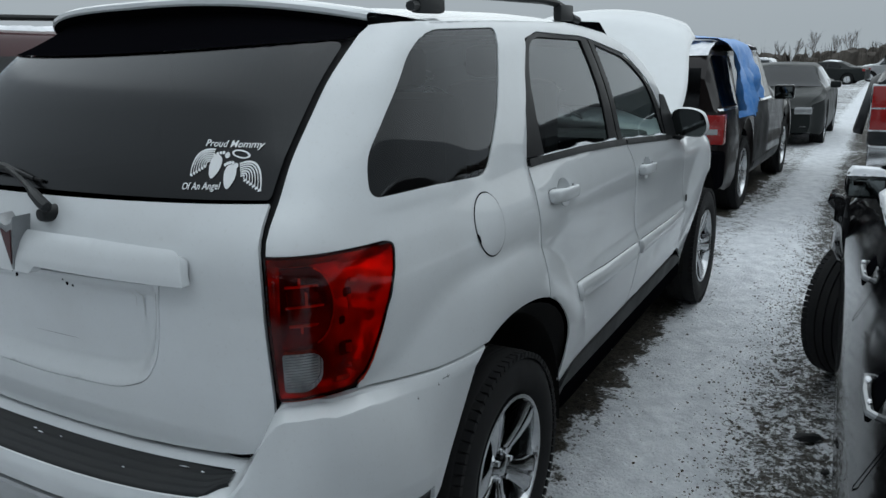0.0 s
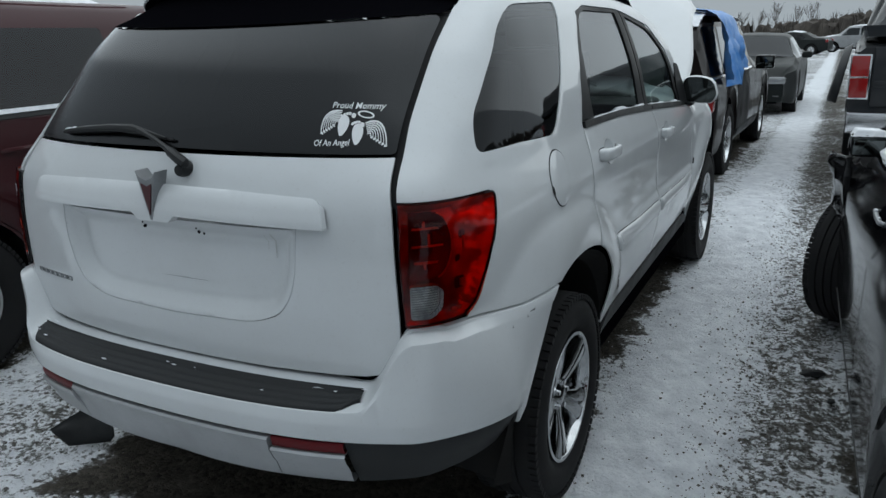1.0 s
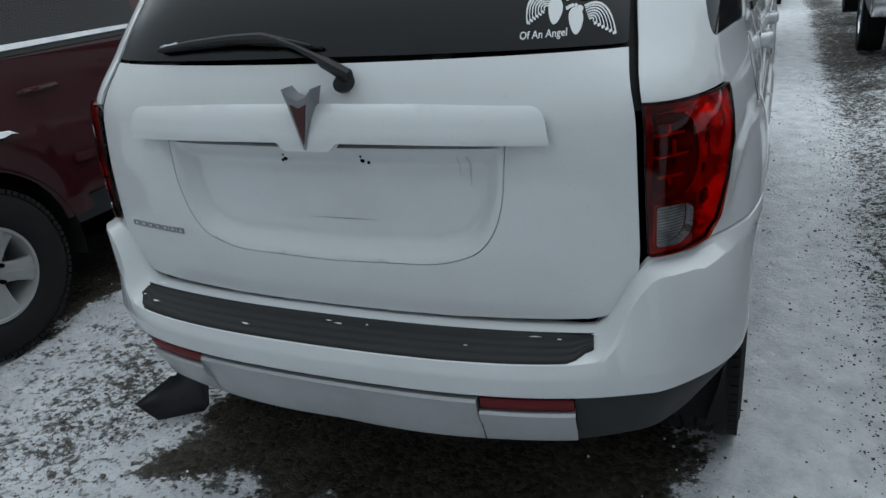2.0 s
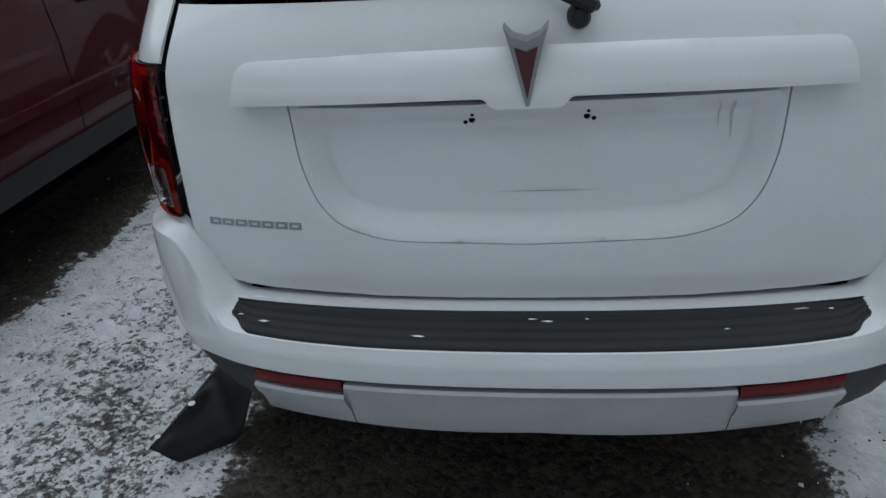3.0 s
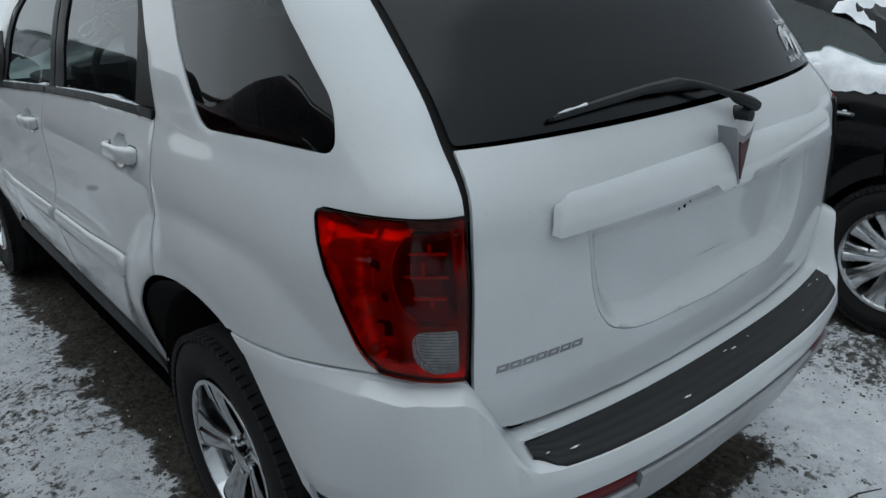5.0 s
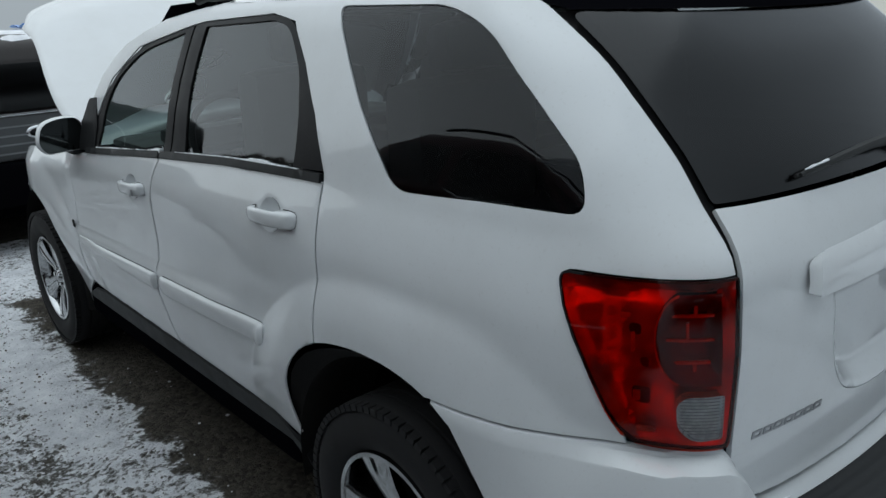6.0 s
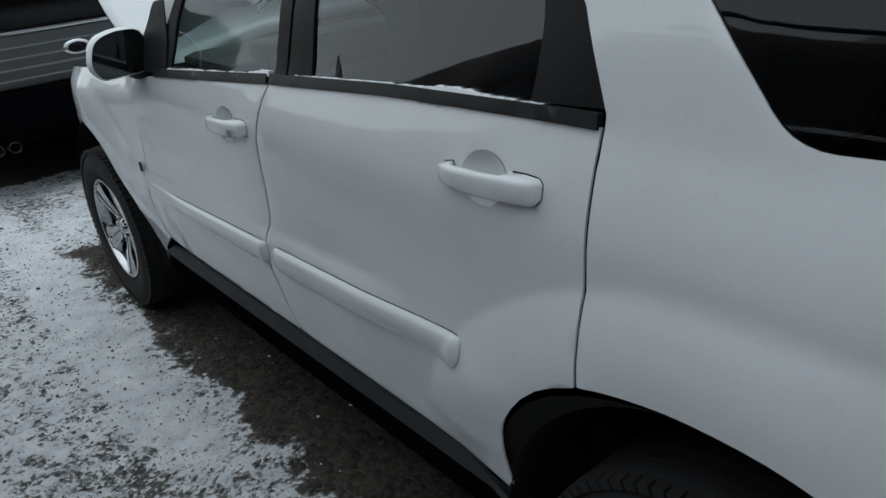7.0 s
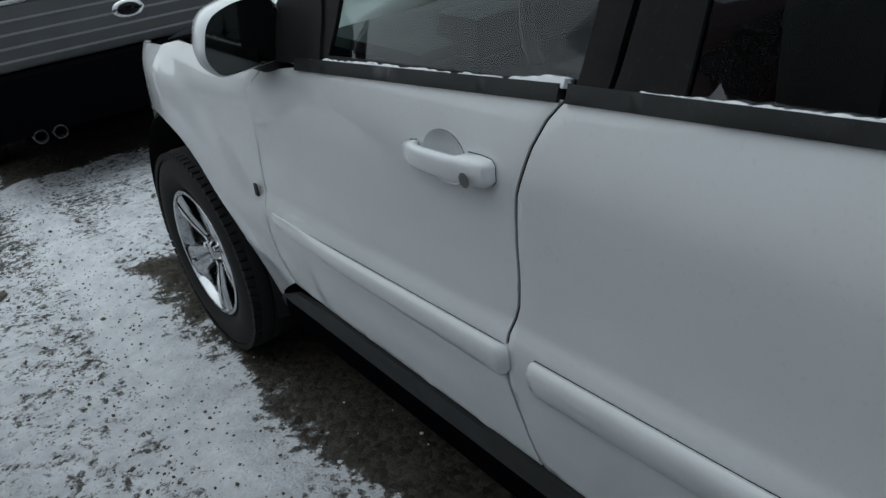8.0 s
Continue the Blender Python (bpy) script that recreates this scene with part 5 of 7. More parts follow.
def bent(e, t):
    a, b, c = (Vector(p) for p in e)
    return a.lerp(b, t / 0.55) if t < 0.55 else b.lerp(c, (t - 0.55) / 0.45)


for j in range(13):
    v_ = j / 12
    for i in range(9):
        u = i / 8
        p = bent(EDGE_A, v_).lerp(bent(EDGE_B, v_), u)
        p += Vector((-0.012, -0.012, 0.022)) * math.sin(math.pi * u)
        p += Vector((0.015, -0.01, 0.010)) * noise.noise(Vector((u * 3, v_ * 3, 4)))
        if i == 0:
            p += Vector((-0.004, 0.006, -0.012))
        fl.append(p)
flap = mesh_object("torn_liner", fl, [(j * 9 + i, j * 9 + i + 1, (j + 1) * 9 + i + 1, (j + 1) * 9 + i) for j in range(12) for i in range(8)], BLACK_PLASTIC, car, "torn black plastic liner touching the ground", angle=70)
flap.modifiers.new("thickness", "SOLIDIFY").thickness = 0.005
for u, v_, r_ in ((0.30, 0.10, 0.009), (0.25, 0.35, 0.011)):
    p = fl[int(v_ * 12) * 9 + max(1, int(u * 8))]
    bm = bmesh.new()
    bmesh.ops.create_icosphere(bm, subdivisions=2, radius=r_)
    for vv in bm.verts:
        vv.co = Vector((vv.co.x, vv.co.y, vv.co.z * 0.25)) * (1 + 0.3 * noise.noise(vv.co * 90))
    part("pale_speck", bm, SNOW, flap, m=Matrix.Translation(p + Vector((-0.006, -0.006, 0.010))))
# pale scrapes on the step pad, drawn in the snow material; chips by the lamps
rnd_s = random.Random(4)
for u, o, w_, d in ((-0.57, 0.075, 0.022, 0.010), (-0.515, 0.085, 0.05, 0.012), (-0.21, 0.098, 0.045, 0.016), (0.0, 0.055, 0.03, 0.012), (0.03, 0.06, 0.05, 0.008), (0.10, 0.055, 0.02, 0.008), (0.34, 0.085, 0.018, 0.006), (0.48, 0.05, 0.05, 0.006), (0.53, 0.055, 0.02, 0.008), (-0.595, 0.030, 0.05, 0.010), (-0.55, 0.026, 0.06, 0.008), (0.60, 0.040, 0.03, 0.006)):
    zt, _ = bumper_top(min(abs(u), 0.6))
    c = out_point(u, o, zt)
    z = zt + 0.004 - 0.026 * (o - 0.022) / 0.09
    vs_, k_ = [(c.x, c.y, z + 0.003)], 18
    for q in range(k_):
        a = q * math.tau / k_
        rr = rnd_s.uniform(0.15, 0.85)
        p = out_point(u + w_ / 2.4 * rr * math.cos(a), o + 0.32 * d * rr * math.sin(a), zt)
        vs_.append((p.x, p.y, z + 0.0005))
    mesh_object("pale_speck", vs_, [(0, 1 + q, 1 + (q + 1) % k_) for q in range(k_)], SNOW, bumper)
for y, z, w_, h_ in ((-0.40, 0.822, 0.030, 0.0025), (-0.395, 0.824, 0.004, 0.012), (-0.43, 0.815, 0.004, 0.010), (-0.50, 0.806, 0.004, 0.008)):
    g = girth(y, z)
    sheet("paint_chip", [(g - w_ / 2, z - h_ / 2), (g + w_ / 2, z - h_ / 2 + 0.001), (g + w_ / 2 - 0.003, z + h_ / 2), (g - w_ / 2 + 0.002, z + h_ / 2)], skin, GREY_PLASTIC, bumper, 1, step=0.05, lip=0, edge=0.05, proud=0.0085)
# wax-pencil scrawl on the windscreen
rnd_w = random.Random(11)
for k in range(16):
    x0, t0 = rnd_w.uniform(-0.58, 0.25), rnd_w.uniform(0.25, 0.85)
    pts = []
    for q in range(14):
        a = q / 13 * math.tau * rnd_w.uniform(0.9, 1.0)
        t = t0 + 0.10 * math.sin(a) + 0.008 * q
        x = x0 + 0.05 * math.cos(a * (1 + k % 2)) + 0.006 * q
        pts.append((x, 1.27 + 0.83 * t + 0.17 * (1 - (x / 0.7) ** 2) * t + 0.02, 1.672 - 0.545 * t - 0.035 * t * (1 - t) + 0.035 * (1 - (x / 0.7) ** 2) * (1 - t) + 0.006))
    part("wax_scrawl", tube(pts, 0.0035, 5), DECAL, car, "looped wax-pencil mark")

# ---- ground ----


def ground_z(x, y):
    """The yard: level round the wagon, falling gently away ahead."""
    return -0.030 * max(0.0, y - 3.9) * smooth(3.9, 6.0, y)


def graded(lo, hi, step, far):
    a = list(np.arange(lo, hi + 1e-6, step))
    d, v, up = step, hi, []
    while v < far:
        d *= 1.22
        v += d
        up.append(v)
    d, v, dn = step, lo, []
    while v > -far:
        d *= 1.22
        v -= d
        dn.append(v)
    return np.array(dn[::-1] + a + up)


gx, gy = graded(-2.6, 2.3, 0.028, 1800), graded(-2.6, 5.6, 0.032, 1800)
gv = []
for y in gy:
    near = smooth(30, 8, math.hypot(0, y - 2))
    for x in gx:
        z = ground_z(x, y)
        if abs(x) < 14 and -10 < y < 22:
            p = Vector((x, y, 0))
            under = smooth(0.25, -0.1, max(abs(x) - 0.85, abs(y - 1.45) - 2.3))
            h = 0.030 * noise.noise(p * 0.9) + 0.020 * noise.noise(p * 3.1) + 0.010 * noise.noise(p * 9.0) + 0.007 * noise.noise(p * 24.0)
            ruts = -0.022 * (smooth(0.20, 0.05, abs(x - 1.42 + 0.05 * math.sin(y))) + 0.7 * smooth(0.22, 0.05, abs(x + 1.28 + 0.04 * math.sin(y * 1.3))))
            z += (h + ruts) * (1 - 0.55 * under) - 0.012
        gv.append((x, y, z))
nxg = len(gx)
gf = [(j * nxg + i, j * nxg + i + 1, (j + 1) * nxg + i + 1, (j + 1) * nxg + i) for j in range(len(gy) - 1) for i in range(nxg - 1)]
tagged(mesh_object("ground", gv, gf, GROUND), "trodden snow over brown gravel, bare under the cars", "ground", kind="structure")


def scatter(name, n, mat, label, category, spots, size, seed, flat=0.6):
    """Loose lumps on the ground, joined into one."""
    rnd = random.Random(seed)
    vs, fs = [], []
    base = [Vector(v) for v in ((1, 0, 0), (-1, 0, 0), (0, 1, 0), (0, -1, 0), (0, 0, 1), (0, 0, -1))]
    tri = ((0, 2, 4), (2, 1, 4), (1, 3, 4), (3, 0, 4), (2, 0, 5), (1, 2, 5), (3, 1, 5), (0, 3, 5))
    for _ in range(n):
        x, y = spots(rnd)
        s = size * math.exp(rnd.gauss(0, 0.38))
        rot = Euler((rnd.random() * 6, rnd.random() * 6, rnd.random() * 6)).to_matrix()
        k = len(vs)
        p = Vector((x, y, 0))
        z = ground_z(x, y) + (0.030 * noise.noise(p * 0.9) + 0.020 * noise.noise(p * 3.1)) * 0.8 - 0.012
        for b in base:
            q = rot @ (b * s * rnd.uniform(0.7, 1.25))
            vs.append((x + q.x, y + q.y, z + q.z * flat + s * 0.2))
        fs += [tuple(k + i for i in t) for t in tri]
    tagged(mesh_object(name, vs, fs, mat, flat=True), label, category, kind="stuff")


STONE = grimy("gravel_stone", (0.07, 0.062, 0.050), (0.17, 0.155, 0.13), 0.8, amount=0.6, scale=40, spec=0.12)


def lane_spots(r_):
    if r_.random() < 0.45:
        return r_.gauss(1.40, 0.15), r_.uniform(-2.0, 6.0)
    if r_.random() < 0.55:
        return r_.gauss(-1.30, 0.22), r_.uniform(-2.2, 5.0)
    return r_.uniform(-0.95, 0.95), r_.uniform(-1.4, 4.2)


scatter("loose_gravel", 12000, STONE, "loose brown and grey gravel stones", "gravel", lane_spots, 0.0038, 3)
scatter("snow_crumbs", 2600, SNOW, "crumbs of trodden snow", "snow", lambda r_: (r_.choice((-1.55, 1.25)) + r_.gauss(0, 0.4), r_.uniform(-2.2, 5.5)), 0.0045, 5)

# ---- litter ----
for nm, lb, x, y, yaw, w_, d, h_ in (("broken_trim", "broken piece of black plastic trim on the snow", 1.62, 1.28, 35, 0.13, 0.05, 0.03), ("broken_trim", "small scrap of black plastic by the sill", 1.70, 1.03, 70, 0.05, 0.03, 0.02), ("dark_stone", "flat dark stone in the trodden snow", -1.62, 1.42, 20, 0.10, 0.06, 0.025), ("dark_stone", "flat dark stone in the trodden snow", -1.45, 3.9, 60, 0.12, 0.06, 0.03)):
    bm = bmesh.new()
    bmesh.ops.create_icosphere(bm, subdivisions=2, radius=1)
    for vv in bm.verts:
        k = 1 + 0.45 * noise.noise(vv.co * 1.7 + Vector((x * 9, y * 7, 0)))
        vv.co = Vector((vv.co.x * w_ / 2 * k, vv.co.y * d / 2 * k, vv.co.z * h_ / 2 * k))
    tagged(part(nm, bm, BLACK_PLASTIC if "trim" in nm else STONE, None, angle=25, m=pose(x, y, h_ * 0.35 - 0.01, 4, 6, yaw)), lb, "litter")
tagged(part("twig", tube([(0.50, -0.99, 0.012), (0.58, -1.03, 0.02), (0.66, -1.04, 0.012), (0.73, -1.08, 0.016)], [0.004, 0.004, 0.003, 0.002], 6), BLACK_PLASTIC), "thin dark twig lying on the gravel", "twig")

# ---- other vehicles ----


def paint(name, color, amount=0.25, dirt=(0.25, 0.23, 0.21)):
    return grimy(name, color, dirt, 0.5, coat=0.3, amount=amount, spec=0.08)


RED = grimy("dark_red_paint", (0.040, 0.0045, 0.007), (0.07, 0.05, 0.048), 0.5, coat=0.6, amount=0.12, spec=0.1)
BLACK = grimy("black_paint", (0.004, 0.004, 0.005), (0.035, 0.035, 0.034), 0.06, coat=0.0, amount=0.14, spec=0.20, scale=2.2, film_rough=0.08)
DARK_BROWN = grimy("dark_brown_paint", (0.009, 0.006, 0.006), (0.04, 0.036, 0.033), 0.4, coat=0.4, amount=0.15, spec=0.08)
DARK_GREY = grimy("dark_grey_paint", (0.020, 0.023, 0.023), (0.07, 0.07, 0.066), 0.4, coat=0.10, amount=0.15, spec=0.08)
TRUCK_GREY = paint("grey_truck_paint", (0.028, 0.030, 0.033), 0.2, dirt=(0.14, 0.135, 0.13))
TAN = paint("light_tan_paint", (0.55, 0.53, 0.47), 0.3)
BLUEGREY = paint("blue_grey_paint", (0.16, 0.19, 0.23), 0.3)
LAMP_RED = grimy("red_lamp_plastic", (0.30, 0.012, 0.012), (0.2, 0.1, 0.1), 0.15, coat=0.6, amount=0.15)
LAMP_CLEAR = grimy("clear_lamp_plastic", (0.42, 0.43, 0.44), (0.2, 0.2, 0.2), 0.12, coat=0.6, amount=0.2, metal=0.4)


SATIN = grimy("satin_silver_wheel", (0.40, 0.41, 0.41), (0.15, 0.14, 0.13), 0.38, metal=0.4, amount=0.3, scale=7)


class Shape:
    """A car's outer form from its upper outline, belt line, widths and arches."""

    def __init__(self, y0, y1, top, belt, half, roof_half, sill=0.32, hubs=(), arch_r=0.43, hub_z=0.34, end=0.35, tail_round=0.10, tuck=0.965):
        self.y0, self.y1, self.half, self.roof_half, self.sill, self.hubs, self.arch_r, self.hub_z, self.end, self.tail_round, self.tuck = y0, y1, half, roof_half, sill, hubs, arch_r, hub_z, end, tail_round, tuck
        self.top, self.belt = table(top, 0.05), table(belt, 0.05)

    def width(self, y):
        a, b = smooth(0, self.end, y - self.y0), smooth(0, self.end * 1.6, self.y1 - y)
        return self.half * (1 - self.tail_round * (1 - a) ** 2) * (1 - 0.22 * (1 - b) ** 2)

    def bottom(self, y):
        z = self.sill + 0.06 * (1 - smooth(0, 0.4, y - self.y0)) + 0.05 * (1 - smooth(0, 0.4, self.y1 - y))
        for h in self.hubs:
            if abs(y - h) < self.arch_r:
                z = max(z, self.hub_z + math.sqrt(self.arch_r ** 2 - (y - h) ** 2))
        return z

    def section(self, y):
        w_, zs, zt = self.width(y), self.bottom(y), self.top(y)
        zb = min(self.belt(y), zt - 0.02)
        g = smooth(0.05, 0.30, zt - zb)
        wr = self.roof_half * g + 0.90 * w_ * (1 - g)
        low = [(0.955 * w_, zs), (0.99 * w_, zs + 0.10), (w_, max(zs + 0.02, 0.55 * zb)), (0.995 * w_, max(zs + 0.03, 0.80 * zb)), (self.tuck * w_ + (0.02 * w_ if self.tuck < 0.95 else 0), zb - (0.035 if self.tuck < 0.95 else 0.001)), (self.tuck * w_, zb)]
        d = zt - zb
        k = self.tuck - 0.035
        up = [(k * w_ * g + (k + 0.01) * w_ * (1 - g), zb + 0.10 * d), (wr + 0.25 * (k * w_ - wr), zb + 0.70 * d), (wr, zb + 0.88 * d), (wr - 0.07, zb + 0.96 * d), (0.6 * wr, zt - 0.005), (0.3 * wr, zt + 0.006), (0.0, zt + 0.01)]
        pts = low + up
        z = zs
        res = []
        for x_, z_ in pts:
            z = max(z_, z + 1e-4)
            res.append((x_, z))
        return res

    def side(self, y, z):
        s = self.section(y)
        return (float(np.interp(z, [p[1] for p in s], [p[0] for p in s])), y, z)


def loft(name, shape, mat, parent, label=""):
    ys_ = np.linspace(shape.y0, shape.y1, max(20, int((shape.y1 - shape.y0) / 0.045)))
    verts, faces, n = [], [], None
    for y in ys_:
        s = shape.section(y)
        full = [(x, y, z) for x, z in s] + [(-x, y, z) for x, z in s[-2::-1]]
        n = len(full)
        verts += full
    for j in range(len(ys_) - 1):
        for i in range(n - 1):
            faces.append((j * n + i, j * n + i + 1, (j + 1) * n + i + 1, (j + 1) * n + i)[::-1])
    faces.append(tuple(range(n))[::-1])
    faces.append(tuple(len(verts) - n + i for i in range(n)))
    return mesh_object(name, verts, faces, mat, parent, label, angle=35)


def add_wheels(ob, shape, alloy=None, radius=0.34, rim=0.21, spokes=5, twist=(), **more):
    for h in shape.hubs:
        for s in (-1, 1):
            turn = dict(twist).get((h, s), 0)
            wheel("wheel", ob, pose(s * (shape.half - 0.125), h, radius - 0.008, 0, 0, turn) @ (pose(0, 0, 0) if s > 0 else pose(0, 0, 0, 0, 0, 180)) @ Matrix.Rotation(radians(13 + 29 * s), 4, "X"), radius=radius, rim=rim, spokes=spokes, alloy=alloy, **more)
    # near-black blocks stand in for the shade under the body
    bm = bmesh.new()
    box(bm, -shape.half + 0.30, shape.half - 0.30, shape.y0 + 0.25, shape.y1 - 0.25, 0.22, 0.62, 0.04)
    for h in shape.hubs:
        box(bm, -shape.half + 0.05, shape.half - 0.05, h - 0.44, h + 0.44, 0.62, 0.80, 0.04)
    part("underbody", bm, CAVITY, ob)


def side_sheet(name, ob, shape, poly, mat, sides=(1, -1), proud=0.004, step=0.08, lip=0.008, label="", r_=0.02):
    for s in sides:
        sheet(name, rounded(poly, r_), shape.side, mat, ob, s, step=step, lip=lip, proud=proud, label=label, edge=0.05)


def bevel_box(name, ob, mat, dims, bevel=0.02, label="", m=None):
    bm = bmesh.new()
    box(bm, *dims, bevel)
    return part(name, bm, mat, ob, label, m=m)


def snow_pile(name, ob, x0, x1, y0, y1, z, thick=0.05, seed=1, lift=None):
    """A soft ragged blanket of snow over a flat part."""
    n_, m_ = 26, 26
    vs, fs = [], []
    for j in range(m_ + 1):
        for i in range(n_ + 1):
            u, v = i / n_, j / m_
            x, y = x0 + (x1 - x0) * u, y0 + (y1 - y0) * v
            e = min(u, 1 - u, v, 1 - v)
            rag = 0.10 * noise.noise(Vector((x * 3.1 + seed, y * 3.1, 0))) + 0.11 * noise.noise(Vector((x * 11 + seed, y * 11, 0))) + 0.07 * noise.noise(Vector((x * 31 + seed, y * 31, 0)))
            k = smooth(0.0, 0.16, e + rag * 0.9)
            zb = lift(x, y) if lift else z
            vs.append((x, y, zb - 0.012 + (thick * (0.7 + 0.6 * noise.noise(Vector((x * 4, y * 4, seed)))) + 0.012) * k))
    fs = [(j * (n_ + 1) + i, j * (n_ + 1) + i + 1, (j + 1) * (n_ + 1) + i + 1, (j + 1) * (n_ + 1) + i) for j in range(m_) for i in range(n_)]
    return mesh_object(name, vs, fs, SNOW, ob, "ragged layer of snow", angle=80)


# dark red SUV on the left
red = thing("red_suv", "dark red four-door SUV with grey cladding and snow on its ledges", "car", pose(-2.93, 0, 0, 0, 0, -1.6))
shape = Shape(-1.28, 3.95, [(-1.28, 1.10), (-1.20, 1.60), (-1.0, 1.76), (0.2, 1.80), (1.4, 1.76), (1.65, 1.66), (2.35, 1.20), (2.6, 1.16), (3.7, 1.05), (3.95, 0.86)], [(-1.28, 1.20), (0.0, 1.20), (2.2, 1.14), (3.7, 1.0)], 0.93, 0.70, 0.42, (-0.29, 2.98), 0.45, 0.36, 0.30, 0.06)
loft("body", shape, RED, red)
side_sheet("rear_door_window", red, shape, [(-0.02, 1.235), (0.86, 1.225), (0.86, 1.62), (0.12, 1.64)], GLASS_DARK, label="tinted glass")
side_sheet("front_door_window", red, shape, [(0.95, 1.225), (1.95, 1.20), (1.60, 1.60), (0.95, 1.62)], GLASS_DARK)
side_sheet("quarter_window", red, shape, [(-1.0, 1.25), (-0.14, 1.24), (-0.02, 1.64), (-0.98, 1.64)], GLASS_DARK)
side_sheet("window_trim", red, shape, [(-0.04, 1.205), (0.88, 1.195), (0.88, 1.228), (-0.04, 1.238)], BLACK_PLASTIC, proud=0.010, r_=0.004)
side_sheet("ledge_snow", red, shape, [(-0.01, 1.226), (0.84, 1.218), (0.84, 1.236), (0.0, 1.248)], SNOW, proud=0.016, r_=0.006, label="line of snow on the window ledge")
for ya, yb_ in ((0.90, 0.905), (1.98, 1.985), (-0.082, -0.076)):
    side_sheet("door_gap", red, shape, [(ya, 0.50), (yb_, 0.50), (yb_, 1.20), (ya, 1.20)], CAVITY, proud=0.002, lip=0, r_=0)
side_sheet("sill_cladding", red, shape, [(0.16, 0.43), (2.50, 0.43), (2.50, 0.54), (0.16, 0.54)], GREY_PLASTIC, proud=0.018, lip=0.03)
side_sheet("side_moulding", red, shape, [(0.22, 0.705), (2.45, 0.685), (2.45, 0.725), (0.22, 0.745)], RED, proud=0.022, lip=0.025)
for h in shape.hubs:
    ring = [(h + 0.56 * math.cos(a), 0.36 + 0.56 * math.sin(a)) for a in np.linspace(0.25, math.pi - 0.25, 16)] + [(h + 0.452 * math.cos(a), 0.362 + 0.452 * math.sin(a)) for a in np.linspace(math.pi - 0.25, 0.25, 16)]
    side_sheet("wheel_flare", red, shape, ring, RED, proud=0.035, lip=0.04, r_=0)
    for s in (-1, 1):
        liner = []
        for a in np.linspace(-10, 190, 20):
            liner += [(s * xx, h + 0.452 * math.cos(radians(a)), 0.36 + 0.452 * math.sin(radians(a))) for xx in (0.935, 0.60)]
        mesh_object("wheel_liner", liner, [(2 * i, 2 * i + 1, 2 * i + 3, 2 * i + 2) for i in range(19)], LINER, red)
add_wheels(red, shape, SATIN, radius=0.372, rim=0.205, twin=False, wide=1.45)
for s in (-1, 1):
    for y0 in (0.06, 1.12):
        x = s * (shape.side(y0, 1.06)[0] + 0.018)
        part("door_handle", tube([(x - s * 0.02, y0, 1.055), (x, y0 + 0.02, 1.06), (x + s * 0.004, y0 + 0.1, 1.06), (x, y0 + 0.18, 1.06), (x - s * 0.02, y0 + 0.20, 1.055)], [0.010, 0.013, 0.013, 0.013, 0.010]), RED, red)
snow_pile("flare_snow", red, 0.86, 0.985, -0.42, -0.04, 0.925, 0.025, 4)
for s in (-1, 1):
    part("roof_rail", tube([(s * 0.60, y, 1.80 + 0.03 * smooth(-1.0, -0.8, y) * smooth(1.2, 1.0, y)) for y in np.linspace(-1.0, 1.2, 14)], 0.016), BLACK_PLASTIC, red)
snow_pile("roof_snow", red, -0.6, 0.6, -0.95, 1.2, 1.80, 0.04, 9, lambda x, y: shape.top(y) - 0.05 * (abs(x) / 0.66) ** 4)
bevel_box("tail_lamp", red, LAMP_RED, (0.80, 0.90, -1.30, -1.15, 0.95, 1.25), 0.02)
bevel_box("rear_bumper", red, GREY_PLASTIC, (-0.9, 0.9, -1.42, -1.18, 0.42, 0.66), 0.05)

# black sedan with a torn front wheel on the right
blk = thing("black_sedan", "wrecked black sedan with snow on glass and roof, chrome handles", "car", pose(2.64, 0, 0, 0, 0, 2.5))
bs = Shape(-1.62, 2.95, [(-1.62, 0.86), (-1.5, 1.02), (-0.95, 1.06), (-0.75, 1.09), (-0.15, 1.38), (0.5, 1.44), (1.0, 1.40), (1.75, 1.06), (2.1, 1.0), (2.7, 0.92), (2.95, 0.75)], [(-1.62, 1.0), (-0.6, 1.05), (0.5, 1.02), (1.9, 0.965), (2.9, 0.85)], 0.90, 0.60, 0.24, (-0.62, 2.08), 0.375, 0.325, 0.5, 0.14, tuck=0.885)
loft("body", bs, BLACK, blk)
side_sheet("rear_door_window", blk, bs, [(-0.50, 1.07), (0.36, 1.045), (0.36, 1.345), (0.10, 1.34), (-0.22, 1.25)], GLASS_CLEAR)
side_sheet("front_door_window", blk, bs, [(0.43, 1.045), (1.55, 1.0), (1.05, 1.29), (0.43, 1.345)], GLASS_CLEAR)
side_sheet("chrome_strip", blk, bs, [(-0.62, 1.051), (0.5, 1.021), (1.62, 0.976), (1.62, 0.990), (0.5, 1.036), (-0.62, 1.067)], CHROME, proud=0.008, r_=0.003, label="thin bright window strip")
for ya, yb_ in ((0.395, 0.402), (-0.51, -0.503), (1.60, 1.608)):
    side_sheet("door_gap", blk, bs, [(ya, 0.34), (yb_, 0.34), (yb_, 1.0), (ya, 1.0)], CAVITY, proud=0.002, lip=0, r_=0)
side_sheet("lower_trim", blk, bs, [(-0.2, 0.26), (1.66, 0.26), (1.66, 0.31), (-0.2, 0.31)], GREY_PLASTIC, proud=0.010, r_=0.005)
add_wheels(blk, bs, radius=0.335, rim=0.225, spokes=10, twist=(((2.08, -1), -30),))
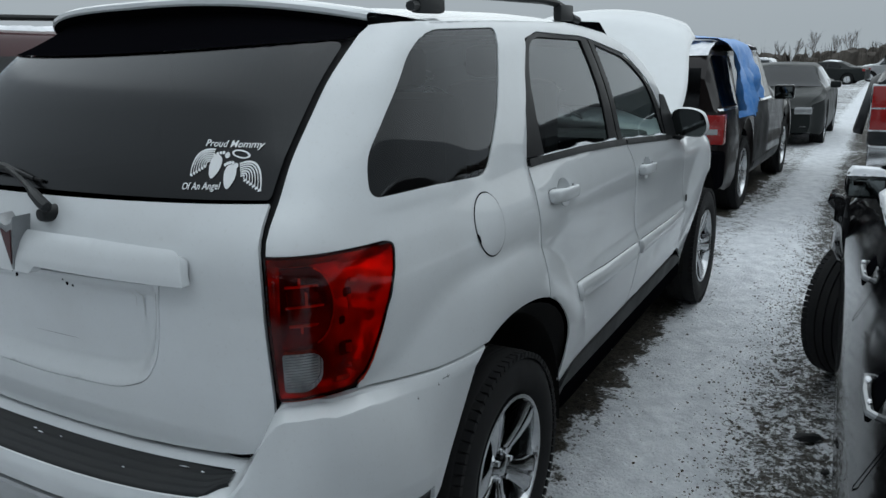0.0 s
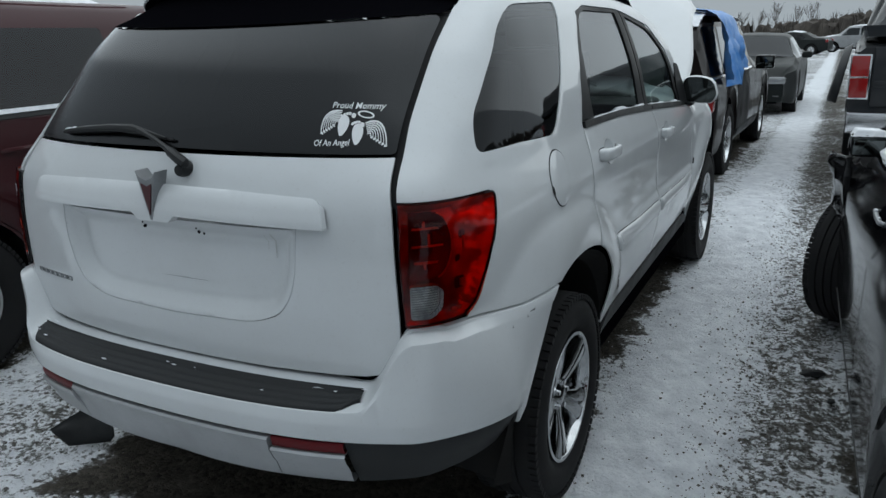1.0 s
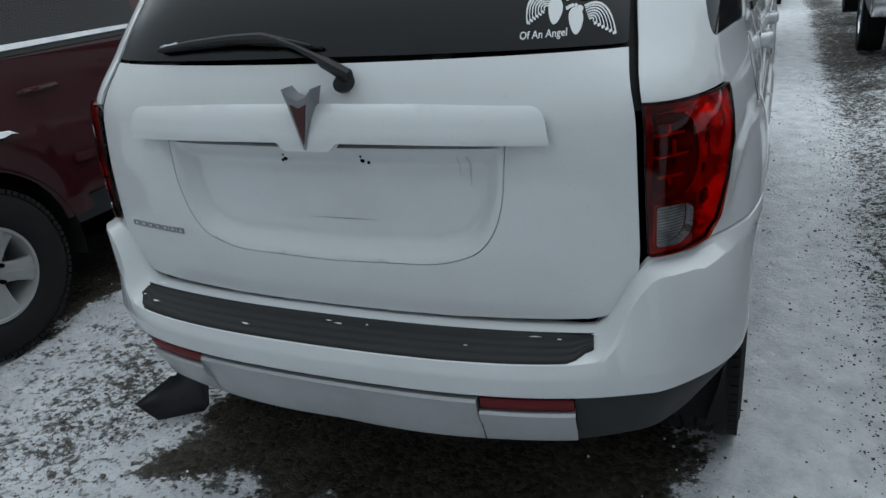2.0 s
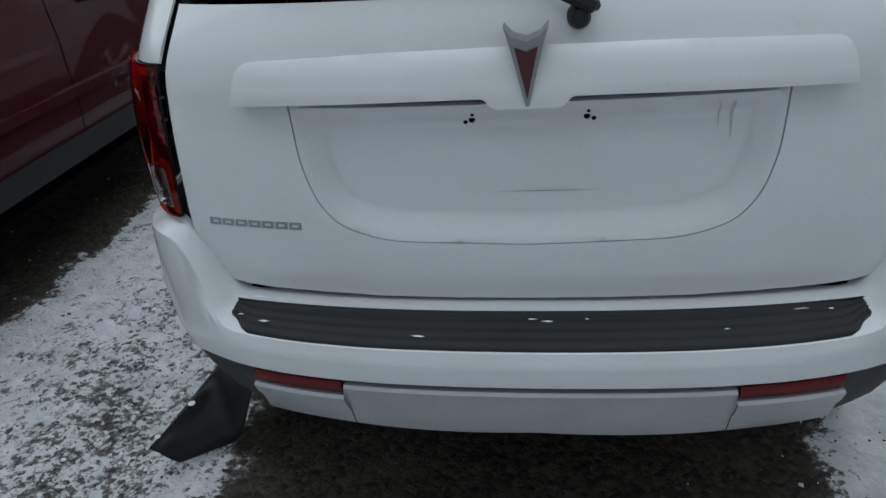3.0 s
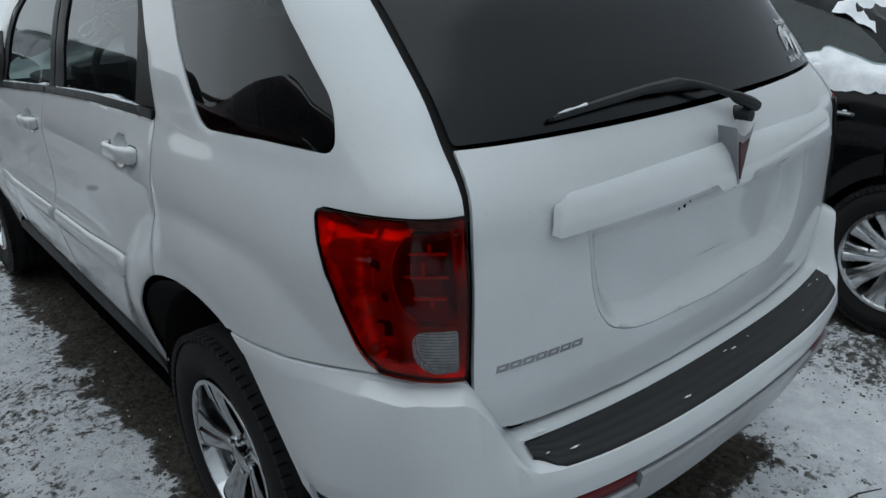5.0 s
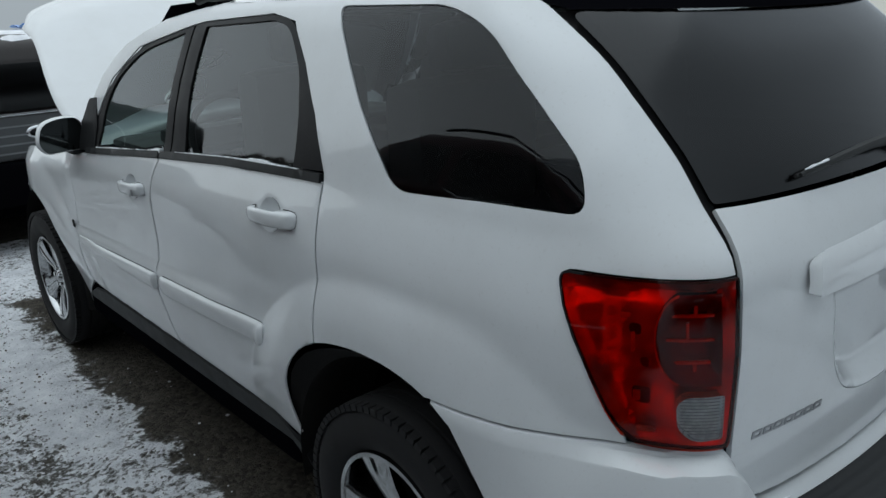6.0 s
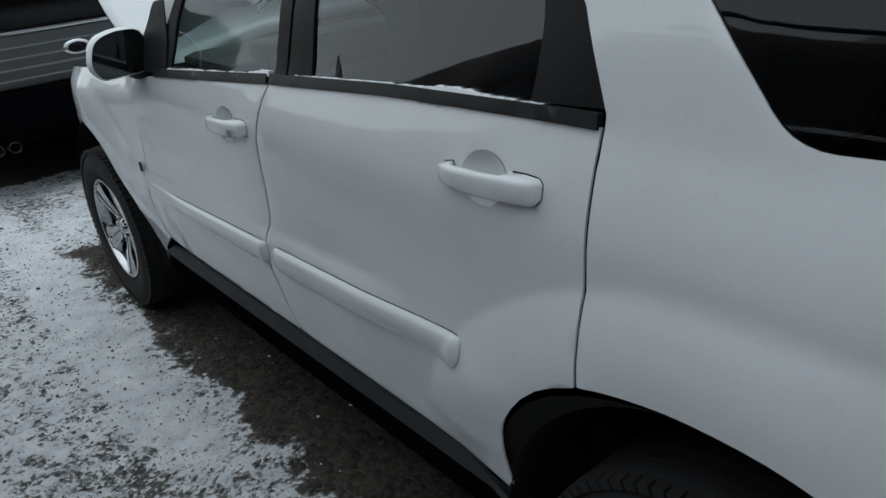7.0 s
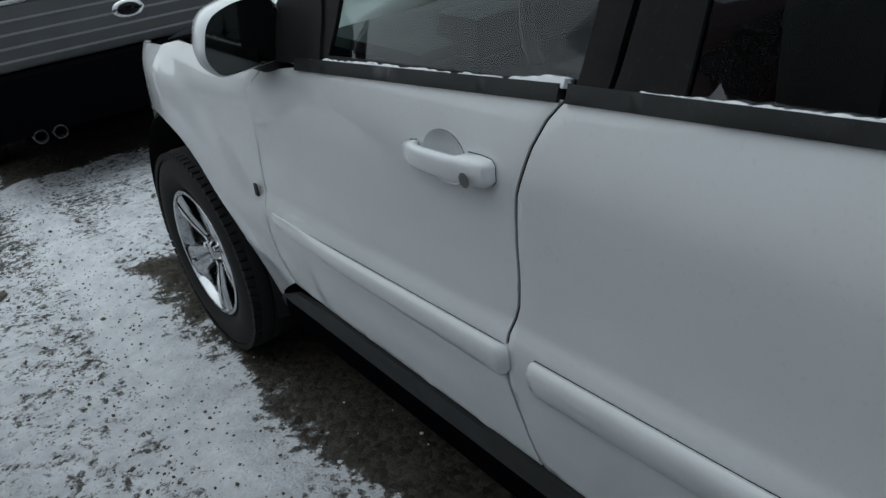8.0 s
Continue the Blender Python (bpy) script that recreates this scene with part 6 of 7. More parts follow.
for s in (-1, 1):
    for y0 in (-0.36, 0.55):
        x = s * (bs.side(y0, 0.91)[0] + 0.014)
        side_sheet("finger_cup", blk, bs, [(y0 + 0.03, 0.88), (y0 + 0.17, 0.88), (y0 + 0.17, 0.945), (y0 + 0.03, 0.945)], CAVITY, sides=(s,), proud=0.003, r_=0.025)
        hd = part("door_handle", tube([(x - s * 0.035, y0, 0.905), (x - s * 0.004, y0 + 0.02, 0.912), (x, y0 + 0.1, 0.915), (x - s * 0.004, y0 + 0.19, 0.912), (x - s * 0.035, y0 + 0.21, 0.905)], [0.007, 0.009, 0.009, 0.009, 0.007]), BADGE_GREY, blk, "dull chrome handle with flecks of snow")
        for dy, r_ in ((0.045, 0.006), (0.150, 0.009)):
            bm = bmesh.new()
            bmesh.ops.create_icosphere(bm, subdivisions=2, radius=r_)
            for vv in bm.verts:
                vv.co = Vector((vv.co.x * 0.7, vv.co.y * 1.5, vv.co.z * 0.55)) * (1 + 0.35 * noise.noise(vv.co * 60 + Vector((dy * 50, y0, s))))
            part("handle_snow", bm, SNOW, hd, m=Matrix.Translation((x - s * 0.004, y0 + dy, 0.924)))
    bm = tube([(s * 0.72, 1.52, 0.95), (s * 0.80, 1.53, 0.985)], 0.025)
    stalk = part("door_mirror", bm, BLACK_PLASTIC, blk)
    bevel_box("mirror_shell", stalk, BLACK, (min(s * 0.77, s * 0.92), max(s * 0.77, s * 0.92), 1.48, 1.58, 0.965, 1.07), 0.033)
    bevel_box("mirror_glass", stalk, MIRROR, (min(s * 0.785, s * 0.905), max(s * 0.785, s * 0.905), 1.475, 1.482, 0.98, 1.055), 0.002)
    snow_pile("mirror_snow", stalk, min(s * 0.775, s * 0.915), max(s * 0.775, s * 0.915), 1.48, 1.58, 1.07, 0.018, 2)
lift_b = lambda x, y: bs.top(y) + 0.0 - 0.06 * (abs(x) / 0.62) ** 4
snow_pile("roof_snow", blk, -0.60, 0.60, -0.25, 1.05, 1.44, 0.05, 7, lift_b)
snow_pile("rear_glass_snow", blk, -0.66, 0.64, -0.85, -0.12, 1.2, 0.06, 12, lift_b)
snow_pile("trunk_snow", blk, -0.62, 0.60, -1.50, -0.95, 1.05, 0.05, 15, lift_b)
def shoulder(x, y):
    """Top of the sedan's shoulder, falling off outside the belt."""
    z = bs.belt(y) + 0.006
    return z + 0.7 * (x + 0.80) if x > -0.80 else z + 1.5 * (x + 0.80)


snow_pile("ledge_snow", blk, -0.83, -0.54, -0.52, -0.10, 1.0, 0.05, 27, shoulder)
snow_pile("ledge_snow", blk, -0.81, -0.58, -0.20, 0.06, 1.0, 0.04, 18, shoulder)
snow_pile("ledge_snow", blk, -0.79, -0.62, 0.00, 0.34, 1.0, 0.035, 31, shoulder)
snow_pile("ledge_snow", blk, -0.802, -0.745, 0.16, 1.52, 1.0, 0.025, 21, shoulder)
# its crumpled wing stands out over the wheel
cv = []
for j in range(9):
    for i in range(9):
        u, v_ = i / 8, j / 8
        cv.append((-0.885 - 0.075 * math.sin(u * 3.0) * (0.4 + 0.6 * v_) - 0.03 * noise.noise(Vector((u * 4, v_ * 4, 2))), 1.66 + 0.62 * u, 0.62 + 0.33 * v_ - 0.10 * u * v_ + 0.03 * noise.noise(Vector((u * 5, v_ * 5, 7)))))
crum = mesh_object("crumpled_fender", cv, [(j * 9 + i, j * 9 + i + 1, (j + 1) * 9 + i + 1, (j + 1) * 9 + i) for j in range(8) for i in range(8)], BLACK, blk, "bent black fender")
crum.modifiers.new("thickness", "SOLIDIFY").thickness = 0.006

# dark wagon with a bright ribbed tailgate, ahead of the white one
flx = thing("dark_wagon", "dark brown box-shaped wagon with silver ribbed tailgate and blue tarp", "car", pose(-0.323, 5.03, -0.050, -1.6, 0, -1.2))
fs_ = Shape(0.0, 4.9, [(0.0, 1.30), (0.10, 1.52), (0.3, 1.60), (1.6, 1.63), (2.6, 1.60), (2.9, 1.52), (3.5, 1.08), (4.6, 0.98), (4.9, 0.8)], [(0.0, 1.02), (2.5, 1.02), (3.5, 0.98), (4.9, 0.9)], 0.925, 0.73, 0.30, (1.12, 4.05), 0.44, 0.36, 0.25, 0.05)
loft("body", fs_, DARK_BROWN, flx)
for y0, y1, k in ((0.14, 0.78, 0), (0.86, 1.60, 0), (1.68, 2.52, 0)):
    side_sheet("side_window", flx, fs_, [(y0, 1.06), (y1, 1.06), (y1, 1.50), (y0 + 0.05, 1.50)], GLASS_FAR)
side_sheet("chrome_strip", flx, fs_, [(0.05, 1.025), (2.9, 1.025), (2.9, 1.045), (0.05, 1.045)], CHROME, proud=0.008, r_=0.003)
side_sheet("lower_trim", flx, fs_, [(1.65, 0.34), (3.5, 0.34), (3.5, 0.42), (1.65, 0.42)], GREY_PLASTIC, proud=0.010)
add_wheels(flx, fs_, radius=0.37, rim=0.24)
bevel_box("rear_window", flx, GLASS_REAR, (-0.70, 0.70, -0.012, -0.002, 1.06, 1.40), 0.004)
GATE_SILVER = grimy("dusty_silver_panel", (0.13, 0.135, 0.14), (0.08, 0.08, 0.075), 0.35, metal=0.7, amount=0.4)
gate = bevel_box("tailgate_panel", flx, GATE_SILVER, (-0.69, 0.69, -0.035, 0.01, 0.70, 1.02), 0.014, "silver ribbed tailgate panel")
for k in range(4):
    bevel_box("rib", gate, BADGE_GREY, (-0.66, 0.66, -0.041, -0.034, 0.745 + k * 0.065, 0.757 + k * 0.065), 0.002)
v, f = lathe([(0.0, 0.012), (0.04, 0.011), (0.062, 0.008), (0.07, 0.0)], 32)
ov = mesh_object("oval_badge", v, f, CHROME, gate, "chrome oval badge, plain")
ov.matrix_basis = pose(0.05, -0.040, 0.89) @ Matrix.Diagonal((1.25, 1, 0.72, 1)) @ pose(0, 0, 0, 0, 0, -90)
v, f = lathe([(0.0, 0.016), (0.045, 0.014), (0.05, 0.010)], 32)
ov = mesh_object("oval_inlay", v, f, BLACK, gate)
ov.matrix_basis = pose(0.05, -0.040, 0.89) @ Matrix.Diagonal((1.25, 1, 0.66, 1)) @ pose(0, 0, 0, 0, 0, -90)
bevel_box("chrome_bar", flx, CHROME, (-0.69, 0.69, -0.045, 0.0, 1.022, 1.045), 0.006)
for s in (-1, 1):
    tl = bevel_box("tail_lamp", flx, LAMP_RED, (min(s * 0.70, s * 0.918), max(s * 0.70, s * 0.918), -0.03, 0.10, 0.745, 1.0), 0.015, "red and clear tail lamp")
    bevel_box("clear_strip", tl, LAMP_CLEAR, (min(s * 0.73, s * 0.87), max(s * 0.73, s * 0.87), -0.034, -0.02, 0.83, 0.88), 0.004)
    for xt in (0.50, 0.60):
        v, f = lathe([(0.030, -0.10), (0.031, 0.055), (0.034, 0.060), (0.037, 0.055), (0.037, -0.16)], 20)
        tip_ = mesh_object("exhaust_tip", v, f, GATE_SILVER, flx, "dull chrome exhaust tip")
        tip_.matrix_basis = pose(s * xt, -0.06, 0.36, 0, 0, -90)
    ms = bevel_box("door_mirror", flx, BLACK, (min(s * 0.95, s * 1.16), max(s * 0.95, s * 1.16), 2.55, 2.66, 1.02, 1.18), 0.03)
    bevel_box("mirror_glass", ms, MIRROR, (min(s * 0.97, s * 1.14), max(s * 0.97, s * 1.14), 2.544, 2.551, 1.04, 1.16), 0.003)
bevel_box("rear_bumper", flx, CAVITY, (-0.92, 0.92, -0.11, 0.15, 0.36, 0.69), 0.05, "black rear bumper")
snow_pile("roof_snow", flx, -0.72, 0.72, 0.12, 2.7, 1.6, 0.035, 33, lambda x, y: fs_.top(y) + 0.005)
# its rear door is stove in
dv = []
for j in range(15):
    for i in range(17):
        y, z = 1.58 + 0.94 * i / 16, 0.42 + 0.60 * j / 14
        e = min(i, 16 - i, j, 14 - j)
        d = 0.004 + min(1.0, e / 3) * (0.012 * noise.noise(Vector((y * 5, z * 5, 3))) + 0.02 * abs(noise.noise(Vector((y * 2.5 + z * 2, z, 9)))))
        dv.append((fs_.side(y, z)[0] + d, y, z))
mesh_object("dented_door", dv, [(j * 17 + i, j * 17 + i + 1, (j + 1) * 17 + i + 1, (j + 1) * 17 + i) for j in range(14) for i in range(16)], BLACK_PLASTIC, flx, "stove-in dark rear door", angle=25)
TARP = grimy("blue_tarp", (0.07, 0.25, 0.62), (0.42, 0.56, 0.78), 0.35, amount=0.45, scale=14)
tv = []
for j in range(25):
    for i in range(17):
        u, d = i / 16, j / 24
        y = 0.36 + (1.22 - 0.15 * d) * u + 0.05 * math.sin(d * 5 + u * 3)
        fold = 0.035 * math.sin(u * 23 + d * 2.5) + 0.05 * noise.noise(Vector((u * 7, d * 5, 1))) + 0.025 * noise.noise(Vector((u * 19, d * 13, 5)))
        if d < 0.32:
            k = d / 0.32
            p = (0.35 + 0.42 * k, y, 1.675 + 0.03 * abs(math.sin(u * 9 + k)) - 0.05 * k)
        else:
            k = (d - 0.32) / 0.68
            p = (0.80 + 0.20 * k ** 0.6 + fold * (0.4 + k), y + 0.10 * k * (0.5 - u), 1.62 - (0.60 + 0.07 * math.sin(u * 5) + 0.05 * noise.noise(Vector((u * 12, 3, 3)))) * k)
        tv.append(p)
tarp = mesh_object("blue_tarp", tv, [(j * 17 + i, j * 17 + i + 1, (j + 1) * 17 + i + 1, (j + 1) * 17 + i) for j in range(24) for i in range(16)], TARP, None, angle=80)
tarp.matrix_world = pose(-0.323, 5.03, -0.050, -1.6, 0, -1.2)
tagged(tarp, "crumpled blue plastic tarp hung over a window opening", "tarp")

# grey sedan that faces the lane
crz = thing("grey_sedan", "dark grey sedan facing the lane, headlamps unlit", "car", pose(0.03, 12.4, -0.29, 1.7, 0, 180))
cs = Shape(-4.5, 0.0, [(-4.5, 0.95), (-4.2, 1.08), (-3.6, 1.12), (-3.0, 1.40), (-2.2, 1.45), (-1.75, 1.40), (-1.05, 1.02), (-0.25, 0.86), (0.0, 0.66)], [(-4.5, 0.98), (-2, 0.96), (-1, 0.92), (0, 0.72)], 0.90, 0.62, 0.22, (-3.65, -0.92), 0.37, 0.325, 0.4, 0.12)
loft("body", cs, DARK_GREY, crz)
wsv = []
for j in range(8):
    t = j / 7
    y = -1.02 - 0.66 * t
    z = cs.top(y) + 0.015
    wsv += [(k * (0.76 - 0.18 * t), y + 0.08 * (1 - k * k), z - 0.02 * k * k) for k in np.linspace(-1, 1, 11)]
mesh_object("windscreen", wsv, [(j * 11 + i, j * 11 + i + 1, (j + 1) * 11 + i + 1, (j + 1) * 11 + i)[::-1] for j in range(7) for i in range(10)], GLASS_FAR, crz)
side_sheet("side_window", crz, cs, [(-3.1, 1.0), (-2.28, 1.0), (-2.25, 1.35), (-2.75, 1.33)], GLASS_FAR)
side_sheet("side_window", crz, cs, [(-2.2, 1.0), (-1.25, 0.98), (-1.75, 1.33), (-2.2, 1.36)], GLASS_FAR)
add_wheels(crz, cs, radius=0.325, rim=0.21)
bevel_box("grille", crz, BLACK_PLASTIC, (-0.42, 0.42, -0.02, 0.035, 0.36, 0.58), 0.02)
bevel_box("emblem_bar", crz, CHROME, (-0.13, 0.13, 0.03, 0.045, 0.50, 0.525), 0.004)
for s in (-1, 1):
    bevel_box("headlamp", crz, LAMP_CLEAR, (min(s * 0.44, s * 0.725), max(s * 0.44, s * 0.725), -0.24, 0.012, 0.575, 0.70), 0.035)
    bevel_box("fog_lamp", crz, LAMP_CLEAR, (min(s * 0.52, s * 0.66), max(s * 0.52, s * 0.66), -0.10, 0.0, 0.34, 0.40), 0.02)
    bevel_box("door_mirror", crz, DARK_GREY, (min(s * 0.88, s * 1.06), max(s * 0.88, s * 1.06), -1.55, -1.42, 0.98, 1.10), 0.035)

# grey pickup on the right
trk = thing("grey_pickup", "dark grey pickup truck seen from its tailgate, cap fitted", "truck", pose(2.66, 6.0, -0.06, -1.0, 0, -1))
ts = Shape(0.0, 5.6, [(0.0, 1.26), (0.08, 1.30), (1.85, 1.31), (1.95, 1.36), (2.05, 1.80), (2.4, 1.90), (3.5, 1.88), (4.2, 1.36), (5.3, 1.22), (5.6, 1.0)], [(0, 1.22), (2, 1.25), (4, 1.2), (5.6, 1.1)], 1.0, 0.78, 0.46, (1.15, 4.75), 0.48, 0.39, 0.2, 0.02)
loft("body", ts, TRUCK_GREY, trk)
bc = Shape(0.0, 1.98, [(0.0, 1.40), (0.35, 1.80), (0.6, 1.85), (1.98, 1.86)], [(0, 1.34), (1.98, 1.34)], 0.93, 0.72, 1.30, (), 0.4, 0.3, 0.2, 0.02)
loft("bed_cap", bc, TRUCK_GREY, trk, "grey bed cap with dark glass")
capv = []
for j in range(6):
    y = 0.02 + 0.26 * j / 5
    for k in np.linspace(-1, 1, 9):
        capv.append((k * (0.74 - 0.10 * j / 5), y - 0.004, bc.top(y) + 0.012))
mesh_object("cap_window", capv, [(j * 9 + i, j * 9 + i + 1, (j + 1) * 9 + i + 1, (j + 1) * 9 + i) for j in range(5) for i in range(8)], GLASS_REAR, trk)
tg = bevel_box("tailgate", trk, TRUCK_GREY, (-0.80, 0.80, -0.03, 0.02, 0.72, 1.27), 0.015)
bevel_box("handle_plate", tg, BLACK_PLASTIC, (-0.14, 0.14, -0.04, -0.02, 1.06, 1.14), 0.012)
bevel_box("name_bar", tg, CHROME, (-0.62, -0.36, -0.037, -0.028, 1.00, 1.03), 0.003)
bevel_box("crease", tg, TRUCK_GREY, (-0.78, 0.78, -0.04, -0.02, 0.90, 0.96), 0.01)
bevel_box("rear_bumper", trk, CHROME, (-0.98, 0.98, -0.16, 0.05, 0.48, 0.68), 0.03, "dull chrome step bumper")
for s in (-1, 1):
    tl = bevel_box("tail_lamp", trk, LAMP_RED, (min(s * 0.83, s * 0.985), max(s * 0.83, s * 0.985), -0.025, 0.10, 0.80, 1.19), 0.012, "red lamp in a bright frame")
    bevel_box("lamp_frame", tl, CHROME, (min(s * 0.815, s * 0.995), max(s * 0.815, s * 0.995), -0.015, 0.09, 0.785, 1.205), 0.01)
    bevel_box("lamp_band", tl, CHROME, (min(s * 0.835, s * 0.985), max(s * 0.835, s * 0.985), -0.028, 0.05, 0.985, 1.0), 0.003)
add_wheels(trk, ts, radius=0.40, rim=0.23)
# its front fender is bent out from the body
bv = []
for j in range(13):
    a = radians(-15 + 150 * j / 12)
    for r_, o in ((0.36, 0.0), (0.44, 0.02), (0.54, 0.0), (0.60, -0.10)):
        bv.append((-1.22 + o * -1.0 + 0.10 * math.sin(a), 3.9 - 0.55 * math.cos(a) * (r_ / 0.5), 0.60 + r_ * math.sin(a)))
bent = mesh_object("bent_fender", bv, [(j * 4 + i, j * 4 + i + 1, (j + 1) * 4 + i + 1, (j + 1) * 4 + i) for j in range(12) for i in range(3)], TRUCK_GREY, trk, "fender bent away from the body")
bent.modifiers.new("thickness", "SOLIDIFY").thickness = 0.01

# ---- rows of cars farther off ----


def far_car(name, label, m, mat, suv=False, snow=True):
    ob = thing(name, label, "car", m, "cars farther along the yard")
    if suv:
        sh = Shape(-2.3, 2.3, [(-2.3, 1.2), (-2.15, 1.6), (-1.9, 1.72), (0.3, 1.74), (0.6, 1.66), (1.15, 1.16), (2.1, 1.0), (2.3, 0.8)], [(-2.3, 1.1), (1.2, 1.08), (2.3, 0.95)], 0.92, 0.70, 0.34, (-1.4, 1.42), 0.42, 0.35, 0.3, 0.06)
        wins = [[(-2.0, 1.13), (-1.1, 1.13), (-1.1, 1.58), (-1.95, 1.58)], [(-1.02, 1.13), (-0.2, 1.13), (-0.2, 1.60), (-1.02, 1.60)], [(-0.12, 1.13), (0.95, 1.12), (0.5, 1.58), (-0.12, 1.60)]]
    else:
        sh = Shape(-2.3, 2.3, [(-2.3, 0.85), (-2.1, 1.02), (-1.5, 1.06), (-0.9, 1.36), (-0.2, 1.44), (0.35, 1.38), (1.05, 1.02), (2.0, 0.88), (2.3, 0.68)], [(-2.3, 0.95), (1, 0.94), (2.3, 0.8)], 0.89, 0.62, 0.26, (-1.38, 1.36), 0.38, 0.325, 0.4, 0.12)
        wins = [[(-1.05, 0.99), (-0.25, 0.98), (-0.25, 1.33), (-0.75, 1.30)], [(-0.17, 0.98), (0.85, 0.97), (0.32, 1.31), (-0.17, 1.34)]]
    loft("body", sh, mat, ob)
    for q in wins:
        side_sheet("side_window", ob, sh, q, GLASS_DARK, step=0.2)
    bevel_box("front_lamp", ob, LAMP_CLEAR, (-0.72, -0.42, 2.05, 2.25, 0.62, 0.76), 0.03)
    bevel_box("front_lamp", ob, LAMP_CLEAR, (0.42, 0.72, 2.05, 2.25, 0.62, 0.76), 0.03)
    bevel_box("rear_lamp", ob, LAMP_RED, (-0.82, -0.55, -2.31, -2.15, 0.80, 0.95), 0.02)
    bevel_box("rear_lamp", ob, LAMP_RED, (0.55, 0.82, -2.31, -2.15, 0.80, 0.95), 0.02)
    for h in sh.hubs:
        for s in (-1, 1):
            v, f = lathe([(0.0, 0.06), (0.2, 0.07), (0.21, 0.09), (0.30, 0.10), (0.335, 0.08), (0.335, -0.1), (0.2, -0.1)], 24)
            w_ = mesh_object("wheel", v, f, RUBBER, ob)
            w_.matrix_basis = pose(s * (sh.half - 0.11), h, 0.33, 0, 0, 0 if s > 0 else 180)
            v, f = lathe([(0.0, 0.098), (0.10, 0.094), (0.19, 0.10), (0.20, 0.09)], 20)
            mesh_object("rim", v, f, ALLOY, w_)
    bm = bmesh.new()
    box(bm, -sh.half + 0.28, sh.half - 0.28, -2.0, 2.0, 0.22, 0.7, 0.04)
    part("underbody", bm, CAVITY, ob)
    if snow:
        snow_pile("roof_snow", ob, -sh.roof_half + 0.05, sh.roof_half - 0.05, -1.6 if suv else -0.8, 0.2, 1.5, 0.05, 40, lambda x, y: sh.top(y) + 0.0)
        snow_pile("hood_snow", ob, -0.65, 0.65, 1.15, 2.0, 1.0, 0.04, 44, lambda x, y: sh.top(y) - 0.005)
    return ob


lots = [
    ("tan_suv", "snow-dusted light tan SUV in a far row", 9.6, 2.4, 92, TAN, True),
    ("blue_grey_sedan", "blue-grey sedan under snow in a far row", 6.9, 0.6, 86, BLUEGREY, False),
    ("white_sedan", "white sedan under snow in a far row", 10.2, -1.2, 95, WHITE, False),
    ("silver_sedan", "silver sedan under snow in a far row", 10.4, 5.6, 88, SILVER, False),
    ("dark_sedan", "dark grey sedan in a far row", -1.4, 52.0, 80, DARK_GREY, False),
    ("black_suv", "black SUV in a far row", 5.8, 20.0, 10, BLACK, True),
    ("silver_suv", "silver SUV with snowy roof in a far row", 2.4, 58.0, 85, SILVER, True),
    ("red_sedan", "dark red sedan in a far row", 4.6, 50.0, 95, RED, False),
    ("white_suv", "white SUV in a far row", -7.5, 60.0, 85, WHITE, True),
    ("grey_sedan_far", "grey sedan in a far row", 11.5, 30.0, 80, BLUEGREY, False),
    ("dark_suv", "dark SUV in a far row", -3.4, 9.6, 4, DARK_GREY, True),
    # unseen row added behind the camera to darken reflections and the tail
    ("dark_pickup_row", "unseen dark SUV added behind the viewpoint", -3.4, -7.2, 8, BLACK, True),
    ("grey_row", "unseen dark grey SUV added behind the viewpoint", -0.9, -7.6, -4, DARK_GREY, True),
    ("brown_row", "unseen dark brown SUV added behind the viewpoint", 1.7, -7.3, 3, DARK_BROWN, True),
    ("red_row", "unseen dark red sedan added behind the viewpoint", 4.3, -7.4, 6, RED, False),
    ("black_row", "unseen black SUV added behind the viewpoint", -6.0, -7.0, -6, BLACK, True),
    ("silver_wagon", "silver SUV parked behind the red one", -6.6, 2.2, 2, SILVER, True),
]
for nm, lb, x, y, yaw, mt, suv in lots:
    far_car(nm.replace("_far", "").replace("_row", "_suv"), lb, pose(x, y, ground_z(x, y), 0, 0, yaw), mt, suv)

# ---- bare trees and far woods ----
BARK = Nodes("bark", (0.075, 0.065, 0.055), 0.9).mat


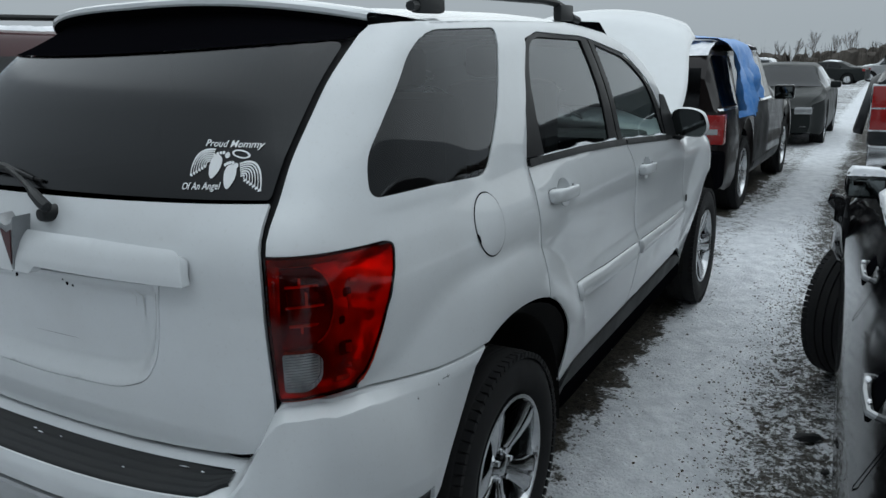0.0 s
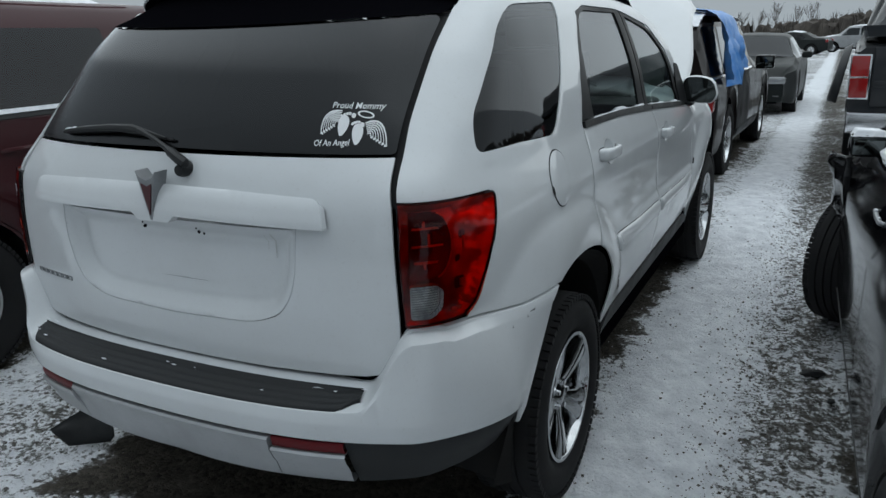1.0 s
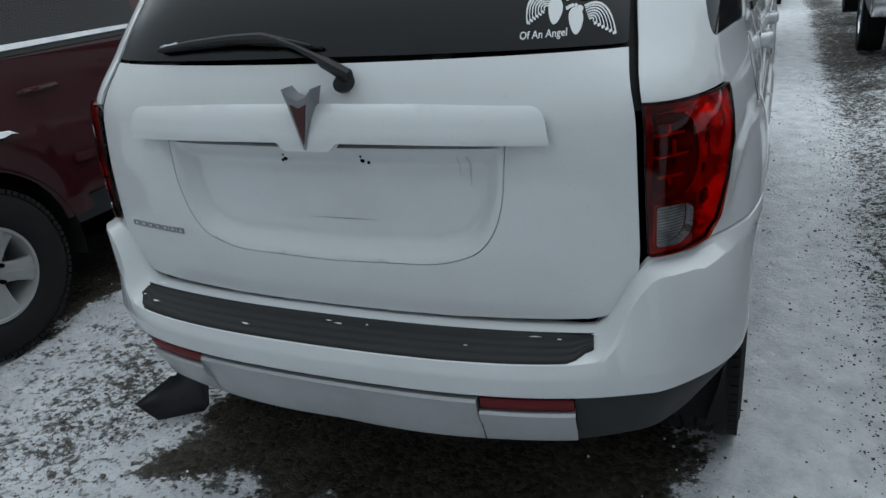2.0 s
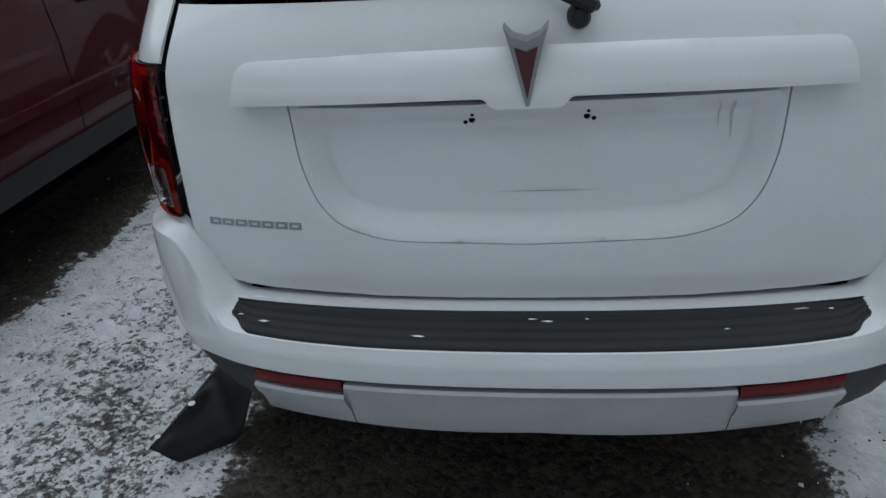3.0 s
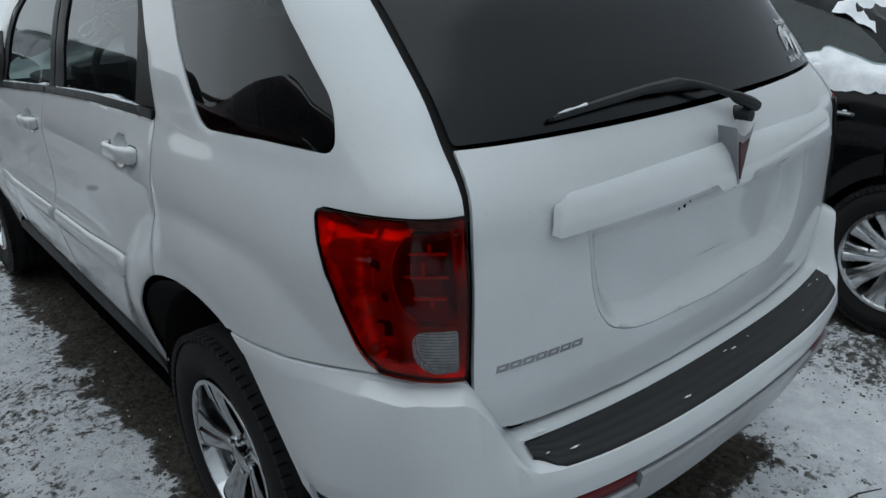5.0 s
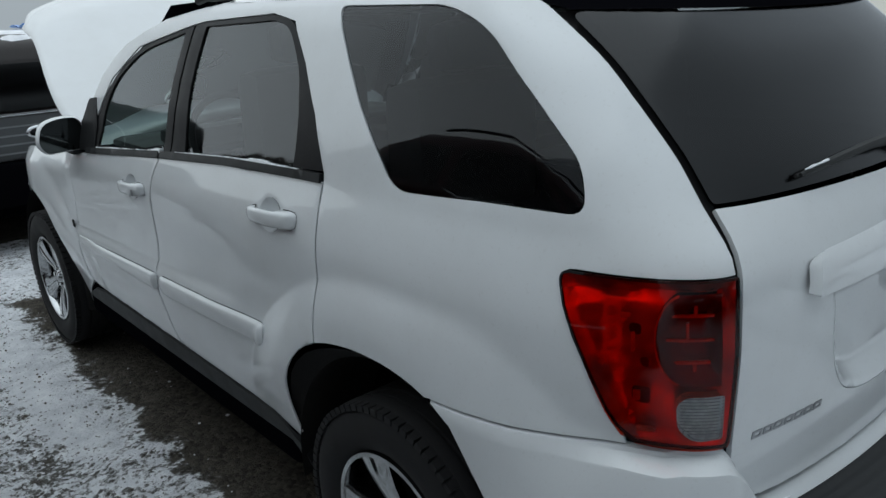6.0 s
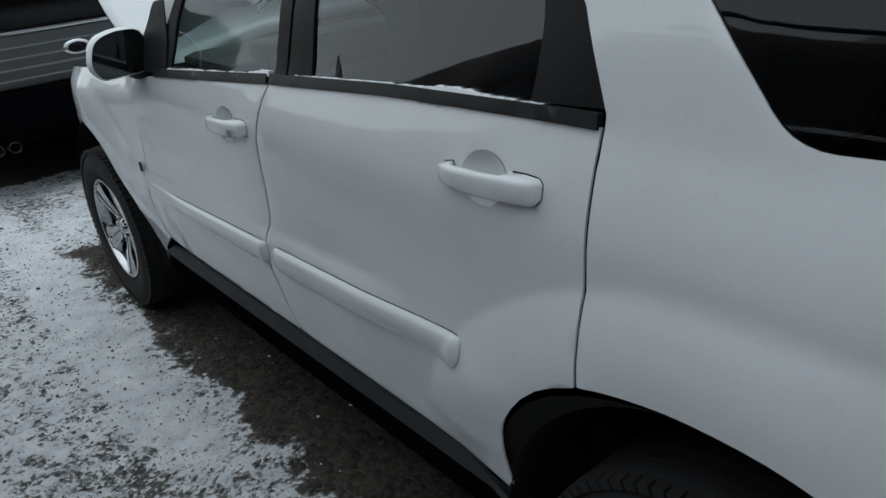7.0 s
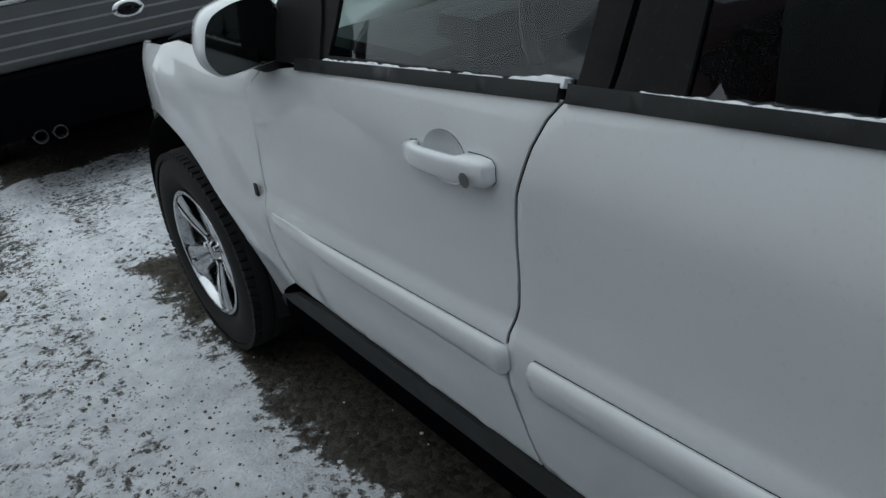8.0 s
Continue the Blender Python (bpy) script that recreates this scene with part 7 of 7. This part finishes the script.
def bare_tree(height, seed):
    rnd = random.Random(seed)
    trunk, twigs = [], []

    def grow(p, d, length, r_, depth, dest):
        pts, q = [p], p.copy()
        for _ in range(3):
            d = (d + Vector((rnd.gauss(0, 0.13), rnd.gauss(0, 0.13), 0.05))).normalized()
            q = q + d * length / 3
            pts.append(q.copy())
        dest.append((pts, r_, r_ * 0.55))
        if depth == 0:
            return
        for _ in range(rnd.choice((3, 4)) if depth > 1 else 4):
            k = rnd.choice((1, 2, 3))
            e = (d + Vector((rnd.gauss(0, 0.55), rnd.gauss(0, 0.55), rnd.uniform(0.0, 0.35)))).normalized()
            grow(pts[k], e, length * rnd.uniform(0.5, 0.75), r_ * 0.60, depth - 1, twigs)

    grow(Vector((0, 0, 0)), Vector((0, 0, 1)), height * 0.48, height * 0.019, 4, trunk)

    def bars(segs, sides):
        vs, fs = [], []
        for pts, r0_, r1_ in segs:
            k = len(vs)
            for i, p in enumerate(pts):
                rr = r0_ + (r1_ - r0_) * i / (len(pts) - 1)
                vs += [(p.x + rr * math.cos(a * math.tau / sides), p.y + rr * math.sin(a * math.tau / sides), p.z) for a in range(sides)]
            for i in range(len(pts) - 1):
                fs += [(k + i * sides + a, k + i * sides + (a + 1) % sides, k + (i + 1) * sides + (a + 1) % sides, k + (i + 1) * sides + a) for a in range(sides)]
        return vs, fs

    tree = thing("bare_tree", "leafless winter tree with fine grey-brown twigs", "tree", group="bare trees along the far edge")
    mesh_object("trunk", *bars(trunk, 7), BARK, tree)
    mesh_object("crown", *bars(twigs, 3), BARK, tree, "bare branches")
    return tree


protos = [bare_tree(9, 5), bare_tree(10.5, 8), bare_tree(7.5, 13)]
rnd = random.Random(21)
spots = [(-10, 112), (-4, 120), (-1, 118), (6, 125), (13, 118), (-24, 105), (-17, 116), (20, 122), (26, 112), (33, 118), (-32, 118), (42, 110), (9, 132), (-6, 135), (16, 130), (30, 128), (60, 90), (80, 60), (95, 30), (-60, 90), (-80, 60), (3, 121), (-8, 117), (1, 128), (-13, 122), (5, 116), (10, 120), (17, 117), (-20, 124), (23, 119), (-28, 113)]
for i, (x, y) in enumerate(spots):
    m = pose(2 * x, 2 * y, ground_z(2 * x, 2 * y) - 0.1, 0, 0, rnd.uniform(0, 360))
    if i < 3:
        protos[i].matrix_world = m
    else:
        copy_thing(protos[i % 3], m)
WOODS = Nodes("far_woods", (0.06, 0.055, 0.05), 0.95)
WOODS.to("Base Color", WOODS.ramp(WOODS.noise(0.6, 8, 0.8), (0.3, (0.030, 0.026, 0.022)), (0.7, (0.10, 0.085, 0.072))))
wv, wf = [], []
for k in range(2600):
    a = rnd.uniform(-math.pi, math.pi)
    d = rnd.uniform(225, 285)
    x, y = d * math.sin(a), d * math.cos(a)
    h = rnd.uniform(4.4, 8.0) * (0.8 + 0.5 * noise.noise(Vector((a * 6, 0, 0))))
    w_ = rnd.uniform(1.2, 3.4)
    z0 = ground_z(x, y) - 0.2
    b = len(wv)
    n_ = 7
    for i in range(n_):
        t = i / (n_ - 1)
        ang = t * math.tau
        wv.append((x + w_ * math.cos(ang) * rnd.uniform(0.6, 1.2), y + w_ * math.sin(ang) * rnd.uniform(0.6, 1.2), z0))
        wv.append((x + 0.7 * w_ * math.cos(ang) * rnd.uniform(0.4, 1.2), y + 0.7 * w_ * math.sin(ang) * rnd.uniform(0.4, 1.2), z0 + h * rnd.uniform(0.55, 1.0)))
    tip = len(wv)
    wv.append((x, y, z0 + h))
    for i in range(n_ - 1):
        wf.append((b + 2 * i, b + 2 * i + 2, b + 2 * i + 3, b + 2 * i + 1))
        wf.append((b + 2 * i + 1, b + 2 * i + 3, tip))
for k in range(9000):
    # thin upright shoots above the thicket
    a = rnd.uniform(-math.pi, math.pi)
    d = rnd.uniform(222, 280)
    x, y = d * math.sin(a), d * math.cos(a)
    h = rnd.uniform(4.0, 8.5) * (0.85 + 0.5 * noise.noise(Vector((a * 9, 3, 0))))
    z0, b, q = ground_z(x, y), len(wv), rnd.uniform(0, math.tau)
    w_ = rnd.uniform(0.06, 0.22)
    wv += [(x + w_ * math.cos(q), y + w_ * math.sin(q), z0), (x - w_ * math.cos(q), y - w_ * math.sin(q), z0), (x + rnd.gauss(0, 0.5), y + rnd.gauss(0, 0.5), z0 + h)]
    wf.append((b, b + 1, b + 2))
tagged(mesh_object("far_woods", wv, wf, WOODS.mat, flat=True), "dark leafless woods along the horizon", "woods", kind="stuff")
